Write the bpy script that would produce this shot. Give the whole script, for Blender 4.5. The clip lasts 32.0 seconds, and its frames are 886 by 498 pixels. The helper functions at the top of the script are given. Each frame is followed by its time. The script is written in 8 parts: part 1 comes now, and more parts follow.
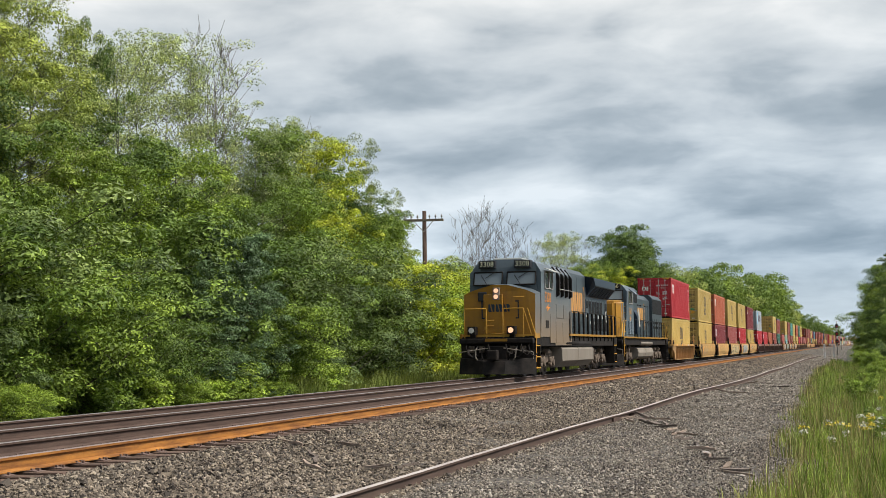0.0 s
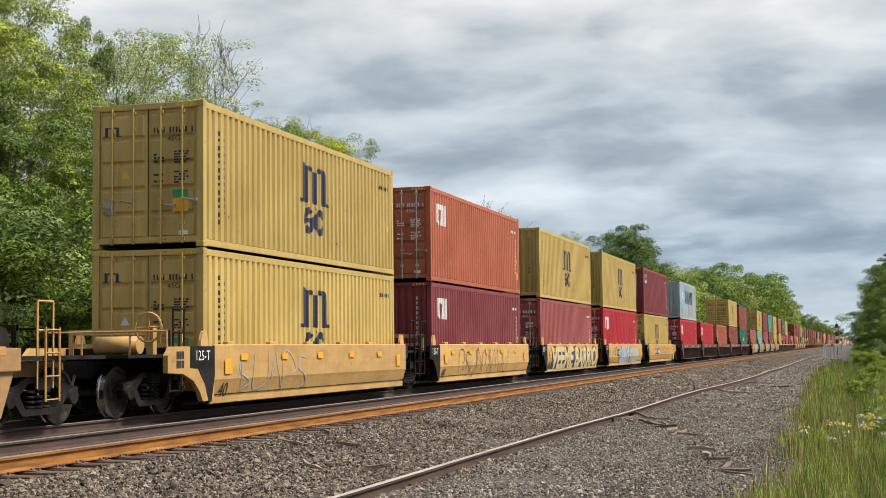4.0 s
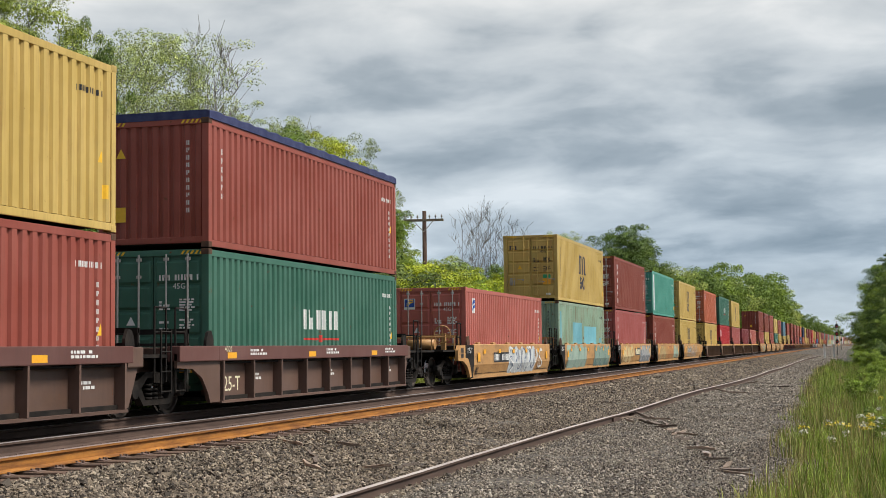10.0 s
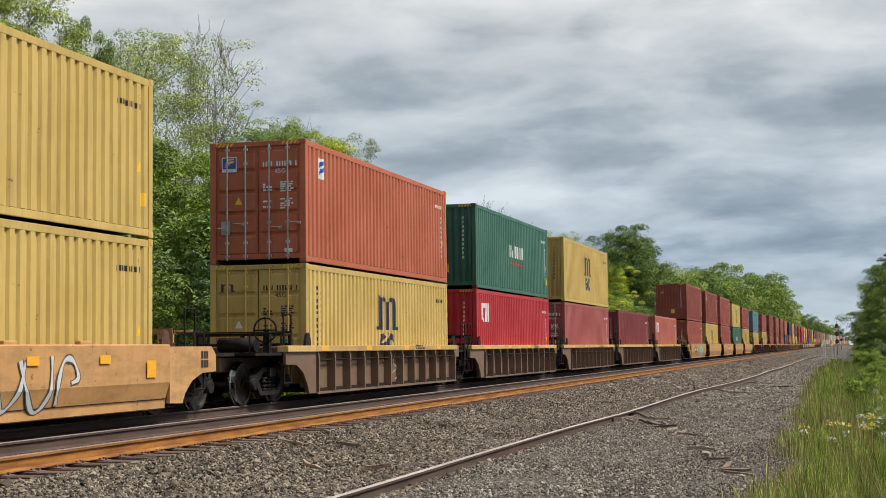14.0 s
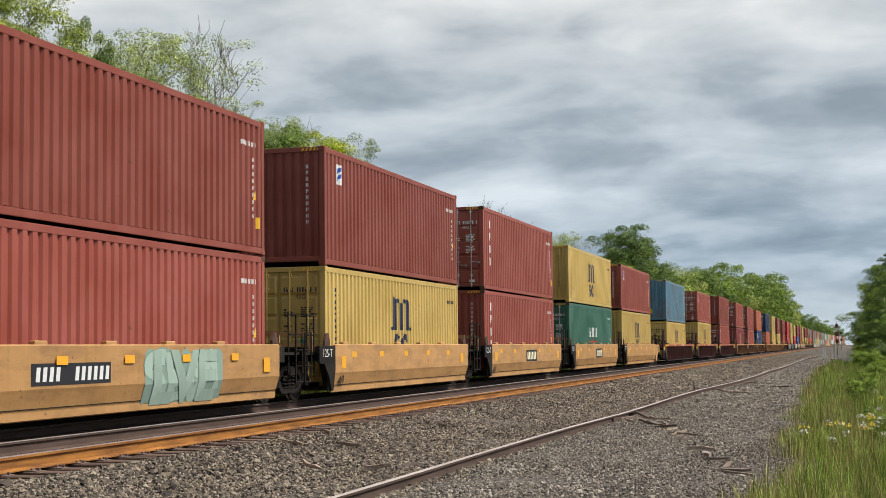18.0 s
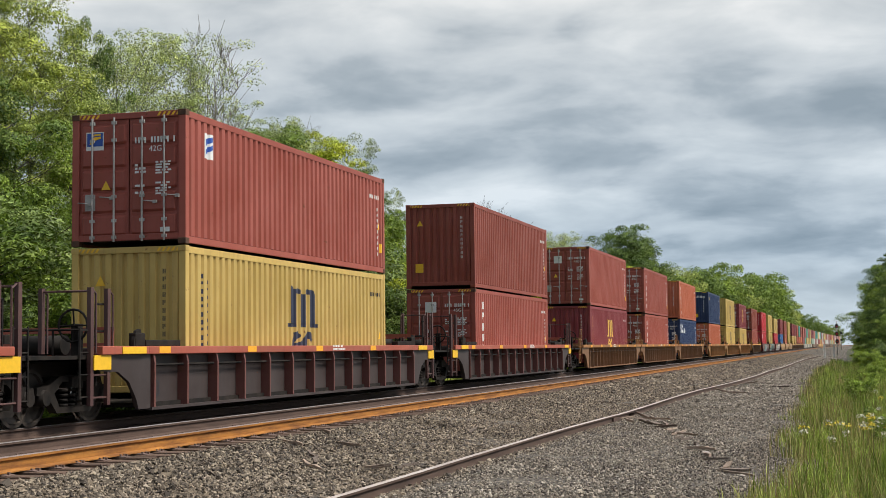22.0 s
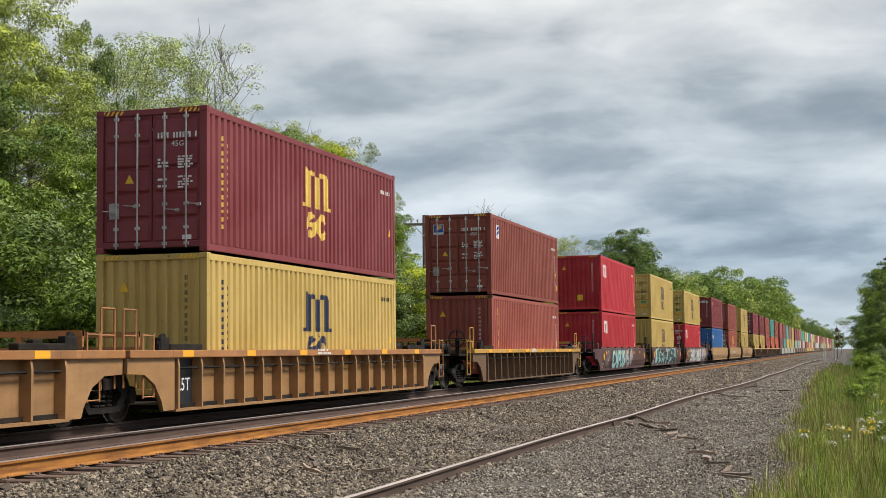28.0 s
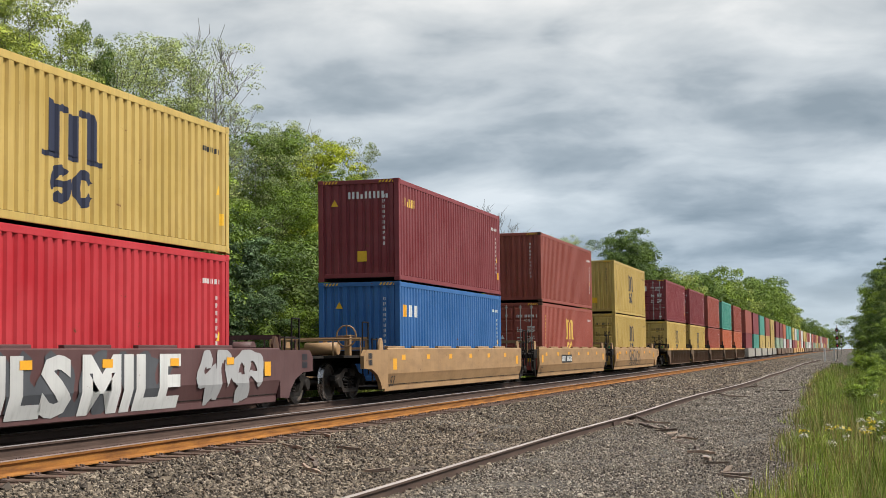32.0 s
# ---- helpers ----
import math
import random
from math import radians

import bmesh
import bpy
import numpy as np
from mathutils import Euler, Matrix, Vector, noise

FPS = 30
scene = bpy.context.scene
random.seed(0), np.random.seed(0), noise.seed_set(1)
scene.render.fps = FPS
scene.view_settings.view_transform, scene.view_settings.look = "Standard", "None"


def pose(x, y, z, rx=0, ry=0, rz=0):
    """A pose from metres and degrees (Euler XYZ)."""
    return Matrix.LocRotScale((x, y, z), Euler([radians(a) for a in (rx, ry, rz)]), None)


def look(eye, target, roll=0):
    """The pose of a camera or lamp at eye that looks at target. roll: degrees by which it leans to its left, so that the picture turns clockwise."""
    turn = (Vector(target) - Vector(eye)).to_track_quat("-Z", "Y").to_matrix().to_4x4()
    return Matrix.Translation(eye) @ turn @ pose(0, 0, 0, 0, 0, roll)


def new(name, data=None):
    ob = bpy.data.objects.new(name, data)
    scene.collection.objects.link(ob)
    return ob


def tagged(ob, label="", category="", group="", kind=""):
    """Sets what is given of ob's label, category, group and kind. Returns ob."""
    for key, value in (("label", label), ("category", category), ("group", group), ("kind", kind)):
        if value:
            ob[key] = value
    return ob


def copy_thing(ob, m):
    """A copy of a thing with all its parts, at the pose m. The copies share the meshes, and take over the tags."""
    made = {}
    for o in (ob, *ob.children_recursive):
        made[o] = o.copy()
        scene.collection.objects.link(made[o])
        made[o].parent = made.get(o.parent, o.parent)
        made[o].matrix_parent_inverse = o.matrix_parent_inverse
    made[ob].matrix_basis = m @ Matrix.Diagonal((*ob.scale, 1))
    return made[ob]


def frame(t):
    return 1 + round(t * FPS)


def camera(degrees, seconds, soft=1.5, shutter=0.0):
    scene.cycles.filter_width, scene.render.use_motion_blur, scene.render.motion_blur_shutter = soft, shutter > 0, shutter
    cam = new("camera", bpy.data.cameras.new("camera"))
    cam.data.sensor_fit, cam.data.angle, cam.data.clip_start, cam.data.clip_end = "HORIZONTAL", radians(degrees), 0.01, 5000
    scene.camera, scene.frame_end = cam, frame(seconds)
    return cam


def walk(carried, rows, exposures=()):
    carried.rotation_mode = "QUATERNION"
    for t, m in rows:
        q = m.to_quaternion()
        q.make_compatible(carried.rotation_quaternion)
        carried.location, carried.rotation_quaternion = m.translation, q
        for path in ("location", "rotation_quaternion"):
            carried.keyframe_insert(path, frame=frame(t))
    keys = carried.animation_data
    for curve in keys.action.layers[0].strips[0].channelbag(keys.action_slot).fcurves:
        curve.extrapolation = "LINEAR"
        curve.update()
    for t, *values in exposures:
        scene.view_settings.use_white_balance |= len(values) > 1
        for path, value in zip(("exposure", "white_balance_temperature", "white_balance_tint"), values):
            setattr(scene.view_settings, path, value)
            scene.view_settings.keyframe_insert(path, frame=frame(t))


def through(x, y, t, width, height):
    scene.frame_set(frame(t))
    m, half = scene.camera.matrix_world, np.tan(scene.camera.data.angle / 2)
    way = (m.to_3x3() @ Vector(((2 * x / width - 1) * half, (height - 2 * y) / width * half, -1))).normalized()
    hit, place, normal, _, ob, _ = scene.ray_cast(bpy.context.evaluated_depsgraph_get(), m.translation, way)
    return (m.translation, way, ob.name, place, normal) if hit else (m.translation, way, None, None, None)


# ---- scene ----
# The camera stands at the lineside: x runs across the tracks, y along them, z = 0 is the rail top.
SPEED = 24.41
LONG = 32.0
cam = camera(34.67, LONG, 0.55, 0.0)


def aim(lift):
    return pose(0, 0, 1.16, 94.02 + lift, 0, 15.74) @ pose(0, 0, 0, 0, 0, -0.70)


walk(cam, [(0, aim(0)), (10.5, aim(0)), (11.5, aim(0.03)), (12.5, aim(0.03)), (13.2, aim(0)), (24.6, aim(0)),
           (25.5, aim(0.065)), (27.5, aim(0.137)), (28, aim(0.16)), (28.5, aim(0.2)), (29, aim(0.25)), (29.5, aim(0.29)),
           (30, aim(0.29)), (30.5, aim(0.28)), (31, aim(0.225)), (31.5, aim(0.195)), (32, aim(0.16))],
     [(0, 0.09), (3.2, 0.09), (5.6, 0.0), (11, -0.05), (14, -0.08), (18, -0.04), (24, 0.0), (32, 0.0)])

# ---- light: bright overcast, the sun behind thin cloud on the camera's side ----
SUN_EL, SUN_AZ = 54, 84          # degrees above the horizon, clockwise from +y


def cloud_nodes(nt, vector):
    """Rolls of stratocumulus on a flat layer: a colour socket from a direction socket."""
    n, l = nt.nodes, nt.links

    def math_node(op, a, b=None):
        m = n.new("ShaderNodeMath")
        m.operation = op
        for i, v in enumerate((a, b)):
            if v is None:
                continue
            if isinstance(v, (int, float)):
                m.inputs[i].default_value = v
            else:
                l.new(v, m.inputs[i])
        return m.outputs[0]
    norm = n.new("ShaderNodeVectorMath")
    norm.operation = "NORMALIZE"
    l.new(vector, norm.inputs[0])
    sep = n.new("ShaderNodeSeparateXYZ")
    l.new(norm.outputs[0], sep.inputs[0])
    up = math_node("MAXIMUM", sep.outputs[2], 0.0)
    den = math_node("ADD", up, 0.26)
    flat = n.new("ShaderNodeCombineXYZ")
    l.new(math_node("DIVIDE", sep.outputs[0], den), flat.inputs[0])
    l.new(math_node("DIVIDE", sep.outputs[1], den), flat.inputs[1])
    mapping = n.new("ShaderNodeMapping")
    mapping.inputs["Rotation"].default_value = (0, 0, radians(-15.7))
    mapping.inputs["Scale"].default_value = (0.85, 1.0, 1)
    mapping.inputs["Location"].default_value = (3.1, 1.7, 0.4)
    l.new(flat.outputs[0], mapping.inputs[0])

    def tex(scale, detail, rough, shift, distort=0.0):
        t = n.new("ShaderNodeTexNoise")
        t.inputs["Scale"].default_value = scale
        t.inputs["Detail"].default_value = detail
        t.inputs["Roughness"].default_value = rough
        t.inputs["Distortion"].default_value = distort
        add = n.new("ShaderNodeVectorMath")
        add.inputs[1].default_value = (shift, shift * 0.7, 0)
        l.new(mapping.outputs[0], add.inputs[0])
        l.new(add.outputs[0], t.inputs[0])
        return t.outputs["Fac"]
    big = tex(1.5, 2, 0.45, 1.3, 0.0)
    mid = tex(4.6, 5, 0.50, 9.1, 0.2)
    # heavier cloudlets with flat, darker undersides
    lump = n.new("ShaderNodeMapRange")
    lump.interpolation_type = "SMOOTHSTEP"
    lump.inputs["From Min"].default_value, lump.inputs["From Max"].default_value = 0.54, 0.70
    l.new(tex(3.4, 5, 0.44, 4.6, 0.15), lump.inputs[0])
    mix = math_node("ADD", math_node("MULTIPLY", big, 0.42), math_node("MULTIPLY", mid, 0.58))
    mix = math_node("SUBTRACT", mix, math_node("MULTIPLY", lump.outputs[0], 0.085))
    ramp = n.new("ShaderNodeValToRGB")
    stops = [(0.33, (0.33, 0.385, 0.43)), (0.42, (0.45, 0.50, 0.54)), (0.475, (0.58, 0.62, 0.65)), (0.55, (0.71, 0.74, 0.755)), (0.64, (0.90, 0.905, 0.90))]
    ramp.color_ramp.elements[0].position, ramp.color_ramp.elements[1].position = stops[0][0], stops[-1][0]
    for p, c in stops[1:-1]:
        ramp.color_ramp.elements.new(p)
    for e, (p, c) in zip(ramp.color_ramp.elements, stops):
        e.position, e.color = p, (*c, 1)
    l.new(mix, ramp.inputs[0])
    # lower down the layer is seen edge-on, in a bluer grey; at the horizon it thins to a pale strip
    blue = n.new("ShaderNodeMapRange")
    blue.inputs["From Min"].default_value, blue.inputs["From Max"].default_value = 0.06, 0.27
    l.new(sep.outputs[2], blue.inputs[0])
    tint = n.new("ShaderNodeMix")
    tint.data_type = "RGBA"
    l.new(blue.outputs[0], tint.inputs[0])
    tint.inputs[6].default_value = (0.78, 0.885, 0.985, 1)
    tint.inputs[7].default_value = (1.02, 1.01, 1.0, 1)
    toned = n.new("ShaderNodeMix")
    toned.data_type, toned.blend_type = "RGBA", "MULTIPLY"
    toned.inputs[0].default_value = 1.0
    l.new(ramp.outputs[0], toned.inputs[6])
    l.new(tint.outputs[2], toned.inputs[7])
    low = n.new("ShaderNodeMapRange")
    low.inputs["From Min"].default_value, low.inputs["From Max"].default_value = 0.0, 0.06
    l.new(sep.outputs[2], low.inputs[0])
    hor = n.new("ShaderNodeMix")
    hor.data_type = "RGBA"
    l.new(low.outputs[0], hor.inputs[0])
    hor.inputs[6].default_value = (0.62, 0.71, 0.77, 1)
    l.new(toned.outputs[2], hor.inputs[7])
    return hor.outputs[2]


world = bpy.data.worlds.new("sky")
scene.world = world
world.use_nodes = True
wnt = world.node_tree
wnt.nodes.clear()
w_out = wnt.nodes.new("ShaderNodeOutputWorld")
w_add = wnt.nodes.new("ShaderNodeAddShader")
w_sky = wnt.nodes.new("ShaderNodeTexSky")
w_sky.sky_type, w_sky.sun_disc = "NISHITA", False
w_sky.sun_elevation, w_sky.sun_rotation = radians(SUN_EL), radians(SUN_AZ)
w_bg = wnt.nodes.new("ShaderNodeBackground")
w_bg.inputs[1].default_value = 0.05
wnt.links.new(w_sky.outputs[0], w_bg.inputs[0])
w_cl = wnt.nodes.new("ShaderNodeBackground")
w_cl.inputs[1].default_value = 0.46
w_tc = wnt.nodes.new("ShaderNodeTexCoord")
wnt.links.new(cloud_nodes(wnt, w_tc.outputs["Generated"]), w_cl.inputs[0])
wnt.links.new(w_bg.outputs[0], w_add.inputs[0])
wnt.links.new(w_cl.outputs[0], w_add.inputs[1])
wnt.links.new(w_add.outputs[0], w_out.inputs[0])

sun = new("sun", bpy.data.lights.new("sun", "SUN"))
sun.data.energy, sun.data.angle, sun.data.color = 5.2, radians(18), (1.0, 0.95, 0.87)
sx = math.sin(radians(SUN_AZ)) * math.cos(radians(SUN_EL))
sy = math.cos(radians(SUN_AZ)) * math.cos(radians(SUN_EL))
sun.matrix_world = look((0, 0, 0), (-sx, -sy, -math.sin(radians(SUN_EL))))


# ---- materials ----
def material(name):
    m = bpy.data.materials.new(name)
    m.use_nodes = True
    nt = m.node_tree
    bsdf = nt.nodes["Principled BSDF"]
    return m, nt, bsdf


def noise_tex(nt, coords, scale, detail=4, rough=0.55, stretch=None):
    t = nt.nodes.new("ShaderNodeTexNoise")
    t.inputs["Scale"].default_value, t.inputs["Detail"].default_value, t.inputs["Roughness"].default_value = scale, detail, rough
    if stretch:
        mp = nt.nodes.new("ShaderNodeMapping")
        mp.inputs["Scale"].default_value = stretch
        nt.links.new(coords, mp.inputs[0])
        coords = mp.outputs[0]
    nt.links.new(coords, t.inputs[0])
    return t.outputs["Fac"]


def span(nt, value, lo, hi, a=0.0, b=1.0):
    r = nt.nodes.new("ShaderNodeMapRange")
    for i, v in enumerate((lo, hi, a, b)):
        r.inputs[i + 1].default_value = v
    nt.links.new(value, r.inputs[0])
    return r.outputs[0]


def blend(nt, fac, a, b, mode="MIX"):
    x = nt.nodes.new("ShaderNodeMix")
    x.data_type, x.blend_type = "RGBA", mode
    for i, v in ((0, fac), (6, a), (7, b)):
        if isinstance(v, (int, float)):
            x.inputs[i].default_value = v
        elif isinstance(v, tuple):
            x.inputs[i].default_value = (*v, 1)
        else:
            nt.links.new(v, x.inputs[i])
    return x.outputs[2]


def relief(nt, bsdf, height, strength, distance=0.01):
    b = nt.nodes.new("ShaderNodeBump")
    b.inputs["Strength"].default_value, b.inputs["Distance"].default_value = strength, distance
    nt.links.new(height, b.inputs["Height"])
    nt.links.new(b.outputs[0], bsdf.inputs["Normal"])


def surface(name, base, other, rough=0.7, scale=3.0, fine=40.0, bump=0.2, depth=0.01, metal=0.0, vary=0.0, stretch=None, spread=(0.35, 0.65)):
    """A plain weathered surface: two tones at a coarse and a fine scale."""
    m, nt, bsdf = material(name)
    tc = nt.nodes.new("ShaderNodeTexCoord").outputs["Object"]
    a = span(nt, noise_tex(nt, tc, scale, 5, 0.6, stretch), *spread)
    f = noise_tex(nt, tc, fine, 3, 0.6)
    col = blend(nt, a, base, other)
    col = blend(nt, 1.0, col, blend(nt, f, (0.72, 0.72, 0.72), (1.28, 1.28, 1.28)), "MULTIPLY")
    if vary:
        info = nt.nodes.new("ShaderNodeObjectInfo").outputs["Random"]
        col = blend(nt, 1.0, col, blend(nt, info, (1 - vary,) * 3, (1 + vary,) * 3), "MULTIPLY")
    nt.links.new(col, bsdf.inputs["Base Color"])
    nt.links.new(span(nt, f, 0.2, 0.8, rough - 0.1, min(1, rough + 0.1)), bsdf.inputs["Roughness"])
    bsdf.inputs["Metallic"].default_value = metal
    bsdf.inputs["Specular IOR Level"].default_value = 0.2
    relief(nt, bsdf, f, bump, depth)
    return m


def paint(name, colour, rust=(0.16, 0.07, 0.035), wear=0.5, rough=0.52, fade=0.06, dirt=0.0, dust_to=0.0, runs=0.0):
    """Steel paint: faded in patches, streaked downwards, with chips and rust; dust_to: height up to which road dust clings."""
    m, nt, bsdf = material(name)
    tc = nt.nodes.new("ShaderNodeTexCoord").outputs["Object"]
    info = nt.nodes.new("ShaderNodeObjectInfo").outputs["Random"]
    patch = span(nt, noise_tex(nt, tc, 0.7, 4, 0.6), 0.35, 0.7)
    pale = tuple(c * (1 - fade) + 0.42 * fade for c in colour)
    dark = tuple(c * 0.82 for c in colour)
    col = blend(nt, patch, pale, dark)
    streak = span(nt, noise_tex(nt, tc, 1.0, 5, 0.65, (9, 9, 0.55)), 0.50, 0.78, 0, 0.5)
    col = blend(nt, streak, col, tuple(c * 0.55 + 0.02 for c in colour))
    col = blend(nt, 1.0, col, blend(nt, info, (0.88,) * 3, (1.10,) * 3), "MULTIPLY")
    if dirt:
        soil = span(nt, noise_tex(nt, tc, 1.3, 6, 0.7, (1, 0.6, 2.2)), 0.46, 0.72, 0, dirt)
        col = blend(nt, soil, col, (0.15, 0.085, 0.05))
    if dust_to:
        sep = nt.nodes.new("ShaderNodeSeparateXYZ")
        nt.links.new(tc, sep.inputs[0])
        rim = nt.nodes.new("ShaderNodeMath")
        rim.operation = "MULTIPLY_ADD"
        nt.links.new(noise_tex(nt, tc, 2.0, 5, 0.6, (1, 1, 0.5)), rim.inputs[0])
        rim.inputs[1].default_value = 1.2
        nt.links.new(sep.outputs[2], rim.inputs[2])
        col = blend(nt, span(nt, rim.outputs[0], dust_to - 0.4, dust_to + 1.5, 0.92, 0.0), col, (0.235, 0.165, 0.105))
    if runs:
        source = span(nt, noise_tex(nt, tc, 0.8, 4, 0.6), 0.40, 0.56)
        thin = span(nt, noise_tex(nt, tc, 1.0, 6, 0.7, (7, 7, 0.42)), 0.47, 0.60, 0, runs)
        both = nt.nodes.new("ShaderNodeMath")
        both.operation = "MULTIPLY"
        nt.links.new(source, both.inputs[0])
        nt.links.new(thin, both.inputs[1])
        col = blend(nt, both.outputs[0], col, (0.19, 0.085, 0.035))
    chips = span(nt, noise_tex(nt, tc, 4.2, 7, 0.7), 0.70 - 0.07 * wear, 0.74 - 0.05 * wear)
    col = blend(nt, chips, col, rust)
    nt.links.new(col, bsdf.inputs["Base Color"])
    nt.links.new(span(nt, chips, 0, 1, rough, 0.85), bsdf.inputs["Roughness"])
    bsdf.inputs["Specular IOR Level"].default_value = 0.3
    relief(nt, bsdf, noise_tex(nt, tc, 6, 4), 0.12, 0.02)
    return m


def plain(name, colour, rough=0.5, metal=0.0, glow=0.0, glow_colour=None):
    m, nt, bsdf = material(name)
    tc = nt.nodes.new("ShaderNodeTexCoord").outputs["Object"]
    f = noise_tex(nt, tc, 14, 4)
    nt.links.new(blend(nt, f, tuple(c * 0.8 for c in colour), tuple(min(1, c * 1.15) for c in colour)), bsdf.inputs["Base Color"])
    bsdf.inputs["Roughness"].default_value, bsdf.inputs["Metallic"].default_value = rough, metal
    if glow:
        bsdf.inputs["Emission Color"].default_value = (*(glow_colour or colour), 1)
        bsdf.inputs["Emission Strength"].default_value = glow
    return m


def foliage(name, young, old, shine=0.45, patch=(0.66, 1.24), through=0.15):
    """Leaves: each cluster its own tint, light shining partly through."""
    m, nt, bsdf = material(name)
    geo = nt.nodes.new("ShaderNodeNewGeometry").outputs["Random Per Island"]
    info = nt.nodes.new("ShaderNodeObjectInfo").outputs["Random"]
    tc = nt.nodes.new("ShaderNodeTexCoord").outputs["Object"]
    col = blend(nt, span(nt, noise_tex(nt, tc, 0.75, 3), 0.36, 0.64, 0.12, 0.88), old, young)
    col = blend(nt, 1.0, col, blend(nt, geo, (0.52, 0.55, 0.52), (1.52, 1.45, 1.35)), "MULTIPLY")
    col = blend(nt, 1.0, col, blend(nt, info, (0.85, 0.91, 0.94), (1.26, 1.27, 1.11)), "MULTIPLY")
    col = blend(nt, 1.0, col, blend(nt, span(nt, noise_tex(nt, tc, 1.6, 3), 0.38, 0.62), (patch[0],) * 3, (patch[1], patch[1], patch[1] * 0.95)), "MULTIPLY")
    nt.links.new(col, bsdf.inputs["Base Color"])
    bsdf.inputs["Roughness"].default_value = shine
    bsdf.inputs["Specular IOR Level"].default_value = 0.2
    tr = nt.nodes.new("ShaderNodeBsdfTranslucent")
    nt.links.new(blend(nt, 1.0, col, (1.3, 1.35, 0.7), "MULTIPLY"), tr.inputs[0])
    mx = nt.nodes.new("ShaderNodeMixShader")
    mx.inputs[0].default_value = through
    nt.links.new(bsdf.outputs[0], mx.inputs[1])
    nt.links.new(tr.outputs[0], mx.inputs[2])
    nt.links.new(mx.outputs[0], nt.nodes["Material Output"].inputs[0])
    return m


COLOURS = {
    "Y": (0.57, 0.395, 0.108), "R": (0.50, 0.020, 0.030), "M": (0.225, 0.032, 0.037), "B": (0.325, 0.070, 0.046),
    "O": (0.50, 0.125, 0.055), "G": (0.036, 0.135, 0.090), "T": (0.070, 0.305, 0.235), "L": (0.10, 0.24, 0.33),
    "N": (0.012, 0.032, 0.100), "S": (0.43, 0.48, 0.50), "P": (0.38, 0.090, 0.080), "A": (0.29, 0.42, 0.30),
    "E": (0.025, 0.13, 0.36), "W": (0.60, 0.60, 0.57), "K": (0.47, 0.125, 0.095), "D": (0.255, 0.052, 0.030)}
WORDS = {"Y": "yellow", "R": "bright red", "M": "dark maroon", "B": "brownish red", "O": "faded orange-red", "G": "dark green",
         "T": "teal green", "L": "light blue", "N": "navy blue", "S": "pale grey", "P": "faded rose-brown", "A": "pale mint",
         "E": "blue", "W": "off-white", "K": "faded salmon red", "D": "dark red-brown"}
RUNS = {"L": 0.8, "A": 0.6, "S": 0.55, "O": 0.2, "K": 0.2, "Y": 0.18, "B": 0.12}
BOX = {k: paint("box_paint_" + WORDS[k].replace(" ", "_"), c, wear=1.3 if k in "LA" else 0.9 if k in "TGS" else 0.7, runs=RUNS.get(k, 0.0)) for k, c in COLOURS.items()}
M_dark = surface("underframe_black", (0.008, 0.007, 0.0065), (0.028, 0.022, 0.018), 0.75, 3, 30, 0.3)
M_steel = surface("galvanised_steel", (0.44, 0.43, 0.41), (0.30, 0.28, 0.26), 0.55, 4, 60, 0.1, 0.004, 0.0)
M_wheel = surface("wheel_steel", (0.05, 0.042, 0.036), (0.11, 0.09, 0.075), 0.55, 5, 50, 0.15, 0.005, 0.5)
M_tread = surface("polished_tread", (0.45, 0.44, 0.42), (0.35, 0.34, 0.33), 0.25, 5, 80, 0.05, 0.002, 1.0)
M_white = plain("white_marking", (0.72, 0.72, 0.70), 0.55)
M_black = plain("black_marking", (0.018, 0.018, 0.022), 0.5)
M_navy = plain("navy_marking", (0.022, 0.026, 0.055), 0.5)
M_gold = plain("golden_marking", (0.75, 0.50, 0.10), 0.55)
M_warn = plain("warning_yellow", (0.80, 0.47, 0.02), 0.5)
M_orange = plain("orange_reflector", (0.85, 0.40, 0.02), 0.4)
M_blue = plain("sky_blue_panel", (0.16, 0.50, 0.72), 0.5)
M_redline = plain("red_marking", (0.55, 0.03, 0.02), 0.5)
M_wellyel = paint("well_car_yellow", (0.66, 0.385, 0.125), wear=0.7, dirt=0.4)
M_wellworn = paint("well_car_worn_orange", (0.58, 0.31, 0.11), wear=1.0, dirt=0.6)
M_wellbrown = paint("well_car_brown", (0.135, 0.052, 0.042), wear=0.3)
M_welldim = paint("well_car_dull_brown", (0.120, 0.066, 0.048), wear=0.5, dirt=0.3)
M_welltan = paint("well_car_tan", (0.40, 0.175, 0.055), wear=1.0, dirt=0.75)
M_wellgrey = paint("well_car_charcoal", (0.045, 0.031, 0.029), wear=0.5)
M_sillred = paint("well_car_red_sill", (0.42, 0.10, 0.06), wear=0.8, dirt=0.35)
M_wellmar = paint("well_car_maroon", (0.10, 0.042, 0.040), wear=0.3)


# ---- mesh helpers ----
def box(bm, x0, x1, y0, y1, z0, z1, mat=0):
    v = [bm.verts.new((x, y, z)) for z in (z0, z1) for y in (y0, y1) for x in (x0, x1)]
    for q in ((0, 2, 3, 1), (4, 5, 7, 6), (0, 1, 5, 4), (2, 6, 7, 3), (0, 4, 6, 2), (1, 3, 7, 5)):
        bm.faces.new([v[i] for i in q]).material_index = mat
    return v


def bevelled(bm, x0, x1, y0, y1, z0, z1, r=0.03):
    b = bmesh.new()
    box(b, x0, x1, y0, y1, z0, z1)
    bmesh.ops.bevel(b, geom=b.edges[:], offset=r, segments=2, affect="EDGES", profile=0.6)
    merge(bm, b)


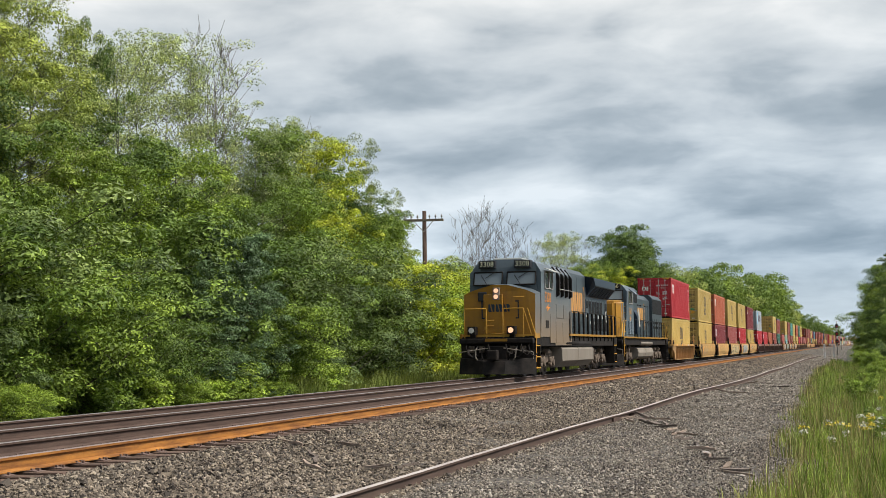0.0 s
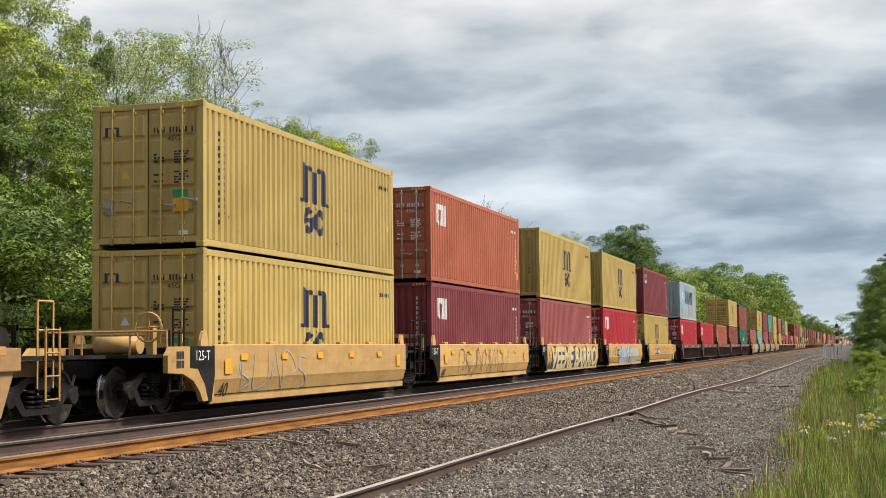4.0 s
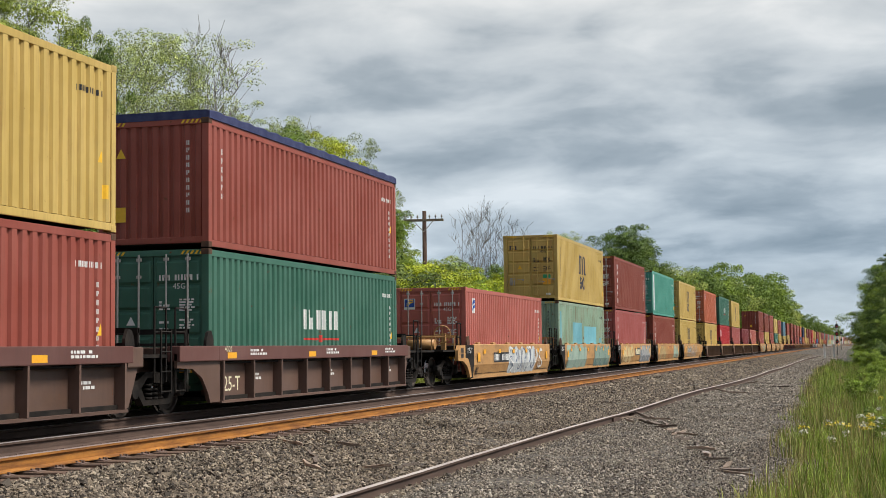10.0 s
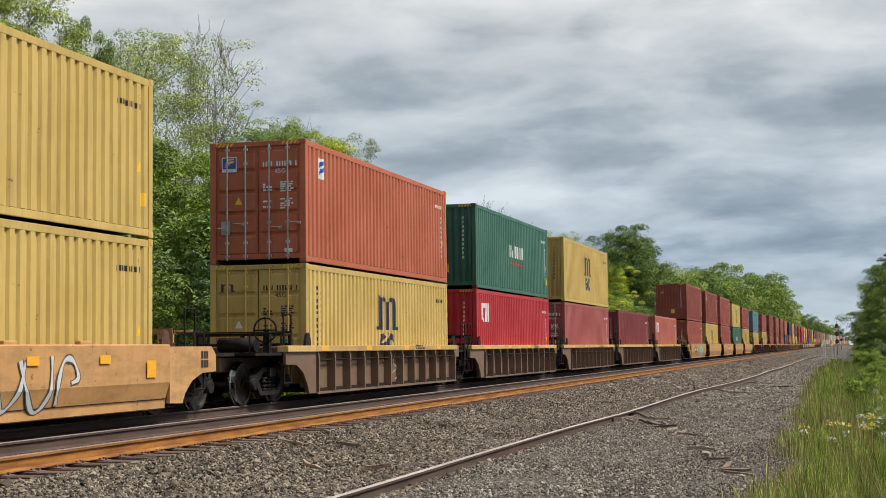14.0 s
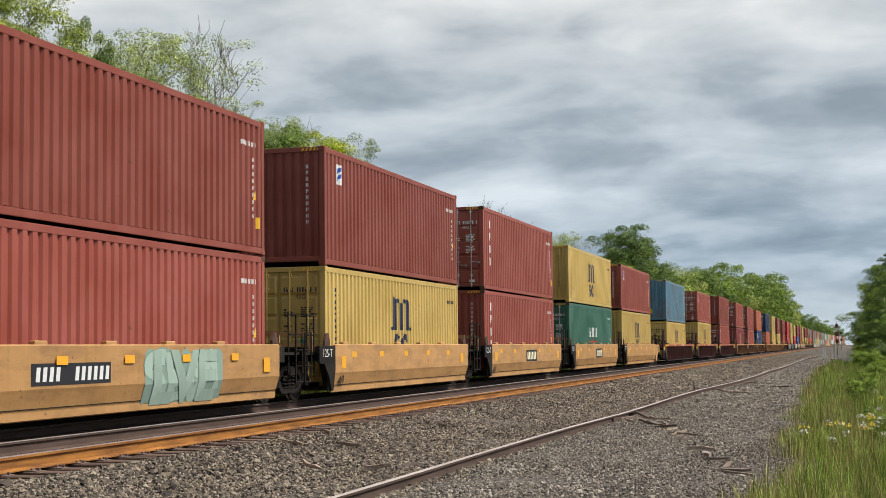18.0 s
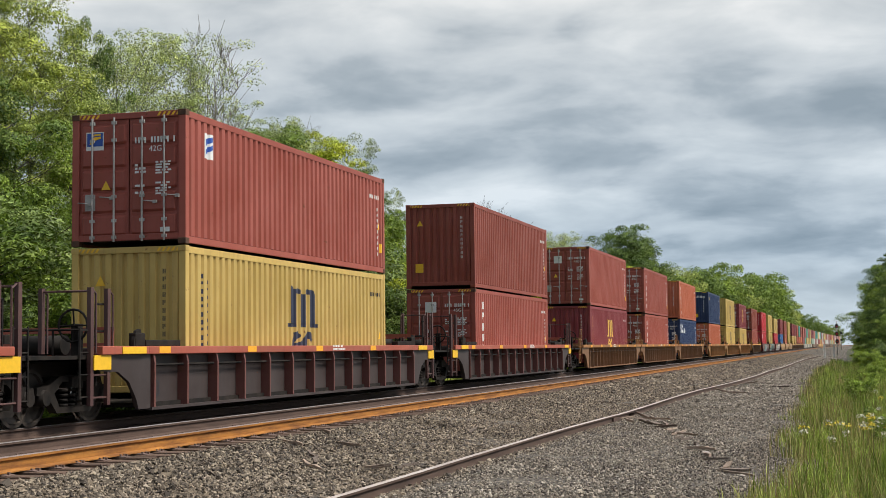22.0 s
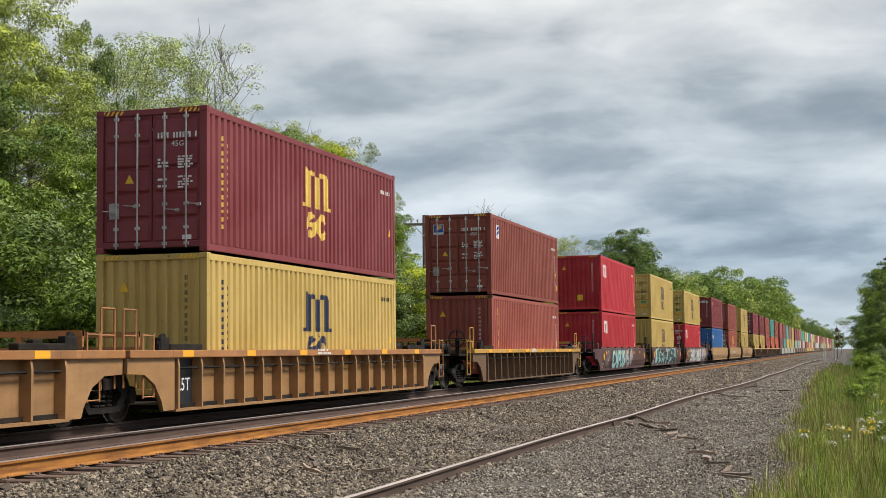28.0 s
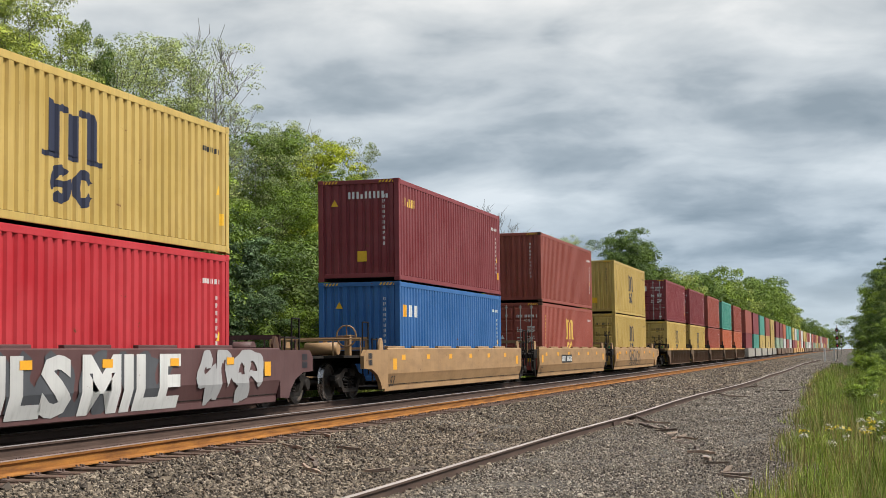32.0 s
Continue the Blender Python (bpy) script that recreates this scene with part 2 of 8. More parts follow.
def merge(bm, other):
    me = bpy.data.meshes.new("tmp")
    other.to_mesh(me)
    other.free()
    bm.from_mesh(me)
    bpy.data.meshes.remove(me)


def rod(bm, a, b, r, n=8, r2=None, caps=True):
    a, b = Vector(a), Vector(b)
    d = (b - a).normalized()
    u = d.orthogonal().normalized()
    w = d.cross(u)
    r2 = r if r2 is None else r2
    rings = []
    for p, rad in ((a, r), (b, r2)):
        rings.append([bm.verts.new(p + (u * math.cos(2 * math.pi * i / n) + w * math.sin(2 * math.pi * i / n)) * rad) for i in range(n)])
    for i in range(n):
        f = bm.faces.new((rings[0][i], rings[0][(i + 1) % n], rings[1][(i + 1) % n], rings[1][i]))
        f.smooth = n > 6
    if caps:
        bm.faces.new(rings[0][::-1])
        bm.faces.new(rings[1])


def prism(bm, outline, lo, hi, axis="y"):
    """An outline extruded along an axis: (x, z) along y, (y, z) along x, (x, y) along z."""
    def at(p, c):
        return {"y": (p[0], c, p[1]), "x": (c, p[0], p[1]), "z": (p[0], p[1], c)}[axis]
    a = [bm.verts.new(at(p, lo)) for p in outline]
    b = [bm.verts.new(at(p, hi)) for p in outline]
    bm.faces.new(a)
    bm.faces.new(b[::-1])
    n = len(outline)
    for i in range(n):
        bm.faces.new((a[i], b[i], b[(i + 1) % n], a[(i + 1) % n]))
    return a + b


def mesh_of(name, bm, mats):
    bmesh.ops.recalc_face_normals(bm, faces=bm.faces[:])
    me = bpy.data.meshes.new(name)
    bm.to_mesh(me)
    bm.free()
    for m in (mats if isinstance(mats, (list, tuple)) else [mats]):
        me.materials.append(m)
    return me


def part(name, bm, mat, parent, label="", where=None):
    """One mesh object under a thing or a part; bm may be a finished mesh that several parts share."""
    if isinstance(bm, bpy.types.Mesh):
        ob = new(name, bm)
        if mat is not None:
            ob.material_slots[0].link = "OBJECT"
            ob.material_slots[0].material = mat
    else:
        ob = new(name, mesh_of(name, bm, mat))
    ob.parent = parent
    if where is not None:
        ob.matrix_basis = where
    if label:
        ob["label"] = label
    return ob


def thing(name, label, category, group="", kind="", where=None):
    ob = new(name)
    ob.empty_display_size = 0.3
    if where is not None:
        ob.matrix_basis = where
    return tagged(ob, label, category, group, kind)


def words(name, text, size, mat, parent, where, label="", bold=0.0):
    """Lettering in the built-in font, standing in the local xy plane."""
    key = (text, size, bold)
    if key not in TEXTS:
        cu = bpy.data.curves.new(name, "FONT")
        cu.body, cu.size, cu.align_x, cu.align_y, cu.resolution_u = text, size, "CENTER", "CENTER", 2
        cu.offset = bold
        tmp = bpy.data.objects.new(name, cu)
        me = bpy.data.meshes.new_from_object(tmp)
        bpy.data.objects.remove(tmp)
        me.name = name
        me.materials.clear()
        me.materials.append(mat)
        TEXTS[key] = me
    return part(name, TEXTS[key], mat, parent, label, where)


TEXTS = {}

# ---- ground, ballast, tracks ----
TRACK_X, NEAR_X = -13.23, -9.945       # centre lines of the far and the near track
GAUGE = 0.755                          # half the distance between rail heads


def ground_material():
    m, nt, bsdf = material("grassy_soil")
    tc = nt.nodes.new("ShaderNodeTexCoord").outputs["Object"]
    a = span(nt, noise_tex(nt, tc, 0.35, 5), 0.4, 0.62)
    f = noise_tex(nt, tc, 9, 5, 0.65)
    col = blend(nt, a, (0.035, 0.055, 0.016), (0.07, 0.06, 0.035))
    col = blend(nt, 1.0, col, blend(nt, f, (0.5,) * 3, (1.5,) * 3), "MULTIPLY")
    nt.links.new(col, bsdf.inputs["Base Color"])
    bsdf.inputs["Roughness"].default_value = 0.95
    relief(nt, bsdf, f, 0.6, 0.08)
    return m


def ballast_material():
    m, nt, bsdf = material("crushed_stone")
    tc = nt.nodes.new("ShaderNodeTexCoord").outputs["Object"]
    v = nt.nodes.new("ShaderNodeTexVoronoi")
    v.inputs["Scale"].default_value = 17
    nt.links.new(tc, v.inputs["Vector"])
    tone = blend(nt, span(nt, noise_tex(nt, tc, 0.5, 4), 0.4, 0.62), (0.125, 0.105, 0.084), (0.17, 0.148, 0.12))
    sep = nt.nodes.new("ShaderNodeSeparateColor")
    nt.links.new(v.outputs["Color"], sep.inputs[0])
    col = blend(nt, 1.0, tone, blend(nt, sep.outputs[0], (0.45, 0.45, 0.46), (1.5, 1.47, 1.42)), "MULTIPLY")
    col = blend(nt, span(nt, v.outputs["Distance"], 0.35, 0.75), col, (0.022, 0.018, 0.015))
    # the train's shade put into the colour, a dark band along the running track
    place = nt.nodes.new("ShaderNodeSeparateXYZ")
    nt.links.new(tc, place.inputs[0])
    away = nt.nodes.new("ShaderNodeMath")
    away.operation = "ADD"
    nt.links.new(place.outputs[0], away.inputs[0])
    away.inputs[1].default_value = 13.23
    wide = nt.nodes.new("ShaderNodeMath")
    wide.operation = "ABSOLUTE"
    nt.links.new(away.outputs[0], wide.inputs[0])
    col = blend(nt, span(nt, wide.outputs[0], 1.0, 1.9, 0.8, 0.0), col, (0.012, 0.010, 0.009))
    nt.links.new(col, bsdf.inputs["Base Color"])
    bsdf.inputs["Roughness"].default_value = 0.9
    relief(nt, bsdf, span(nt, v.outputs["Distance"], 0, 0.8, 1, 0), 1.0, 0.05)
    return m


def stone_material(name, tint):
    m, nt, bsdf = material(name)
    geo = nt.nodes.new("ShaderNodeNewGeometry").outputs["Random Per Island"]
    tc = nt.nodes.new("ShaderNodeTexCoord").outputs["Object"]
    r = nt.nodes.new("ShaderNodeValToRGB")
    e = r.color_ramp.elements
    e[0].color, e[1].color = (0.035, 0.030, 0.027, 1), (0.30, 0.275, 0.24, 1)
    for p, c in ((0.3, (0.085, 0.072, 0.060)), (0.65, (0.165, 0.142, 0.118)), (0.9, (0.27, 0.235, 0.19))):
        x = e.new(p)
        x.color = (*c, 1)
    nt.links.new(geo, r.inputs[0])
    f = noise_tex(nt, tc, 60, 3)
    big = noise_tex(nt, tc, 0.45, 3)
    col = blend(nt, 1.0, r.outputs[0], blend(nt, f, tuple(0.75 * c for c in tint), tuple(1.25 * c for c in tint)), "MULTIPLY")
    col = blend(nt, 1.0, col, blend(nt, span(nt, big, 0.35, 0.65), (0.82, 0.80, 0.78), (1.12, 1.12, 1.12)), "MULTIPLY")
    nt.links.new(col, bsdf.inputs["Base Color"])
    bsdf.inputs["Roughness"].default_value = 0.85
    return m


def rust_rail(name, web, web2):
    return surface(name, web, web2, 0.8, 2.2, 35, 0.25, 0.004, 0.0, stretch=(1, 0.5, 6))


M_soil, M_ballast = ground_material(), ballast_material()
# the last stone tint carries the shade under the train in its colour
M_stone, M_stonegrey, M_stonedark = stone_material("brown_stone", (1.12, 1.05, 0.94)), stone_material("grey_stone", (1.50, 1.50, 1.46)), stone_material("shade_stone", (0.38, 0.33, 0.29))
M_railorange = rust_rail("bright_rust", (0.38, 0.165, 0.038), (0.17, 0.070, 0.024))
M_loosetop = surface("loose_rail_head", (0.52, 0.46, 0.42), (0.34, 0.28, 0.25), 0.42, 2, 40, 0.1, 0.002, 0.2, stretch=(1, 0.2, 1))
M_railbrown = rust_rail("brown_rust", (0.105, 0.070, 0.055), (0.068, 0.045, 0.036))
M_railtop = surface("rail_head", (0.40, 0.37, 0.36), (0.30, 0.26, 0.24), 0.35, 2, 40, 0.1, 0.002, 0.6, stretch=(1, 0.2, 1))
M_railtopdull = surface("rail_head_dull", (0.30, 0.24, 0.22), (0.22, 0.165, 0.145), 0.5, 2, 40, 0.1, 0.002, 0.3, stretch=(1, 0.2, 1))
M_tie = surface("creosoted_wood", (0.055, 0.036, 0.028), (0.15, 0.10, 0.075), 0.85, 3, 25, 0.6, 0.02, vary=0.25, stretch=(1, 8, 8))
M_plate = surface("tie_plate_iron", (0.13, 0.085, 0.07), (0.20, 0.15, 0.13), 0.6, 8, 40, 0.2, 0.005)
M_oldwood = surface("grey_old_wood", (0.20, 0.165, 0.14), (0.10, 0.075, 0.06), 0.9, 4, 30, 0.7, 0.02, vary=0.3, stretch=(8, 1, 8))

def curve(y):
    """How far the line bends to the right in the distance."""
    return max(0.0, y - 300) ** 2 / 52000


PROFILE = [(-17.6, -0.85), (-16.9, -0.62), (-15.6, -0.23), (-9.25, -0.26), (-8.95, -0.262), (-8.82, -0.235), (-8.62, -0.215), (-8.4, -0.225), (-7.5, -0.40), (-6.2, -0.52), (-4.5, -0.56), (-2.4, -0.62), (-1.0, -0.74), (0.2, -0.98)]


def level(x):
    """Height of the ballast across the tracks."""
    for (a, za), (b, zb) in zip(PROFILE, PROFILE[1:]):
        if a <= x <= b:
            return za + (zb - za) * (x - a) / (b - a)
    return PROFILE[0][1] if x < PROFILE[0][0] else PROFILE[-1][1]


def sheet(name, xs, ys, height, mat):
    bm = bmesh.new()
    grid = [[bm.verts.new((x + (curve(y) if name == "ballast" else 0), y, height(x, y))) for x in xs] for y in ys]
    for r0, r1 in zip(grid, grid[1:]):
        for i in range(len(xs) - 1):
            bm.faces.new((r0[i], r0[i + 1], r1[i + 1], r1[i])).smooth = True
    return new(name, mesh_of(name, bm, mat))


def steps(lo, hi, first, grow):
    out, d = [lo], first
    while out[-1] + d < hi:
        out.append(out[-1] + d)
        d *= grow
    return out + [hi]


def build_ground():
    side = steps(6, 2500, 4, 1.5)
    xs = [-x - 12 for x in reversed(side)] + [-16, -13, -9, -5, -2, 0, 2, 4] + side
    ys = [-y for y in reversed(steps(30, 2500, 20, 1.5))] + [-10, 0] + steps(8, 2500, 2.5, 1.09)

    def h(x, y):
        base = -1.0 if x > -16 else -0.8
        near = 1.0 if abs(y) < 150 and abs(x) < 60 else 0.0
        return base + near * 0.10 * noise.noise((x * 0.4, y * 0.4, 0)) - (0.25 if -16 < x < -1 else 0)
    tagged(sheet("ground", xs, ys, h, M_soil), "rough grassy ground beside the railway line", "ground", kind="structure")

    def hb(x, y):
        edge = 0.05 if -8.4 < x or x < -15.8 else 0.015
        return level(x) + edge * (noise.noise((x * 0.9, y * 0.7, 3)) + 0.6 * noise.noise((x * 2.3, y * 2.1, 7)))
    bx = [-17.6, -17.2, -16.6, -16.0, -15.5, -14.9, -13.2, -11.6, -10.6, -9.4, -8.8, -8.4, -8.0, -7.5, -7.0, -6.5, -6.0, -5.5, -5, -4.5, -4, -3.5, -3, -2.5, -2, -1.5, -1, -0.5, 0.2]
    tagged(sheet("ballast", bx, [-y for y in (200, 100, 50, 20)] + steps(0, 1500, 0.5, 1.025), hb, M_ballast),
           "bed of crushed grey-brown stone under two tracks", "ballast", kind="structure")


RAIL = [(-0.075, -0.18), (0.075, -0.18), (0.075, -0.168), (0.012, -0.145), (0.009, -0.05), (0.036, -0.036), (0.037, -0.008), (0.030, 0), (-0.030, 0), (-0.037, -0.008), (-0.036, -0.036), (-0.009, -0.05), (-0.012, -0.145), (-0.075, -0.168)]


def rail_mesh(name, ys, mats, bend=lambda y: 0.0, lift=lambda y: 0.0):
    bm = bmesh.new()
    rings = [[bm.verts.new((x + bend(y), y, z + lift(y))) for x, z in RAIL] for y in ys]
    n = len(RAIL)
    for a, b in zip(rings, rings[1:]):
        for i in range(n):
            f = bm.faces.new((a[i], b[i], b[(i + 1) % n], a[(i + 1) % n]))
            f.material_index = 1 if i in (6, 7, 8) else 0
    bm.faces.new(rings[0])
    bm.faces.new(rings[-1][::-1])
    return mesh_of(name, bm, mats)


def tie_mesh():
    bm = bmesh.new()
    bevelled(bm, -1.30, 1.30, -0.115, 0.115, -0.37, -0.195, 0.012)
    for v in bm.verts:
        v.co += noise.noise_vector(v.co * 6) * 0.01
    return mesh_of("tie", bm, M_tie)


def plate_mesh():
    bm = bmesh.new()
    prism(bm, [(-0.20, -0.195), (0.20, -0.195), (0.20, -0.187), (0.09, -0.176), (-0.09, -0.176), (-0.20, -0.187)], -0.09, 0.09)
    for x, y in ((-0.105, 0.05), (0.105, -0.05), (0.105, 0.05), (-0.105, -0.05), (0.165, 0.0)):
        box(bm, x - 0.013, x + 0.013, y - 0.013, y + 0.013, -0.187, -0.155)
    return mesh_of("tie_plate", bm, M_plate)


def build_tracks():
    tm, pm = tie_mesh(), plate_mesh()
    for cx, label, web, cap, y0, y1, plates in ((NEAR_X, "near railway track of rusty rails on wooden ties", M_railorange, M_railtopdull, 12.0, 112.0, True),
                                             (TRACK_X, "railway track of brown rails that carries the train", M_railbrown, M_railtop, 18.0, 66.0, False)):
        tr = thing("track", label, "railway track", "tracks", "structure", pose(cx, 0, 0))
        ys = [-60 + 4 * i for i in range(41)] + [104 + 30 * i for i in range(47)]
        part("rail", rail_mesh("rail", ys, [web, cap], curve), None, tr, "rusted steel rail with a worn head", pose(GAUGE, 0, 0))
        part("rail", rail_mesh("rail", ys, [M_railbrown, M_railtop], curve), None, tr, "brown steel rail with a worn head", pose(-GAUGE, 0, 0))
        rng = random.Random(5)
        y, i = y0, 0
        while y < y1:
            t = part("tie", tm, None, tr, "", pose(rng.uniform(-0.05, 0.05), y + rng.uniform(-0.02, 0.02), rng.uniform(-0.012, 0.0), 0, 0, rng.uniform(-1.2, 1.2)))
            if plates and i < 130:
                for sx in (GAUGE, -GAUGE):
                    part("tie_plate", pm, None, t, "", pose(sx, 0, 0))
            y += 0.53
            i += 1
        bm = bmesh.new()
        yy = y1
        while yy < 310:
            box(bm, -1.3, 1.3, yy - 0.11, yy + 0.11, -0.37, -0.195)
            yy += 0.53
        tagged(part("distant_ties", bm, M_tie, tr), kind="stuff")


LOOSE = [(2, -5.3), (20, -5.22), (26.8, -5.15), (31.5, -5.07), (33, -5.03), (44, -5.0), (52, -4.92), (58, -4.70), (64, -4.45), (75, -4.38), (86, -4.40), (105, -4.14), (130, -4.2), (152, -4.15), (204, -3.4)]


def build_loose_rail():
    """A discarded rail in two lengths, snaking along the shoulder, with the joint bars at its kink."""
    ly, lx = np.array(LOOSE).T

    def bend(y):
        return float(sum(np.interp(y + d, ly, lx) for d in (-1.5, -0.5, 0.5, 1.5)) / 4) if y > 35 else float(np.interp(y, ly, lx))

    def lift(y):
        return 0.008 * math.sin(y * 0.31) - 0.375
    r = thing("loose_rail", "long worn steel rail lying loose on the ballast shoulder", "rail")
    part("rail_length", rail_mesh("rail_length", [2 + 0.5 * i for i in range(60)] + [32.0], [M_railbrown, M_loosetop], bend, lift), None, r, "worn rail with a bright head")
    part("rail_length", rail_mesh("rail_length", [32.02] + [32.5 + 0.5 * i for i in range(60)] + [63 + 1.5 * i for i in range(91)], [M_railbrown, M_loosetop], bend, lift), None, r, "worn rail with a bright head")
    for dx in (-0.035, 0.035):
        bm = bmesh.new()
        bevelled(bm, -0.015, 0.015, -0.4, 0.4, -0.14, -0.05, 0.006)
        part("joint_bar", bm, M_railbrown, r, "", pose(bend(32) + dx, 32, lift(32)))


DEBRIS = [(-4.35, 33.3, 0.9), (-4.6, 33.9, 1.1), (-4.1, 32.6, 0.8), (-5.1, 34.2, 0.9), (-3.8, 31.0, 0.7), (-3.5, 29.6, 0.9), (-3.2, 28.4, 0.7), (-3.05, 28.0, 0.6), (-2.6, 25.4, 0.5), (-2.4, 24.4, 0.5), (-1.75, 21.6, 0.5), (-1.5, 20.6, 0.45),
          (-7.5, 19.5, 0.55), (-7.2, 18.9, 0.6), (-7.0, 18.2, 0.5), (-8.3, 18.6, 0.5), (-8.35, 22.3, 0.6), (-8.1, 20.2, 0.45), (-6.3, 18.8, 0.6), (-6.0, 19.3, 0.5), (-6.9, 26.5, 0.5), (-7.6, 21.3, 0.4), (-5.4, 42.6, 0.9), (-5.2, 66.8, 1.6), (-5.6, 67.6, 1.4), (-4.4, 60.0, 1.2), (-3.9, 52.0, 1.0)]


MORE_DEBRIS = [(-4.95, 33.0, 0.7), (-4.75, 32.2, 0.6), (-4.55, 32.8, 1.0), (-4.3, 31.6, 0.8), (-4.05, 31.2, 0.5), (-3.7, 30.2, 0.8), (-3.45, 28.9, 0.6), (-3.1, 27.2, 0.5), (-2.9, 26.8, 0.6), (-2.2, 23.2, 0.45), (-2.0, 22.6, 0.4), (-1.6, 21.0, 0.5), (-4.6, 54.5, 1.0), (-4.2, 64.2, 1.4), (-3.6, 65.5, 1.2), (-4.9, 64.5, 1.3), (-3.4, 58.0, 0.9), (-2.6, 60.0, 0.9)]


def build_debris():
    rng = random.Random(17)
    pale = surface("bleached_wood", (0.36, 0.28, 0.22), (0.20, 0.15, 0.115), 0.9, 5, 35, 0.6, 0.02, vary=0.3, stretch=(1, 8, 8))
    for x, y, n in DEBRIS + MORE_DEBRIS:
        bm = bmesh.new()
        k, n = 7, n * 1.15
        wide = rng.uniform(0.018, 0.052)
        top, low = [], []
        for i in range(k):
            u = i / (k - 1)
            w = wide * (1 - abs(2 * u - 1) ** 2.5 * rng.uniform(0.5, 0.95)) * rng.uniform(0.6, 1.2)
            side = 0.05 * math.sin(3 * u + x) + rng.uniform(-0.015, 0.015)
            top.append((n * (u - 0.5), side + w))
            low.append((n * (u - 0.5), side - w * rng.uniform(0.5, 1.0)))
        prism(bm, low + top[::-1], -0.015, rng.uniform(0.012, 0.03), "z")
        for v in bm.verts:
            v.co.z += 0.02 * noise.noise(v.co * 4 + Vector((x, y, 0)))
        ob = new("wood_splinter", mesh_of("wood_splinter", bm, pale if rng.random() < 0.45 else M_oldwood))
        ob.matrix_basis = pose(x, y, level(x) + 0.05, rng.uniform(-7, 7), rng.uniform(-7, 7), rng.uniform(60, 150))
        tagged(ob, "weathered splinter of an old wooden tie on ballast", "wood piece", "broken tie pieces")
    # pale flat pieces of wood, modelled as squashed rounded chunks
    for x, y, n in ((-2.25, 23.7, 0.075), (-2.5, 24.9, 0.05), (-1.45, 20.4, 0.045)):
        bm = bmesh.new()
        bmesh.ops.create_icosphere(bm, subdivisions=2, radius=n)
        for v in bm.verts:
            v.co = v.co * (1 + 0.35 * noise.noise(v.co * 14)) * 1.0
            v.co.z *= 0.45
        ob = new("pale_rock", mesh_of("pale_rock", bm, surface("pale_bare_wood", (0.46, 0.42, 0.37), (0.30, 0.27, 0.24), 0.85, 9, 40, 0.4)))
        ob.matrix_basis = pose(x, y, level(x) + 0.04)
        tagged(ob, "pale broken chunk of wood on the ballast", "rock", "pale rocks")


def scatter(name, count, rng, pick, mat, size, label, category):
    """Many angular stones as one mesh."""
    base = np.array([(1, 0, 0), (-1, 0, 0), (0, 1, 0), (0, -1, 0), (0, 0, 1), (0, 0, -1)], float)
    tri = np.array([(0, 2, 4), (2, 1, 4), (1, 3, 4), (3, 0, 4), (2, 0, 5), (1, 2, 5), (3, 1, 5), (0, 3, 5)])
    P = pick(count, rng)
    R = rng.normal(size=(count, 3, 3))
    Q, _ = np.linalg.qr(R)
    S = size * np.exp(rng.normal(0, 0.32, (count, 1, 1))) * rng.uniform(0.4, 1.35, (count, 6, 3))
    V = (base[None] * S) @ Q
    V[:, :, 2] *= 0.85
    V += P[:, None, :]
    F = (tri[None] + 6 * np.arange(count)[:, None, None]).reshape(-1, 3)
    me = bpy.data.meshes.new(name)
    me.vertices.add(count * 6)
    me.vertices.foreach_set("co", V.reshape(-1).astype(np.float32))
    me.loops.add(len(F) * 3)
    me.loops.foreach_set("vertex_index", F.reshape(-1).astype(np.int32))
    me.polygons.add(len(F))
    me.polygons.foreach_set("loop_start", np.arange(0, len(F) * 3, 3, dtype=np.int32))
    me.update(calc_edges=True)
    me.shade_flat()
    me.materials.append(mat)
    return tagged(new(name, me), label, category, kind="stuff")


LEVELS = np.array(PROFILE)


def build_stones():
    rng = np.random.default_rng(4)

    def lay(x0, x1, y0, depth, power, sink):
        def pick(n, rng):
            y = y0 + depth * rng.random(n) ** power
            x = rng.uniform(x0, x1, n)
            return np.stack([x, y, np.interp(x, LEVELS[:, 0], LEVELS[:, 1]) + rng.uniform(0, 0.025, n) - sink * (x < -8.55)], 1)
        return pick
    scatter("ballast_stones", 125000, rng, lay(-9.05, -5.0, 10.5, 83, 2.0, 0.028), M_stone, 0.025, "loose angular brown-grey ballast stones", "stones")
    scatter("shoulder_stones", 150000, rng, lay(-5.2, -0.5, 10.5, 73, 2.1, 0.004), M_stonegrey, 0.0165, "finer pale grey ballast stones on the shoulder", "stones")
    scatter("distant_stones", 26000, rng, lay(-9.0, -5.0, 46, 190, 0.9, 0.03), M_stone, 0.055, "brown ballast stones further along the line", "stones")
    scatter("distant_shoulder_stones", 34000, rng, lay(-5.2, -1.0, 40, 180, 0.9, 0.0), M_stonegrey, 0.036, "grey ballast stones further along the shoulder", "stones")
    # track stones painted dark to stand for the shade below the cars
    scatter("track_stones", 20000, rng, lay(-16.8, -9.0, 14, 60, 1.3, 0.03), M_stonedark, 0.030, "ballast stones between rails, colour darkened for the shade under trains", "stones")


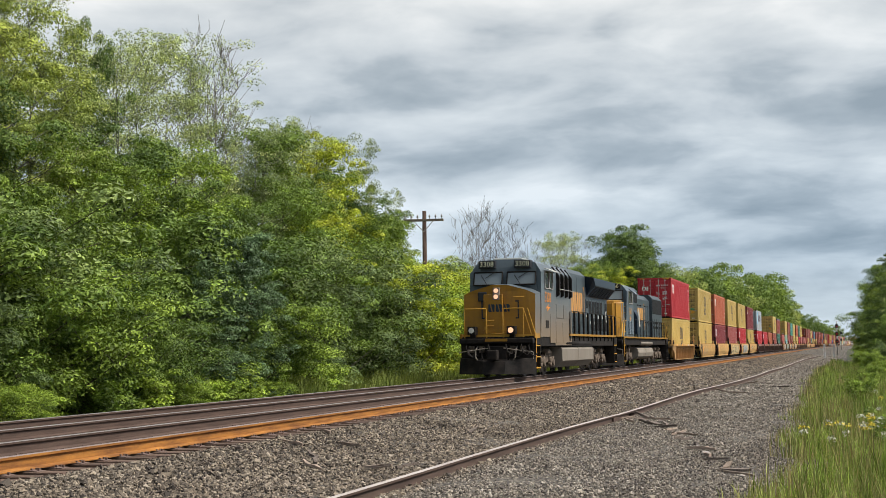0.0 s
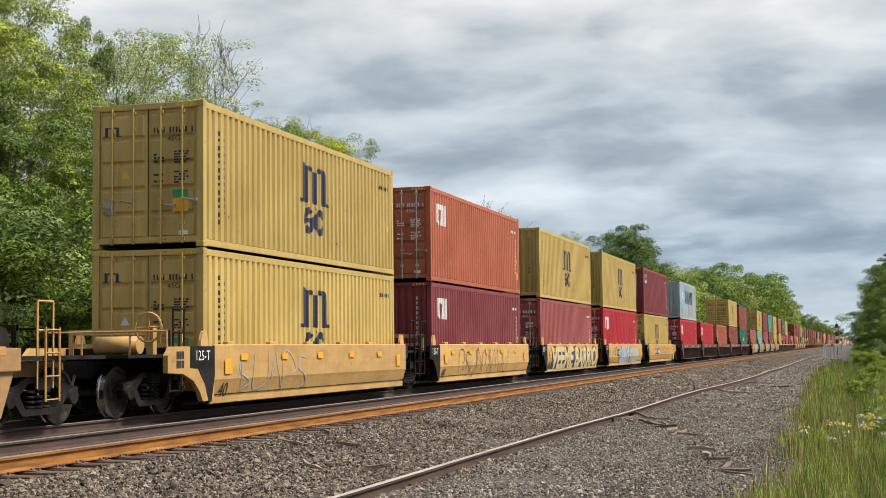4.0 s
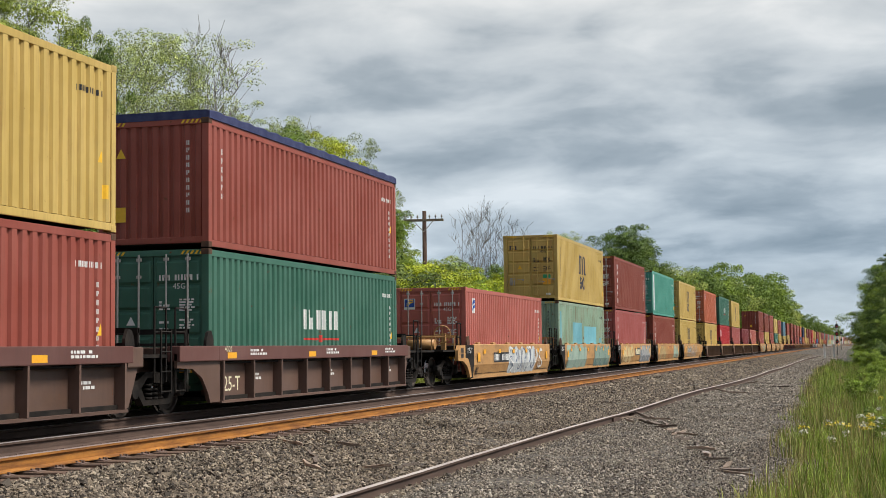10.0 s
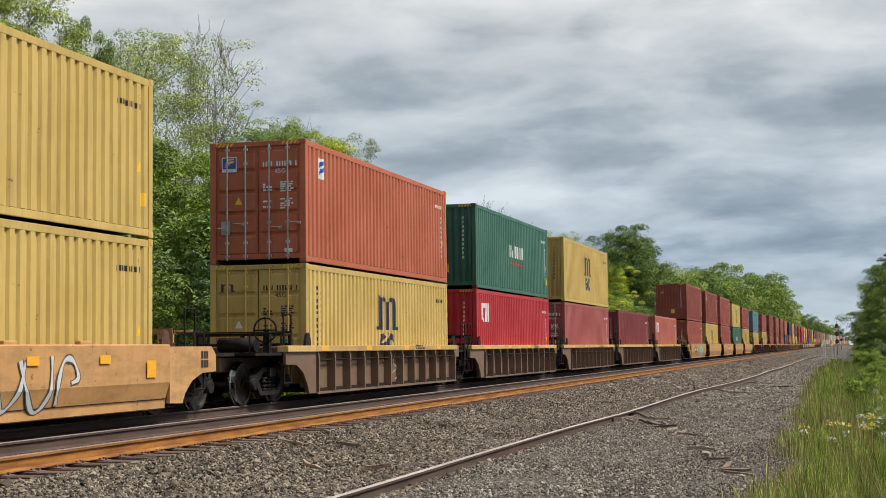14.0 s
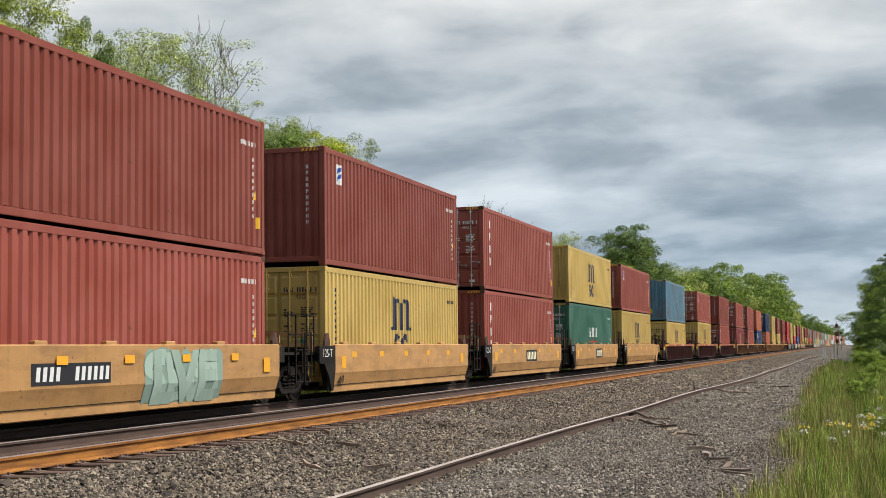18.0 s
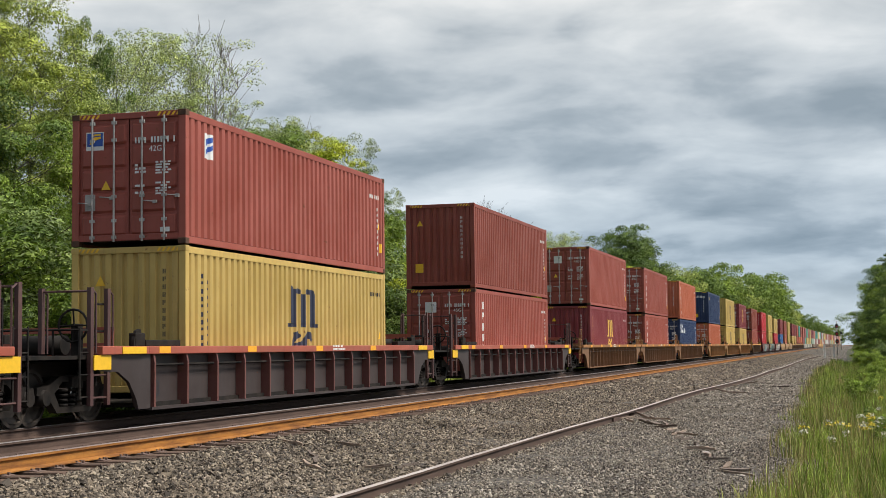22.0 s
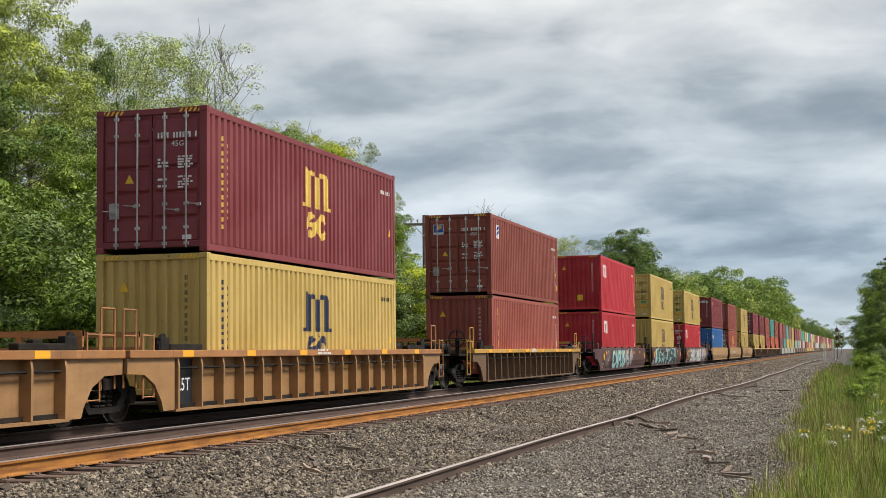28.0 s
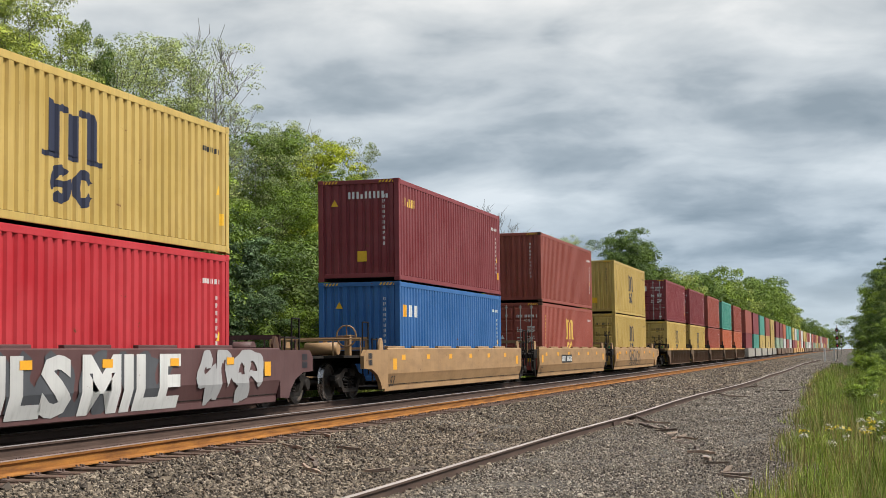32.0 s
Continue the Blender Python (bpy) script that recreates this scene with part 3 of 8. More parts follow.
# ---- plants ----
M_leafA = foliage("leaf_mid_green", (0.22, 0.305, 0.062), (0.060, 0.104, 0.024))
M_leafB = foliage("leaf_bright_green", (0.285, 0.375, 0.060), (0.105, 0.165, 0.030))
M_leafC = foliage("leaf_dark_green", (0.165, 0.235, 0.058), (0.044, 0.082, 0.024))
M_leafD = foliage("leaf_pale_silver_green", (0.46, 0.50, 0.24), (0.24, 0.30, 0.12))
M_leafE = foliage("leaf_yellow_green", (0.45, 0.47, 0.055), (0.24, 0.31, 0.035))
M_leafF = foliage("leaf_olive", (0.40, 0.44, 0.12), (0.20, 0.25, 0.070))
M_leafG = foliage("leaf_grey_green", (0.205, 0.265, 0.100), (0.070, 0.110, 0.042))
M_reed = foliage("reed_green", (0.31, 0.39, 0.090), (0.085, 0.140, 0.026), 0.5, (0.55, 1.3))
M_verge = foliage("verge_green", (0.34, 0.37, 0.12), (0.12, 0.165, 0.045), 0.6, (0.7, 1.3))
M_straw = foliage("dry_straw", (0.40, 0.33, 0.17), (0.22, 0.17, 0.08))
M_palebark = surface("pale_grey_bark", (0.20, 0.18, 0.155), (0.12, 0.105, 0.09), 0.9, 3, 25, 0.4, 0.01, stretch=(6, 6, 1))
M_bark = surface("grey_brown_bark", (0.10, 0.082, 0.065), (0.055, 0.045, 0.036), 0.9, 3, 25, 0.6, 0.02, stretch=(6, 6, 1))


def leaf_mesh(name, centres, radii, per, size, rng, mat):
    """Leaves in clumps round the given centres, one mesh; each leaf a bent diamond turned outwards on its clump."""
    n = len(centres) * per
    c = np.repeat(np.asarray(centres), per, 0)
    r = np.repeat(np.asarray(radii), per)[:, None]
    d = rng.normal(size=(n, 3))
    d /= np.linalg.norm(d, axis=1, keepdims=True)
    d[:, 2] = np.where(rng.random(n) < 0.8, np.abs(d[:, 2]), d[:, 2])      # clumps are domes, open underneath
    p = c + d * r * rng.random((n, 1)) ** 0.22 * np.array([1, 1, 0.68])
    nrm = d * 0.9 + rng.normal(size=(n, 3)) * 0.36 + np.array([0, 0, 0.35])
    nrm /= np.linalg.norm(nrm, axis=1, keepdims=True)
    u = np.cross(nrm, rng.normal(size=(n, 3)))
    u /= np.linalg.norm(u, axis=1, keepdims=True)
    w = np.cross(nrm, u)
    s = size * rng.uniform(0.6, 1.35, (n, 1))
    V = np.stack([p - u * s, p - w * s * 0.46 + nrm * s * 0.15, p + u * s, p + w * s * 0.46 + nrm * s * 0.15], 1)
    me = bpy.data.meshes.new(name)
    me.vertices.add(n * 4)
    me.vertices.foreach_set("co", V.reshape(-1).astype(np.float32))
    me.loops.add(n * 4)
    me.loops.foreach_set("vertex_index", np.arange(n * 4, dtype=np.int32))
    me.polygons.add(n)
    me.polygons.foreach_set("loop_start", np.arange(0, n * 4, 4, dtype=np.int32))
    me.update(calc_edges=True)
    me.shade_flat()
    me.materials.append(mat)
    return me


def grow(rng, height, spread, forks, clear, twig_levels=2, lean=0.1, steep=1.0, stem=1.0):
    """A skeleton: list of (a, b, ra, rb) segments, and the tips."""
    segs, tips = [], []
    trunk = [Vector((0, 0, -0.3))]
    k = 7
    for i in range(1, k + 1):
        trunk.append(Vector((trunk[-1].x + rng.normal() * lean * height / k, trunk[-1].y + rng.normal() * lean * height / k, height * 0.93 * i / k)))
    r0 = (0.012 * height + 0.03) * stem
    for i in range(k):
        segs.append((trunk[i], trunk[i + 1], r0 * (1 - 0.88 * i / k), r0 * (1 - 0.88 * (i + 1) / k)))
    tips.append(trunk[-1])
    for j in range(forks):
        t = clear + (1 - clear) * (j + rng.random()) / forks * 0.97
        base = trunk[min(k - 1, int(t * k))].lerp(trunk[min(k, int(t * k) + 1)], t * k - int(t * k))
        ang = j * 2.4 + rng.random()
        length = spread * (1 - 0.65 * max(0, t - 0.35)) * rng.uniform(0.65, 1.15)
        rise = rng.uniform(0.35, 0.85) * length * steep
        end = base + Vector((math.cos(ang) * length, math.sin(ang) * length, rise))
        mid = base.lerp(end, 0.5) + Vector((0, 0, -0.08 * length))
        rb = r0 * (1 - 0.85 * t) * 0.55
        segs += [(base, mid, rb, rb * 0.6), (mid, end, rb * 0.6, rb * 0.2)]
        tips += [end, mid.lerp(end, 0.5)]
        if twig_levels > 1:
            for q in range(3):
                s = mid.lerp(end, rng.random())
                e = s + Vector((rng.normal() * 0.35 * length, rng.normal() * 0.35 * length, rng.uniform(0.1, 0.55) * length * steep))
                segs.append((s, e, rb * 0.32, rb * 0.1))
                tips.append(e)
                if twig_levels > 2:
                    for _ in range(3):
                        s2 = s.lerp(e, rng.uniform(0.2, 1))
                        e2 = s2 + Vector((rng.normal() * 0.22 * length, rng.normal() * 0.22 * length, rng.uniform(0.12, 0.45) * length * steep))
                        segs.append((s2, e2, rb * 0.14, rb * 0.05))
    return segs, tips


def wood_mesh(name, segs, bark, sides=5):
    bm = bmesh.new()
    for a, b, ra, rb in segs:
        rod(bm, a, b, max(ra, 0.009), sides if ra > 0.03 else 3, max(rb, 0.006), False)
    return mesh_of(name, bm, bark)


def tree_proto(name, seed, height, spread, mat, per=70, size=0.13, clump=0.75, forks=16, clear=0.15, twigs=2, fill=10, label="", lean=0.05, steep=1.0, stem=1.0, bark=None):
    rng = np.random.default_rng(seed)
    segs, tips = grow(rng, height, spread, forks, clear, twigs, lean, steep, stem)
    t = thing(name, label, "tree" if height > 4 else "bush", "trees along the line")
    part("trunk", wood_mesh("trunk", segs, bark or M_bark), None, t, "grey-brown bark")
    if per:
        cs = [tuple(p) for p in tips]
        for _ in range(fill):
            z = rng.uniform(clear + 0.05, 0.85)
            a, rr = rng.uniform(0, 6.28), spread * (1 - 0.55 * z) * rng.random() ** 0.5
            cs.append((rr * math.cos(a), rr * math.sin(a), z * height))
        rad = rng.uniform(0.6, 1.25, len(cs)) * clump
        rad[0] *= 0.55
        part("crown", leaf_mesh("crown", cs, rad, per, size, rng, mat), None, t)
    return t


def build_plants():
    broad, dark, bright, gold_ = "broad green deciduous tree in full leaf", "dark green deciduous tree in full leaf", "bright green deciduous tree in full leaf", "yellow-green deciduous tree in full leaf"
    P = {
        "oak": tree_proto("tree", 1, 9.5, 2.9, M_leafA, 330, 0.052, 0.72, 20, 0.08, 2, 26, broad),
        "oak2": tree_proto("tree", 2, 9.0, 2.6, M_leafC, 330, 0.052, 0.70, 20, 0.08, 2, 26, dark),
        "lime": tree_proto("tree", 3, 8.5, 2.5, M_leafB, 280, 0.050, 0.58, 22, 0.10, 2, 44, bright),
        "gold": tree_proto("tree", 4, 8.0, 2.3, M_leafE, 240, 0.047, 0.48, 24, 0.12, 2, 60, gold_),
        "thin": tree_proto("tree", 5, 11.0, 2.2, M_leafD, 190, 0.035, 0.46, 24, 0.22, 2, 10, "tall thinly leaved tree with pale young leaves", 0.05, 1.3, 0.45, M_palebark),
        "thin2": tree_proto("tree", 6, 10.5, 1.9, M_leafD, 95, 0.035, 0.44, 24, 0.25, 2, 4, "slender tree with sparse silvery young leaves", 0.05, 1.5, 0.4, M_palebark),
        "leafy": tree_proto("tree", 15, 11.0, 2.3, M_leafF, 340, 0.038, 0.52, 24, 0.15, 2, 24, "tall tree with light olive leaves and gaps", 0.05, 1.2, 0.6, M_palebark),
    }
    P.update({
        "bare": tree_proto("tree", 7, 10.5, 1.35, M_leafD, 0, 0.1, 0.8, 24, 0.25, 3, 0, "tall bare tree with fine grey twigs", 0.05, 1.6, 0.4, M_palebark),
        "pine": tree_proto("tree", 17, 6.0, 1.5, foliage("needle_grey_green", (0.17, 0.25, 0.13), (0.06, 0.10, 0.055)), 150, 0.05, 0.36, 34, 0.06, 2, 30, "soft grey-green young pine among the bushes"),
        "fir": tree_proto("tree", 8, 11.0, 3.3, M_leafC, 260, 0.085, 0.95, 24, 0.10, 2, 70, "dense dark green tree with a ragged top", 0.02, 1.25),
        "far_oak": tree_proto("tree", 21, 9.5, 3.2, M_leafA, 130, 0.13, 1.15, 18, 0.08, 1, 90, broad),
        "far_oak2": tree_proto("tree", 22, 9.0, 3.0, M_leafB, 130, 0.13, 1.15, 18, 0.08, 1, 90, bright),
        "far_lime": tree_proto("tree", 23, 9.0, 3.0, M_leafF, 130, 0.13, 1.15, 18, 0.08, 1, 90, "light olive deciduous tree in full leaf"),
    })
    P.update({
        "shrub": tree_proto("bush", 9, 3.2, 1.7, M_leafA, 300, 0.043, 0.50, 14, 0.03, 2, 36, "dense green bush beside the line"),
        "shrub2": tree_proto("bush", 10, 2.8, 1.6, M_leafB, 300, 0.042, 0.50, 14, 0.03, 2, 36, "bright green leafy bush beside the line"),
        "shrub3": tree_proto("bush", 11, 3.4, 1.6, M_leafC, 300, 0.042, 0.50, 14, 0.03, 2, 36, "dark green leafy bush beside the line"),
        "shrub4": tree_proto("bush", 13, 3.2, 1.6, M_leafG, 300, 0.040, 0.50, 14, 0.03, 2, 36, "silvery grey-green bush beside the line"),
        "goldbush": tree_proto("bush", 14, 3.2, 1.7, M_leafE, 300, 0.046, 0.50, 14, 0.03, 2, 36, "yellow-green leafy bush beside the line"),
        "weed": tree_proto("bush", 12, 1.1, 0.8, M_leafB, 90, 0.042, 0.28, 10, 0.02, 2, 18, "low green weeds beside the ballast"),
    })
    H = {"oak": 9.5, "oak2": 9.0, "lime": 8.5, "gold": 8.0, "thin": 11.0, "thin2": 10.5, "leafy": 11.0, "bare": 10.5, "fir": 11.0, "far_oak": 9.5, "far_oak2": 9.0, "far_lime": 9.0, "pine": 6.0, "shrub": 3.2, "shrub2": 2.8, "shrub3": 3.4, "shrub4": 3.2, "goldbush": 3.2, "weed": 1.1}
    rng = random.Random(11)

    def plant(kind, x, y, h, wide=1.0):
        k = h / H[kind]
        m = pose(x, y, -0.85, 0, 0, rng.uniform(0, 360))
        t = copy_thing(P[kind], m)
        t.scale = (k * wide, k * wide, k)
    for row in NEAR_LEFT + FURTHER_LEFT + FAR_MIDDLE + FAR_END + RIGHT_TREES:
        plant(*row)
    y = 24.0
    while y < 150:
        g = 1 + y / 160
        back = min(1.6, max(0.0, (y - 44) * 0.16))
        plant(rng.choice(["goldbush", "goldbush", "shrub2"] if 60 < y < 125 else ["shrub", "shrub4", "shrub2", "shrub3"]), -19.2 - back + rng.uniform(-0.5, 0.5), y, rng.uniform(2.2, 3.6), 1.1)
        plant(rng.choice(["goldbush", "shrub2"] if 62 < y < 125 else ["shrub", "shrub3", "shrub4"]), -21.0 + rng.uniform(-0.6, 0.6), y + 0.8, rng.uniform(3.6, 5.4), 1.2)
        if y < 47:
            plant(rng.choice(["weed", "weed", "shrub2"]), -17.9 + rng.uniform(-0.3, 0.3), y + rng.random(), rng.uniform(0.6, 1.2), 1.2)
        y += 1.45 * g
    y = 26.0
    while y < 140:
        plant(rng.choice(["lime", "gold"] if 70 < y < 110 else ["oak", "oak2", "oak", "lime"]), -23.5 + rng.uniform(-1, 1), y, rng.uniform(6.0, 7.6))
        y += 3.1 * (1 + y / 200)
    for p in P.values():
        for o in (*p.children_recursive, p):
            bpy.data.objects.remove(o)


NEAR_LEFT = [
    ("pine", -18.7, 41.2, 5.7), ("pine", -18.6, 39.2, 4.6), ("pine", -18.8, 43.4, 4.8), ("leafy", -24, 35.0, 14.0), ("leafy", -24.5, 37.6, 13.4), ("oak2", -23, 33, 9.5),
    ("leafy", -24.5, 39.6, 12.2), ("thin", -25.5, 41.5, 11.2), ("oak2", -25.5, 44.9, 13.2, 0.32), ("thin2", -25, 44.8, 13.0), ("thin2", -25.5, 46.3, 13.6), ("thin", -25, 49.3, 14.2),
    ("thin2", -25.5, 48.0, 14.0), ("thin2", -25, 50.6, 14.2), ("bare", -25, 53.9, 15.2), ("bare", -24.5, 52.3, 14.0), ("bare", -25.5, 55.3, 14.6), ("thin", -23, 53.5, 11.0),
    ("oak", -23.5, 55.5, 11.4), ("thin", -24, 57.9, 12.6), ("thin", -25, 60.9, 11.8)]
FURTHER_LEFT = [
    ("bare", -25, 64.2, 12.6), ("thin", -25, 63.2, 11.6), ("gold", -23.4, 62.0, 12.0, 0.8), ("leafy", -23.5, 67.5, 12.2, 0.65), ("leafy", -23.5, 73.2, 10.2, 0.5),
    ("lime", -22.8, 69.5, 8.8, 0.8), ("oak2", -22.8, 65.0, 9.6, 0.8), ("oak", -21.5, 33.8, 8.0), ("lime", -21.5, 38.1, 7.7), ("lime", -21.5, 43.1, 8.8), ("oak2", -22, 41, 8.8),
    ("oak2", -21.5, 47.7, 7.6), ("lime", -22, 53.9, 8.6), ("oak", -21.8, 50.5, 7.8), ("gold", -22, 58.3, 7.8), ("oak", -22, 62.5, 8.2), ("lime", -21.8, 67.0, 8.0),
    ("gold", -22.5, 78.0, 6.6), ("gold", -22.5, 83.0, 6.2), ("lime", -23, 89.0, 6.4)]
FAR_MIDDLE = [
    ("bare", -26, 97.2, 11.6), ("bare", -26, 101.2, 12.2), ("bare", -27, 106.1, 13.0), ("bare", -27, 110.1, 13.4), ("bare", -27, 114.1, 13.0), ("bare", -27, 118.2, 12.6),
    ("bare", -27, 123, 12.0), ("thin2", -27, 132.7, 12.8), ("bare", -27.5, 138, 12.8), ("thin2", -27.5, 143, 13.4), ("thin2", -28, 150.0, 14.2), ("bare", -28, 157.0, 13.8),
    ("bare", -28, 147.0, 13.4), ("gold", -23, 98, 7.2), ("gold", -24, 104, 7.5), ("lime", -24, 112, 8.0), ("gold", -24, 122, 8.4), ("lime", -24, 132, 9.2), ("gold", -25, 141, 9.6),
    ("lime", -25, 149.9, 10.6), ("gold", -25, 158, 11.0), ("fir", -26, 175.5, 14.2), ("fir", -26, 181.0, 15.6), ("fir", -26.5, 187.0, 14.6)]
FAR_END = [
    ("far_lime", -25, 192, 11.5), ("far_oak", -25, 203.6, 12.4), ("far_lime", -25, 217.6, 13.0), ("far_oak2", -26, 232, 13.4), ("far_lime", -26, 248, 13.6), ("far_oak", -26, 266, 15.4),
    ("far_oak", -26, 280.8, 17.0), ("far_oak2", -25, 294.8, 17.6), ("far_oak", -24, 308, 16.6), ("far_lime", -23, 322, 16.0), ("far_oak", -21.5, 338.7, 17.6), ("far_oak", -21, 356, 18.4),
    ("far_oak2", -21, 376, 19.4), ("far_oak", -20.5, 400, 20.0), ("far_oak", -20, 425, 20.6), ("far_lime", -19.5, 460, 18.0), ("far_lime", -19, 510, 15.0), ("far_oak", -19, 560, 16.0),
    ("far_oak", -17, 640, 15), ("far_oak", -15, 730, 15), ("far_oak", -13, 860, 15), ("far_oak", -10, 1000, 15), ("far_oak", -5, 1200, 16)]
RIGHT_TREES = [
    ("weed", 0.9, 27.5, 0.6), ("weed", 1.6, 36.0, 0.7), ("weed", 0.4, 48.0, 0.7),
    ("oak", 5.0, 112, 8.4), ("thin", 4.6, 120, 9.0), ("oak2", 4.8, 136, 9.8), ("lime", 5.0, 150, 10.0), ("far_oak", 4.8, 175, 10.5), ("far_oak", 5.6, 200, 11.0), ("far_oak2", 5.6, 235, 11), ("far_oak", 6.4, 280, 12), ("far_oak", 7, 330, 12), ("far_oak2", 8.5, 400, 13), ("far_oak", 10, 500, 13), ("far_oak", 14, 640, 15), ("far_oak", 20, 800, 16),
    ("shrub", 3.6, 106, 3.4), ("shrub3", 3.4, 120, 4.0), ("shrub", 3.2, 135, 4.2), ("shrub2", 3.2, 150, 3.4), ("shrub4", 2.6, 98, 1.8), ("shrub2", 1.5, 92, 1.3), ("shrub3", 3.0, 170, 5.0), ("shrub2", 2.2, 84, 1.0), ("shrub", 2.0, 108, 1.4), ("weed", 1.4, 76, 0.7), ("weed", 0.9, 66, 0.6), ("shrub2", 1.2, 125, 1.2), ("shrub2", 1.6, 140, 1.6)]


def blades(name, n, rng, pick, height, width, mat, label, lean=0.25):
    p, k = pick(n, rng)
    h = height * k * rng.uniform(0.55, 1.15, n)
    a = rng.uniform(0, 6.28, n)
    d = np.stack([np.cos(a), np.sin(a), np.zeros(n)], 1)
    b = rng.uniform(0, 6.28, n)
    bendv = np.stack([np.cos(b), np.sin(b), np.zeros(n)], 1) * (h * lean * rng.random(n))[:, None]
    up = np.array([0, 0, 1.0])
    w = width * rng.uniform(0.6, 1.4, n)
    V = np.stack([p - d * w[:, None], p + d * w[:, None], p + up * (h * 0.55)[:, None] + bendv * 0.35 + d * (w * 0.8)[:, None], p + up * (h * 0.55)[:, None] + bendv * 0.35 - d * (w * 0.8)[:, None],
                  p + up * h[:, None] + bendv], 1)
    me = bpy.data.meshes.new(name)
    me.vertices.add(n * 5)
    me.vertices.foreach_set("co", V.reshape(-1).astype(np.float32))
    idx = (np.array([0, 1, 2, 3, 3, 2, 4])[None] + 5 * np.arange(n)[:, None]).reshape(-1)
    me.loops.add(n * 7)
    me.loops.foreach_set("vertex_index", idx.astype(np.int32))
    me.polygons.add(n * 2)
    me.polygons.foreach_set("loop_start", (np.array([0, 4])[None] + 7 * np.arange(n)[:, None]).reshape(-1).astype(np.int32))
    me.update(calc_edges=True)
    me.shade_flat()
    me.materials.append(mat)
    return tagged(new(name, me), label, "grass", kind="stuff")


def build_grass():
    rng = np.random.default_rng(8)

    def bank(edge, power, tufts, spread, start=13, depth=95):
        """Blades stand in tufts, each of its own height, thinner at the bank's edge."""
        def pick(n, rng):
            cy = start + depth * rng.random(tufts) ** 1.8
            cx = edge + 8.0 * rng.random(tufts) ** power - 0.014 * np.clip(cy - 16, 0, 62) + 0.22 * np.sin(cy * 0.62) + 0.15 * np.sin(cy * 1.7)
            ck = (0.40 + 0.60 * np.clip((cx + 1.4 + 0.014 * np.clip(cy - 16, 0, 62)) / 1.6, 0, 1)) * rng.uniform(0.55, 1.25, tufts)
            i = rng.integers(0, tufts, n)
            x, y = cx[i] + rng.normal(0, spread, n), cy[i] + rng.normal(0, spread * 1.5, n)
            return np.stack([x, y, np.interp(x, LEVELS[:, 0], LEVELS[:, 1]) - 0.03], 1), ck[i]
        return pick

    def fringe(n, rng):
        y = 26 + 110 * rng.random(n) ** 1.3
        x = -17.2 - (1.8 + np.clip((y - 44) * 0.16, 0, 1.8)) * rng.random(n)
        return np.stack([x, y, np.full(n, -0.85)], 1), np.where(y > 44, 2.1, 1.0) * (0.6 + 0.6 * np.sin(y * 0.7 + x) ** 2)

    def flowers(n, rng):
        k = rng.random(n) < 0.6
        y = np.where(k, rng.normal(26, 1.6, n), 20 + 45 * rng.random(n))
        x = np.where(k, rng.normal(0.25, 0.4, n), -0.3 + 4.5 * rng.random(n))
        return [(a, c, -1.0 + 0.75 * (0.8 + 0.4 * q)) for a, c, q in zip(x, y, rng.random(n))]
    blades("tall_grass", 60000, rng, bank(-0.62, 1.1, 2600, 0.09), 0.66, 0.0065, M_reed, "tall green grass and reeds on the bank", 0.3)
    blades("olive_grass", 34000, rng, bank(-0.90, 1.0, 1100, 0.16), 0.55, 0.007, M_verge, "olive green grass between the reeds", 0.6)
    blades("dry_grass", 17000, rng, bank(-0.95, 1.2, 900, 0.10), 0.85, 0.005, M_straw, "dry straw stems among the grass", 0.35)
    blades("far_grass", 26000, rng, bank(-0.40, 0.9, 1500, 0.2, 42, 110), 0.55, 0.018, M_reed, "long grass further along the bank", 0.4)
    blades("verge_grass", 60000, rng, fringe, 0.50, 0.015, M_verge, "green grass verge beside the far track", 0.5)
    for name, n, col in (("white_flowers", 22, (0.55, 0.54, 0.42)), ("yellow_flowers", 18, (0.70, 0.55, 0.04))):
        me = leaf_mesh(name, flowers(n, rng), np.full(n, 0.09), 22, 0.026, rng, plain(name, col, 0.7))
        tagged(new(name, me), "small %s heads in the tall grass" % name.replace("_", " ")[:-1], "flowers", kind="stuff")

# ---- containers ----
CL, CW = 12.192, 2.438
MESH = {}
HIGH, LOW = 2.896, 2.591


def cached(key, make):
    if key not in MESH:
        MESH[key] = make()
    return MESH[key]


def corrugated(length, height, period, depth, along):
    """A trapezoid-corrugated sheet in the yz plane (or xz), bulging outwards from zero to depth."""
    bm = bmesh.new()
    n = max(1, round(length / period))
    q = length / n
    pts = []
    for i in range(n):
        for f, d in ((0.0, 0.0), (0.27, 0.0), (0.40, 1.0), (0.87, 1.0)):
            pts.append(((i + f) * q, d * depth))
    pts.append((length, 0.0))
    lo, hi = [], []
    for s, d in pts:
        p = (d, s) if along == "y" else (s, -d)
        lo.append(bm.verts.new((p[0], p[1], 0)))
        hi.append(bm.verts.new((p[0], p[1], height)))
    for i in range(len(lo) - 1):
        bm.faces.new((lo[i], lo[i + 1], hi[i + 1], hi[i]))
    me = bpy.data.meshes.new("sheet")
    bm.to_mesh(me)
    bm.free()
    me.materials.append(M_dark)
    return me


def simple(name, *boxes, mat=None, bevel=0.0):
    bm = bmesh.new()
    for b in boxes:
        if bevel:
            bevelled(bm, *b, bevel)
        else:
            box(bm, *b)
    return mesh_of(name, bm, mat or M_dark)


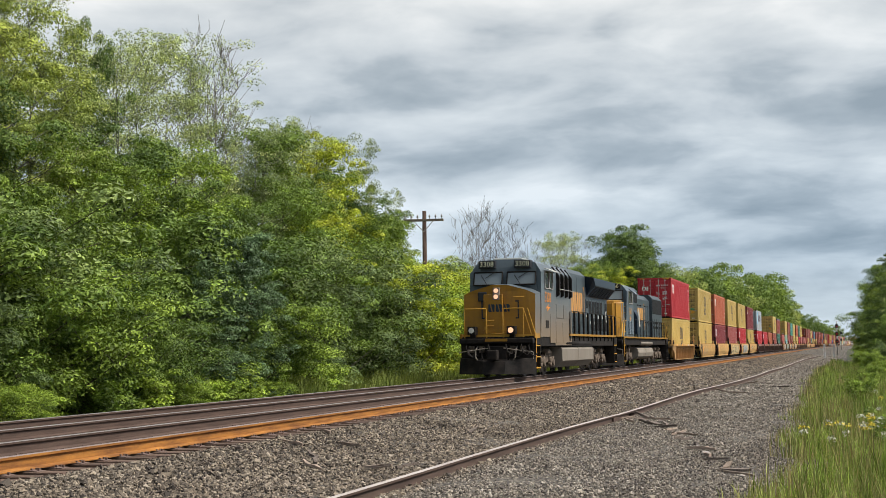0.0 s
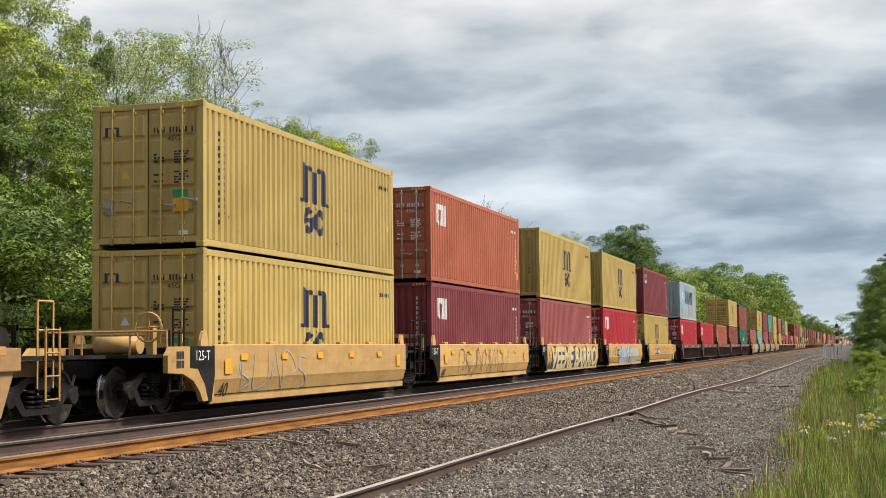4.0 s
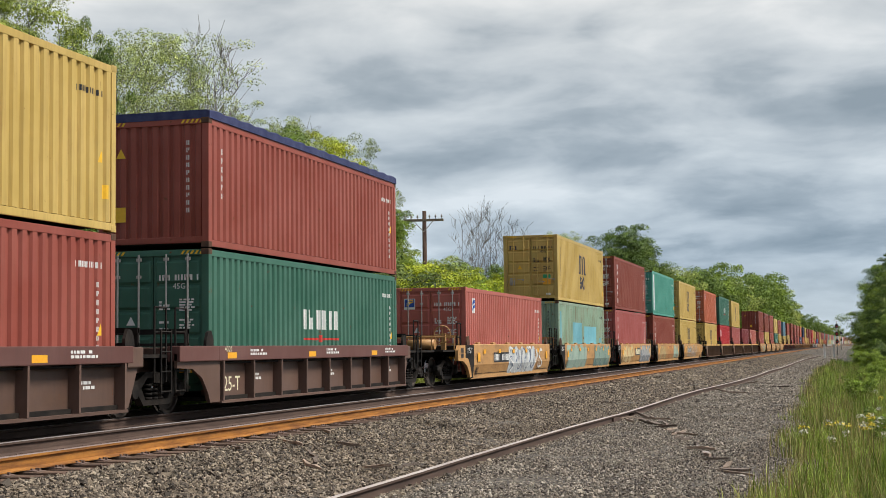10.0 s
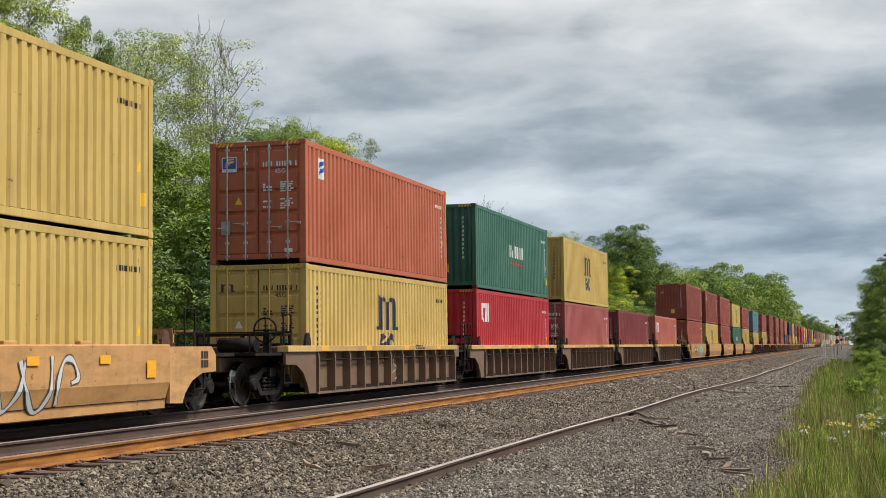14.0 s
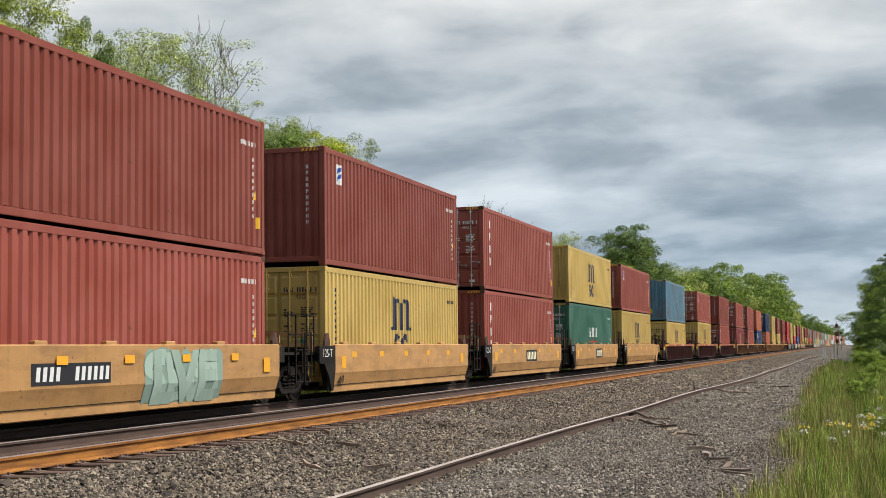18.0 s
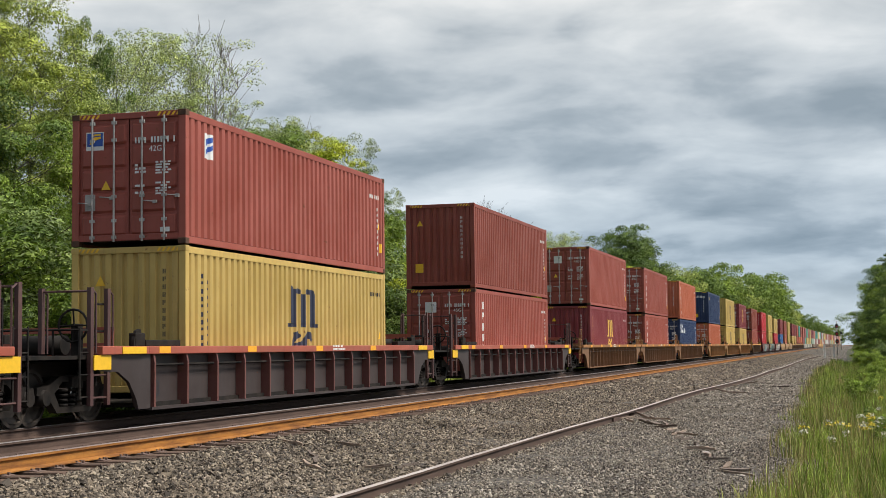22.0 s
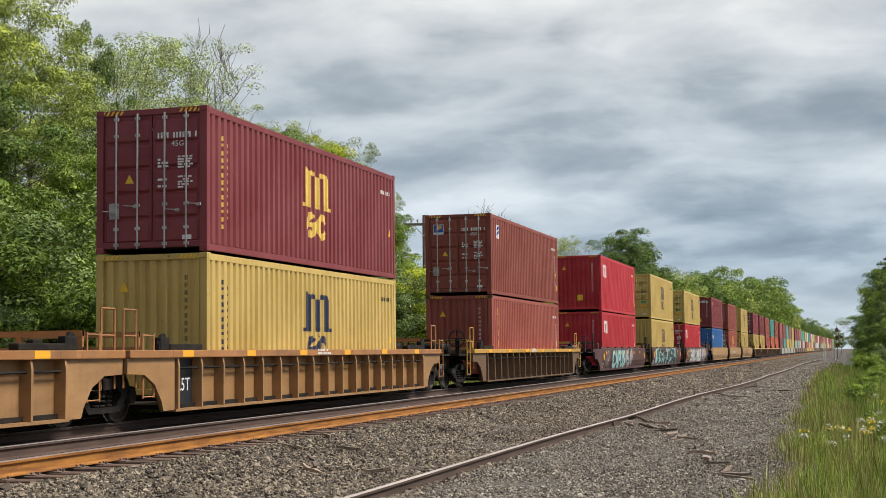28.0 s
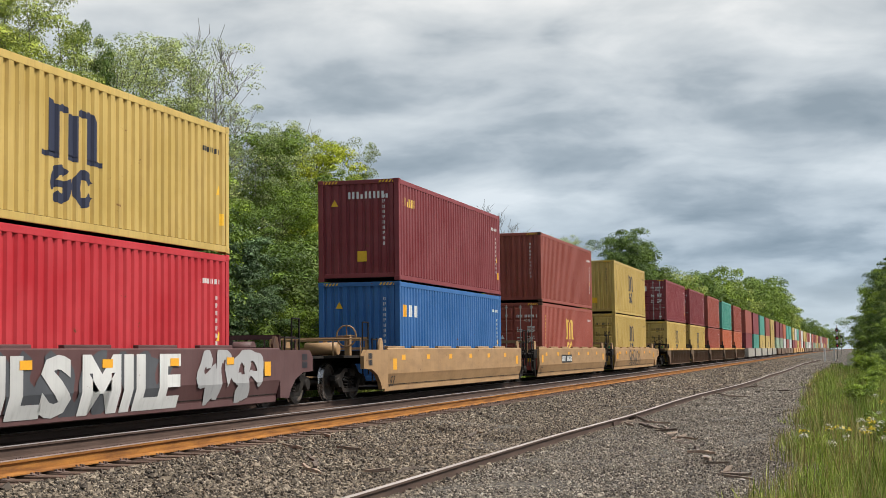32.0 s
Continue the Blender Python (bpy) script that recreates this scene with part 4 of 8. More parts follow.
def door_mesh(w, h):
    """A door leaf facing -y: one sheet with five pressed panels, and its edge."""
    bm = bmesh.new()
    k = 5
    line = [(0.0, 0.0)]
    for i in range(k):
        z0, z1 = 0.06 + (h - 0.10) * i / k, 0.02 + (h - 0.10) * (i + 1) / k
        line += [(z0, 0.0), (z0 + 0.05, -0.042), (z1 - 0.05, -0.042), (z1, 0.0)]
    line.append((h, 0.0))
    cols = [(0.01, 0.0), (0.05, 0.0), (0.09, 1.0), (w - 0.09, 1.0), (w - 0.05, 0.0), (w - 0.01, 0.0)]
    grid = [[bm.verts.new((x, y * k_, z)) for x, k_ in cols] for z, y in line]
    for a, b in zip(grid, grid[1:]):
        for i in range(len(cols) - 1):
            bm.faces.new((a[i], a[i + 1], b[i + 1], b[i]))
    return mesh_of("door", bm, M_dark)


def lock_mesh(h):
    bm = bmesh.new()
    rod(bm, (0, -0.062, -0.06), (0, -0.062, h + 0.04), 0.021, 6)
    for z in (0.03, 0.35, 0.82, h - 0.4, h - 0.06):
        box(bm, -0.05, 0.05, -0.075, -0.028, z - 0.03, z + 0.03)
    return mesh_of("locking_bar", bm, M_steel)


def handle_mesh():
    bm = bmesh.new()
    rod(bm, (0, -0.075, 0), (0.30, -0.07, -0.03), 0.011, 5)
    box(bm, 0.22, 0.30, -0.09, -0.03, -0.06, 0.0)
    return mesh_of("door_handle", bm, M_steel)


def bars(bm, x0, x1, z0, z1, rows, rng, fill=0.8):
    """Lines of unreadable small writing as bars, in the xz plane at y = 0."""
    hgt = (z1 - z0) / rows
    for r in range(rows):
        x = x0
        while x < x1:
            w = rng.uniform(0.05, 0.16)
            if rng.random() < fill and x + w <= x1:
                flat(bm, x, x + w, z0 + r * hgt + 0.25 * hgt, z0 + (r + 1) * hgt - 0.1 * hgt)
            x += w + 0.03


def cells(bm, x0, pattern, w, h):
    """One line of unreadable characters: upright bars in groups, spaces where the pattern has them."""
    x = x0
    for i, ch in enumerate(pattern):
        if ch != " ":
            flat(bm, x, x + w * (0.62 if i % 3 else 0.50), 0, h)
        x += w


def flat(bm, x0, x1, z0, z1):
    bm.faces.new([bm.verts.new((x, 0, z)) for x, z in ((x0, z0), (x1, z0), (x1, z1), (x0, z1))])


def poly(bm, pts):
    bm.faces.new([bm.verts.new((x, 0, z)) for x, z in pts])


def flat_mesh(name, draw, mat):
    """A thin painted mark in the local xz plane, facing -y."""
    bm = bmesh.new()
    draw(bm)
    bmesh.ops.recalc_face_normals(bm, faces=bm.faces[:])
    for f in bm.faces:
        if f.normal.y > 0:
            f.normal_flip()
    me = bpy.data.meshes.new(name)
    bm.to_mesh(me)
    bm.free()
    me.materials.append(mat)
    return me


def arches(bm):
    """A mark of three uprights under two arches on a foot line."""
    def up(z):
        return 0.10 + 0.86 * z
    for i in range(3):
        flat(bm, -0.74 + 0.59 * i, -0.42 + 0.59 * i, up(0.05), up(0.86))
    for i in range(2):
        x = -0.42 + 0.59 * i
        poly(bm, [(x, up(0.86)), (x + 0.27, up(0.86)), (x + 0.27, up(0.96)), (x + 0.15, up(1.04)), (x, up(0.97))])
    poly(bm, [(-0.74, up(0.86)), (-0.42, up(0.86)), (-0.42, up(0.97)), (-0.74, up(1.06))])
    poly(bm, [(0.44, up(0.86)), (0.76, up(0.86)), (0.66, up(0.99)), (0.44, up(1.0))])
    flat(bm, -0.94, -0.42, up(-0.03), up(0.07))
    flat(bm, -0.15, 0.17, up(-0.03), up(0.07))
    flat(bm, 0.44, 0.96, up(-0.03), up(0.07))


def blocks_under(bm):
    """Two heavy rounded blocks side by side, each with a slot."""
    for cx in (-0.36, 0.36):
        n = 16
        for a in range(n):
            if a in ((15, 0) if cx > 0 else (1, 9)):
                continue
            t0, t1 = 2 * math.pi * a / n, 2 * math.pi * (a + 1) / n
            poly(bm, [(cx + 0.33 * math.cos(t0), -0.34 + 0.32 * math.sin(t0)), (cx + 0.33 * math.cos(t1), -0.34 + 0.32 * math.sin(t1)),
                      (cx + 0.13 * math.cos(t1), -0.34 + 0.15 * math.sin(t1)), (cx + 0.13 * math.cos(t0), -0.34 + 0.15 * math.sin(t0))])
    flat(bm, -0.50, -0.22, -0.39, -0.28)


def slants(bm):
    """Three white slanting blocks."""
    poly(bm, [(0, 0.12), (0.14, 0), (0.30, 0), (0.24, 0.10), (0.14, 0.12), (0.14, 0.46), (0.44, 0.46), (0.44, 0.62), (0, 0.62)])
    poly(bm, [(0.34, 0.0), (0.52, 0.62), (0.68, 0.62), (0.68, 0.0), (0.56, 0.0), (0.56, 0.16), (0.50, 0.16), (0.46, 0.0)])
    flat(bm, 0.78, 0.94, 0, 0.62)


def column(n, w, h, gap):
    """A column of plain bars in the place of an owner's lettering."""
    def draw(bm):
        for i in range(n):
            z = -i * (h + gap)
            flat(bm, 0.08 * w, 0.36 * w, z + 0.12 * h, z + h)
            flat(bm, 0.62 * w, 0.90 * w, z + (0.45 if i % 3 == 1 else 0.12) * h, z + h)
    return draw


def line_of(n, w, h, gap):
    """A line of plain upright bars in the place of an owner's lettering."""
    def draw(bm):
        for i in range(n):
            x = i * (w + gap)
            flat(bm, x, x + 0.34 * w, 0, h)
            flat(bm, x + 0.60 * w, x + 0.94 * w, 0, h * (0.6 if i % 3 == 1 else 1.0))
    return draw


def star(bm):
    pts = []
    for i in range(14):
        a, r = math.pi / 2 + i * math.pi / 7, 0.52 if i % 2 == 0 else 0.16
        pts.append((r * math.cos(a) * 0.85, r * math.sin(a)))
    poly(bm, pts)


def triangle(bm):
    poly(bm, [(-0.11, 0), (0.11, 0), (0, 0.2)])


def blocky(w, h, gap, n=3):
    """Heavy slanted blocks side by side, each split by a slanting slit."""
    def draw(bm):
        for i in range(n):
            x = i * (w + gap)
            poly(bm, [(x, 0.10 * h), (x + 0.12 * w, 0), (x + 0.56 * w, 0), (x + 0.26 * w, h), (x + 0.04 * w, h)])
            poly(bm, [(x + 0.72 * w, 0), (x + w, 0), (x + 1.04 * w, 0.90 * h), (x + 0.9 * w, h), (x + 0.44 * w, h)])
    return draw


SIDE = CW / 2 + 0.004           # where painted marks lie on the side
M_side = Matrix(((0, -1, 0, 0), (1, 0, 0, 0), (0, 0, 1, 0), (0, 0, 0, 1)))      # turns a mark that faces -y to face +x


WRITING = ("serial_number", "serial_lines", "capacity_table", "stencil", "lettering", "plate_writing", "hazard_stripes", "owner_mark")
RIBS = 42                       # corrugations along a side panel
SHAPE = ((0.0, 0.0), (0.27, 0.0), (0.40, 1.0), (0.87, 1.0), (1.0, 0.0))


def panel_face(y):
    """Where the corrugated side panel's face lies at y along the box."""
    u = ((y - 0.15) / ((CL - 0.30) / RIBS)) % 1.0
    return CW / 2 - 0.058 + 0.048 * float(np.interp(u, *zip(*SHAPE)))


def draped(name, draw, mat, lift, y, z, size):
    """A painted mark that follows the ribs of the side panel."""
    me = flat_mesh(name, draw, mat)
    me.transform(Matrix.Translation((SIDE, y, z)) @ M_side @ Matrix.Scale(size, 4))
    bm = bmesh.new()
    bm.from_mesh(me)
    bmesh.ops.triangulate(bm, faces=bm.faces[:])
    ys = [v.co.y for v in bm.verts]
    step = (CL - 0.30) / RIBS
    for k in range(int((min(ys) - 0.15) / step) - 1, int((max(ys) - 0.15) / step) + 2):
        for f, _ in SHAPE[:-1]:
            cut = 0.15 + (k + f) * step
            if min(ys) < cut < max(ys):
                bmesh.ops.bisect_plane(bm, geom=bm.verts[:] + bm.edges[:] + bm.faces[:], plane_co=(0, cut, 0), plane_no=(0, 1, 0))
    for v in bm.verts:
        v.co.x = panel_face(v.co.y) + 0.003 + lift
    bm.to_mesh(me)
    bm.free()
    return me


def mark(name, key, draw, mat, parent, x, y, z, side=True, label="", turn=0, size=1.0):
    if side and not turn and abs(x - SIDE) < 0.008 and parent.name.startswith("container"):
        me = cached(("draped", key, round(y, 3), round(z, 3), size, x > SIDE), lambda: draped(name, draw, mat, max(0.0, x - SIDE), y, z, size))
        ob = part(name, me, mat, parent, label)
        return tagged(ob, kind="stuff") if name in WRITING else ob
    me = cached(("mark", key), lambda: flat_mesh(name, draw, mat))
    m = Matrix.Translation((x, y, z)) @ (M_side if side else Matrix()) @ pose(0, 0, 0, 0, turn, 0) @ Matrix.Scale(size, 4)
    ob = part(name, me, mat, parent, label, m)
    return tagged(ob, kind="stuff") if name in WRITING else ob


def container(colour, end, high, brand, detail, s, z, uid):
    """A 40-foot steel box. Its origin is under the middle of its leading end; y runs towards its trailing end."""
    H = HIGH if high else LOW
    state = "closed doors leading" if end == "d" else "blank end leading"
    c = thing("container", "%s corrugated steel container on well car, %s" % (WORDS[colour], state), "shipping container", "containers on the train", where=pose(TRACK_X, s, z))
    mat = BOX[colour]
    hw = CW / 2
    if not detail:
        def far():
            bm = bmesh.new()
            box(bm, -hw, hw, 0, CL, 0, H)
            return mesh_of("body", bm, M_dark)
        part("body", cached(("far", H), far), mat, c)
        part("top_rail", cached("far_rail", lambda: simple("top_rail", (hw - 0.02, hw + 0.01, 0, CL, -0.06, 0.06))), mat, c, "", pose(0, 0, H - 0.06))
        if colour == "Y":
            mark("emblem", "arches", arches, M_navy, c, SIDE + 0.01, CL * 0.5, 1.1, size=0.9)
        return c
    sm = cached(("side", H), lambda: corrugated(CL - 0.30, H - 0.30, 0.283, 0.048, "y"))
    part("side_panel", sm, mat, c, "", pose(hw - 0.058, 0.15, 0.16))
    part("side_panel", sm, mat, c, "", pose(-hw + 0.058, CL - 0.15, 0.16, 0, 0, 180))
    part("roof", cached("roof", lambda: corrugated(CL - 0.2, CW - 0.12, 0.4, 0.02, "y")), mat, c, "", pose(hw - 0.06, 0.1, H - 0.03, 0, -90, 0))
    part("underframe", cached("under", lambda: simple("underframe", (-hw + 0.05, hw - 0.05, 0.05, CL - 0.05, 0.08, 0.16))), M_dark, c)
    for name, x, zz in (("top_rail", 1, H - 0.15), ("top_rail", -1, H - 0.15), ("bottom_rail", 1, 0.02), ("bottom_rail", -1, 0.02)):
        part(name, cached(name, lambda: simple(name, (-0.03, 0.03, 0.1, CL - 0.1, 0, 0.13), bevel=0.01)), mat, c, "", pose(x * (hw - 0.035), 0, zz))
    for x in (1, -1):
        for y in (0.08, CL - 0.08):
            part("corner_post", cached(("post", H), lambda: simple("corner_post", (-0.075, 0.075, -0.075, 0.075, 0.1, H - 0.1), bevel=0.015)), mat, c, "", pose(x * (hw - 0.077), y, 0))
            for zz in (0, H - 0.118):
                part("corner_casting", cached("casting", casting_mesh), M_rustcast if colour in "TALSGB" else mat, c, "", pose(x * (hw - 0.078), y, zz, 0, 0, 0 if x > 0 else 180))
    header = cached("header", lambda: simple("header", (-hw + 0.15, hw - 0.15, 0.0, 0.10, 0, 0.12), bevel=0.01))
    ends = [(end, pose(0, 0, 0)), ("p" if end == "d" else "d", pose(0, CL, 0, 0, 0, 180))]
    for i, (kind, m) in enumerate(ends):
        part("end_sill", header, mat, c, "", m @ pose(0, 0.01, 0.095))
        part("end_header", header, mat, c, "", m @ pose(0, 0.01, H - 0.13))
        if kind == "p":
            pm = cached(("end", H), lambda: corrugated(CW - 0.30, H - 0.26, 0.235, 0.045, "x"))
            part("end_panel", pm, mat, c, "", m @ pose(-hw + 0.15, 0.075, 0.13))
            if i == 0:
                mark("serial_number", "serial", column(10, 0.075, 0.105, 0.045), M_white if colour not in "YSAL" else M_black, c, 0.72, 0.022, H - 0.55, side=False)
                mark("warning_triangle", "triangle", triangle, M_warn, c, -0.72 if uid % 2 else -0.6, 0.022, H - 0.75, side=False)
                if uid % 2:
                    mark("warning_label", "caution", lambda bm: flat(bm, -0.14, 0.14, 0, 0.3), M_warn, c, 0.1 if uid % 3 else -0.75, 0.022, 0.55, side=False)
        else:
            dw = (CW - 0.30) / 2
            dm = cached(("door", H), lambda: door_mesh(dw, H - 0.27))
            for d in range(2):
                door = part("door", dm, mat, c, "", m @ pose(-dw + d * dw, 0.05, 0.135))
                if i == 0:
                    for bx in (0.30, dw - 0.30):
                        part("locking_bar", cached(("lock", H), lambda: lock_mesh(H - 0.27)), M_steel if colour != "Y" else mat, door, "", pose(bx, 0, 0))
                    for bx in (0.30, dw - 0.30):
                        part("door_handle", cached("handle", handle_mesh), M_steel, door, "", pose(bx + (0.02 if d else -0.3), 0, 0.72 + 0.1 * (bx > 0.5)))
            if i == 0:
                ink = M_black if colour in "YSA" else M_white
                mark("serial_number", "door_text", lambda bm: cells(bm, 0.14, "xxxx xxxxxx x", 0.068, 0.115), ink, c, 0.0, 0.006, H - 0.62, side=False)
                words("size_code", "45G1" if high else "42G1", 0.16, ink, c, pose(0.62, 0.003, H - 0.74, 90, 0, 0))
                mark("capacity_table", "door_table", lambda bm: [bars(bm, 0.14, 0.42, 0.0, 0.20, 3, random.Random(4), 0.75), bars(bm, 0.14, 0.42, 0.40, 0.60, 3, random.Random(7), 0.75), bars(bm, 0.58, 0.92, -0.02, 0.24, 5, random.Random(5), 0.9), bars(bm, 0.58, 0.92, 0.38, 0.64, 5, random.Random(6), 0.9)], ink, c, 0.0, 0.006, H - 1.62, side=False)
                mark("door_label", "door_plate", lambda bm: flat(bm, -0.11, 0.11, -0.16, 0.16), M_steel, c, -0.82, 0.006, 0.85, side=False)
                if colour == "Y":
                    mark("emblem", "arches", arches, M_navy, c, -0.78, 0.005, H - 0.66, side=False, size=0.21)
                    mark("warning_label", "greenlabel", lambda bm: flat(bm, -0.17, 0.17, 0, 0.16), plain("green_label", (0.03, 0.30, 0.12)), c, 0.72, 0.006, 0.98, side=False)
                    mark("warning_label", "orangelabel", lambda bm: flat(bm, -0.17, 0.17, 0, 0.26), M_orange, c, 0.72, 0.006, 0.70, side=False)
                elif uid % 2 == 0:
                    mark("warning_label", "caution", lambda bm: flat(bm, -0.14, 0.14, 0, 0.3), M_warn, c, 0.72, 0.006, 0.45, side=False)
                if brand == "blue":
                    mark("owner_emblem", "flag", lambda bm: flat(bm, -0.19, 0.19, 0, 0.36), M_white, c, -0.72, 0.006, H - 0.72, side=False)
                    mark("owner_emblem", "flag_blue", lambda bm: poly(bm, [(-0.17, 0.08), (0.17, 0.08), (0.17, 0.34), (-0.17, 0.34)]), plain("emblem_blue", (0.02, 0.08, 0.36)), c, -0.72, 0.003, H - 0.72, side=False)
                    mark("owner_emblem", "flag_swoosh", lambda bm: [poly(bm, [(-0.12, 0.12), (-0.04, 0.12), (0.02, 0.20), (0.13, 0.23), (0.13, 0.27), (-0.02, 0.26)]), poly(bm, [(-0.05, 0.28), (0.13, 0.29), (0.13, 0.325), (-0.02, 0.32)])], M_warn, c, -0.72, 0.000, H - 0.72, side=False)
                elif brand == "slants":
                    mark("owner_emblem", "slants", slants, M_white, c, -0.90, 0.005, H - 0.92, side=False, size=0.48)
                mark("warning_triangle", "triangle", triangle, M_warn if uid % 2 else M_white, c, -0.48, 0.005, H - 1.50, side=False, size=0.9)
                mark("door_label", "door_foot", lambda bm: flat(bm, -0.10, 0.10, 0, 0.09), M_white, c, 0.78, 0.005, 0.24 if uid % 2 else 0.62, side=False)
                if brand in ("column", "column4", "none"):
                    mark("owner_emblem", "door_shield", lambda bm: flat(bm, -0.20, 0.20, 0, 0.36), M_white, c, -0.36, 0.005, H - 0.80, side=False)
    # hazard stripes on the leading top corners
    for x in (-0.86, 0.86):
        mark("hazard_stripes", "hazard", lambda bm: [poly(bm, [(-0.25 + 0.1 * k, 0), (-0.20 + 0.1 * k, 0), (-0.15 + 0.1 * k, 0.075), (-0.20 + 0.1 * k, 0.075)]) for k in range(5)], M_warn, c, x, 0.002, H - 0.105, side=False)
    # marks on the side towards the camera
    mark("serial_number", "side_serial", lambda bm: cells(bm, 0, "xxxx xxxxxx x", 0.062, 0.10), M_white if colour not in "YSA" else M_black, c, SIDE, CL - 1.25, H - 0.62)
    mark("serial_lines", "side_column", column(9, 0.06, 0.10, 0.05), M_white if colour not in "YSA" else M_black, c, SIDE, CL - 0.62, H - 0.95) if brand not in ("arches", "goldarches") else None
    mark("warning_label", "small_warn", lambda bm: flat(bm, -0.10, 0.10, 0, 0.24), M_warn, c, SIDE, CL - 0.35, 0.55) if uid % 3 else None
    mark("warning_triangle", "triangle", triangle, M_warn, c, SIDE, CL - 0.5, 1.15)
    if brand in ("arches", "goldarches"):
        ink = M_navy if brand == "arches" else M_gold
        mark("emblem", brand, arches, ink, c, SIDE, CL * 0.5, 1.32 if high else 1.05)
        if high or z > 1:
            tagged(mark("emblem_foot", brand + "2", blocks_under, ink, c, SIDE, CL * 0.5, 1.32 if high else 1.05), kind="stuff")
        mark("lettering", brand + "3", column(13, 0.11, 0.105, 0.045), ink, c, SIDE, 0.72, H - 0.62)
        mark("lettering", brand + "4", column(11, 0.07, 0.085, 0.065), ink, c, SIDE, 1.02, H - 0.72)
    elif brand == "slants":
        mark("emblem", "slants", slants, M_white, c, SIDE, 0.75, H - 1.12, size=1.05)
    elif brand == "column":
        mark("lettering", "column", column(6, 0.30, 0.29, 0.08), M_white, c, SIDE, 0.9, H - 0.72)
    elif brand == "column4":
        mark("lettering", "column4", column(4, 0.28, 0.32, 0.12), M_white, c, SIDE, 0.85, H - 0.75)
    elif brand == "column_gold":
        mark("lettering", "column_gold", column(4, 0.25, 0.30, 0.08), M_gold, c, SIDE, 0.85, H - 0.75)
    elif brand == "panel":
        mark("lettering_panel", "wpanel", lambda bm: flat(bm, 0, 0.62, 0, 2.35), M_white, c, SIDE, 0.55, 0.30)
        mark("lettering", "wpanel2", column(7, 0.30, 0.21, 0.07), plain("violet_lettering", (0.03, 0.04, 0.22)), c, SIDE + 0.004, 0.71, H - 0.90)
    elif brand == "serif":
        mark("lettering", "serif", line_of(7, 0.26, 0.46, 0.08), M_white, c, SIDE, 5.1, 1.35)
        mark("underline", "serif2", lambda bm: [flat(bm, 0, 1.0, 0, 0.05), flat(bm, 1.08, 1.22, -0.05, 0.12), flat(bm, 1.30, 2.4, 0, 0.05)], M_redline, c, SIDE, 5.1, 1.10)
    elif brand == "star":
        mark("emblem_panel", "star_panel", lambda bm: flat(bm, -0.72, 0.72, -0.85, 0.85), M_blue, c, SIDE, 2.2, 1.75)
        mark("emblem", "star", star, M_white, c, SIDE + 0.004, 2.2, 1.75, size=1.35)
        mark("lettering", "star_text", blocky(0.72, 1.02, 0.18, 6), M_navy, c, SIDE, 3.9, 1.25)
    elif brand == "blue":
        mark("owner_emblem", "flag_side", lambda bm: flat(bm, 0, 0.42, 0, 0.50), M_white, c, SIDE, 0.85, H - 0.85)
        mark("owner_emblem", "flag_side2", lambda bm: [poly(bm, [(0.05, 0.08), (0.37, 0.2), (0.37, 0.3), (0.05, 0.18)]), poly(bm, [(0.05, 0.25), (0.37, 0.36), (0.37, 0.46), (0.05, 0.38)])], plain("emblem_blue", (0.02, 0.08, 0.36)), c, SIDE + 0.004, 0.85, H - 0.85)
    elif brand == "crest":
        mark("owner_emblem", "crest", lambda bm: flat(bm, 0, 1.05, 0, 0.72), M_black, c, SIDE, 0.55, H - 1.05)
        mark("owner_emblem", "crest2", lambda bm: [flat(bm, 0.42, 1.0, 0.40 + 0.07 * k, 0.44 + 0.07 * k) for k in range(4)], M_warn, c, SIDE + 0.004, 0.55, H - 1.05)
        mark("lettering", "crest3", lambda bm: [flat(bm, 0.05, 0.20, 0.08, 0.62), *(flat(bm, 0.24 + 0.15 * k, 0.35 + 0.15 * k, 0.08, 0.30) for k in range(5))], M_white, c, SIDE + 0.004, 0.55, H - 1.05)
    elif brand == "patched":
        pale = paint("overpaint_pale_blue", (0.20, 0.50, 0.58), wear=0.5)
        for k, (a, b, z0, z1) in enumerate(((3.4, 5.7, 0.5, 2.0), (6.3, 9.7, 0.5, 1.85), (0.35, 0.72, 0.9, 2.45), (10.7, 11.3, 0.6, 1.3))):
            mark("paint_patch", "patch%d" % k, lambda bm: flat(bm, 0, b - a, 0, z1 - z0), pale, c, SIDE - 0.001, a, z0, label="overpainted pale blue patch")
    elif brand == "wide":
        mark("lettering", "wide", line_of(5, 0.20, 0.24, 0.05), M_gold, c, SIDE, 0.45, H - 0.75)
        mark("lettering", "wide2", line_of(5, 0.20, 0.20, 0.05), M_white, c, -0.3, 0.010, H - 0.55, side=False)
    elif brand == "tag":
        mark("emblem", "tag", line_of(3, 0.30, 0.34, 0.06), M_white, c, SIDE, 0.7, H - 1.0)
        mark("emblem", "tag2", lambda bm: flat(bm, 0, 0.36, 0, 0.34), M_orange, c, SIDE, 0.3, H - 1.0)
    elif brand == "swirl":
        mark("emblem", "swirl", blocks_under, M_white, c, SIDE, 1.1, H - 0.35, size=1.1)
        mark("lettering", "swirl2", line_of(6, 0.24, 0.36, 0.07), M_white, c, SIDE, 1.8, H - 1.05)
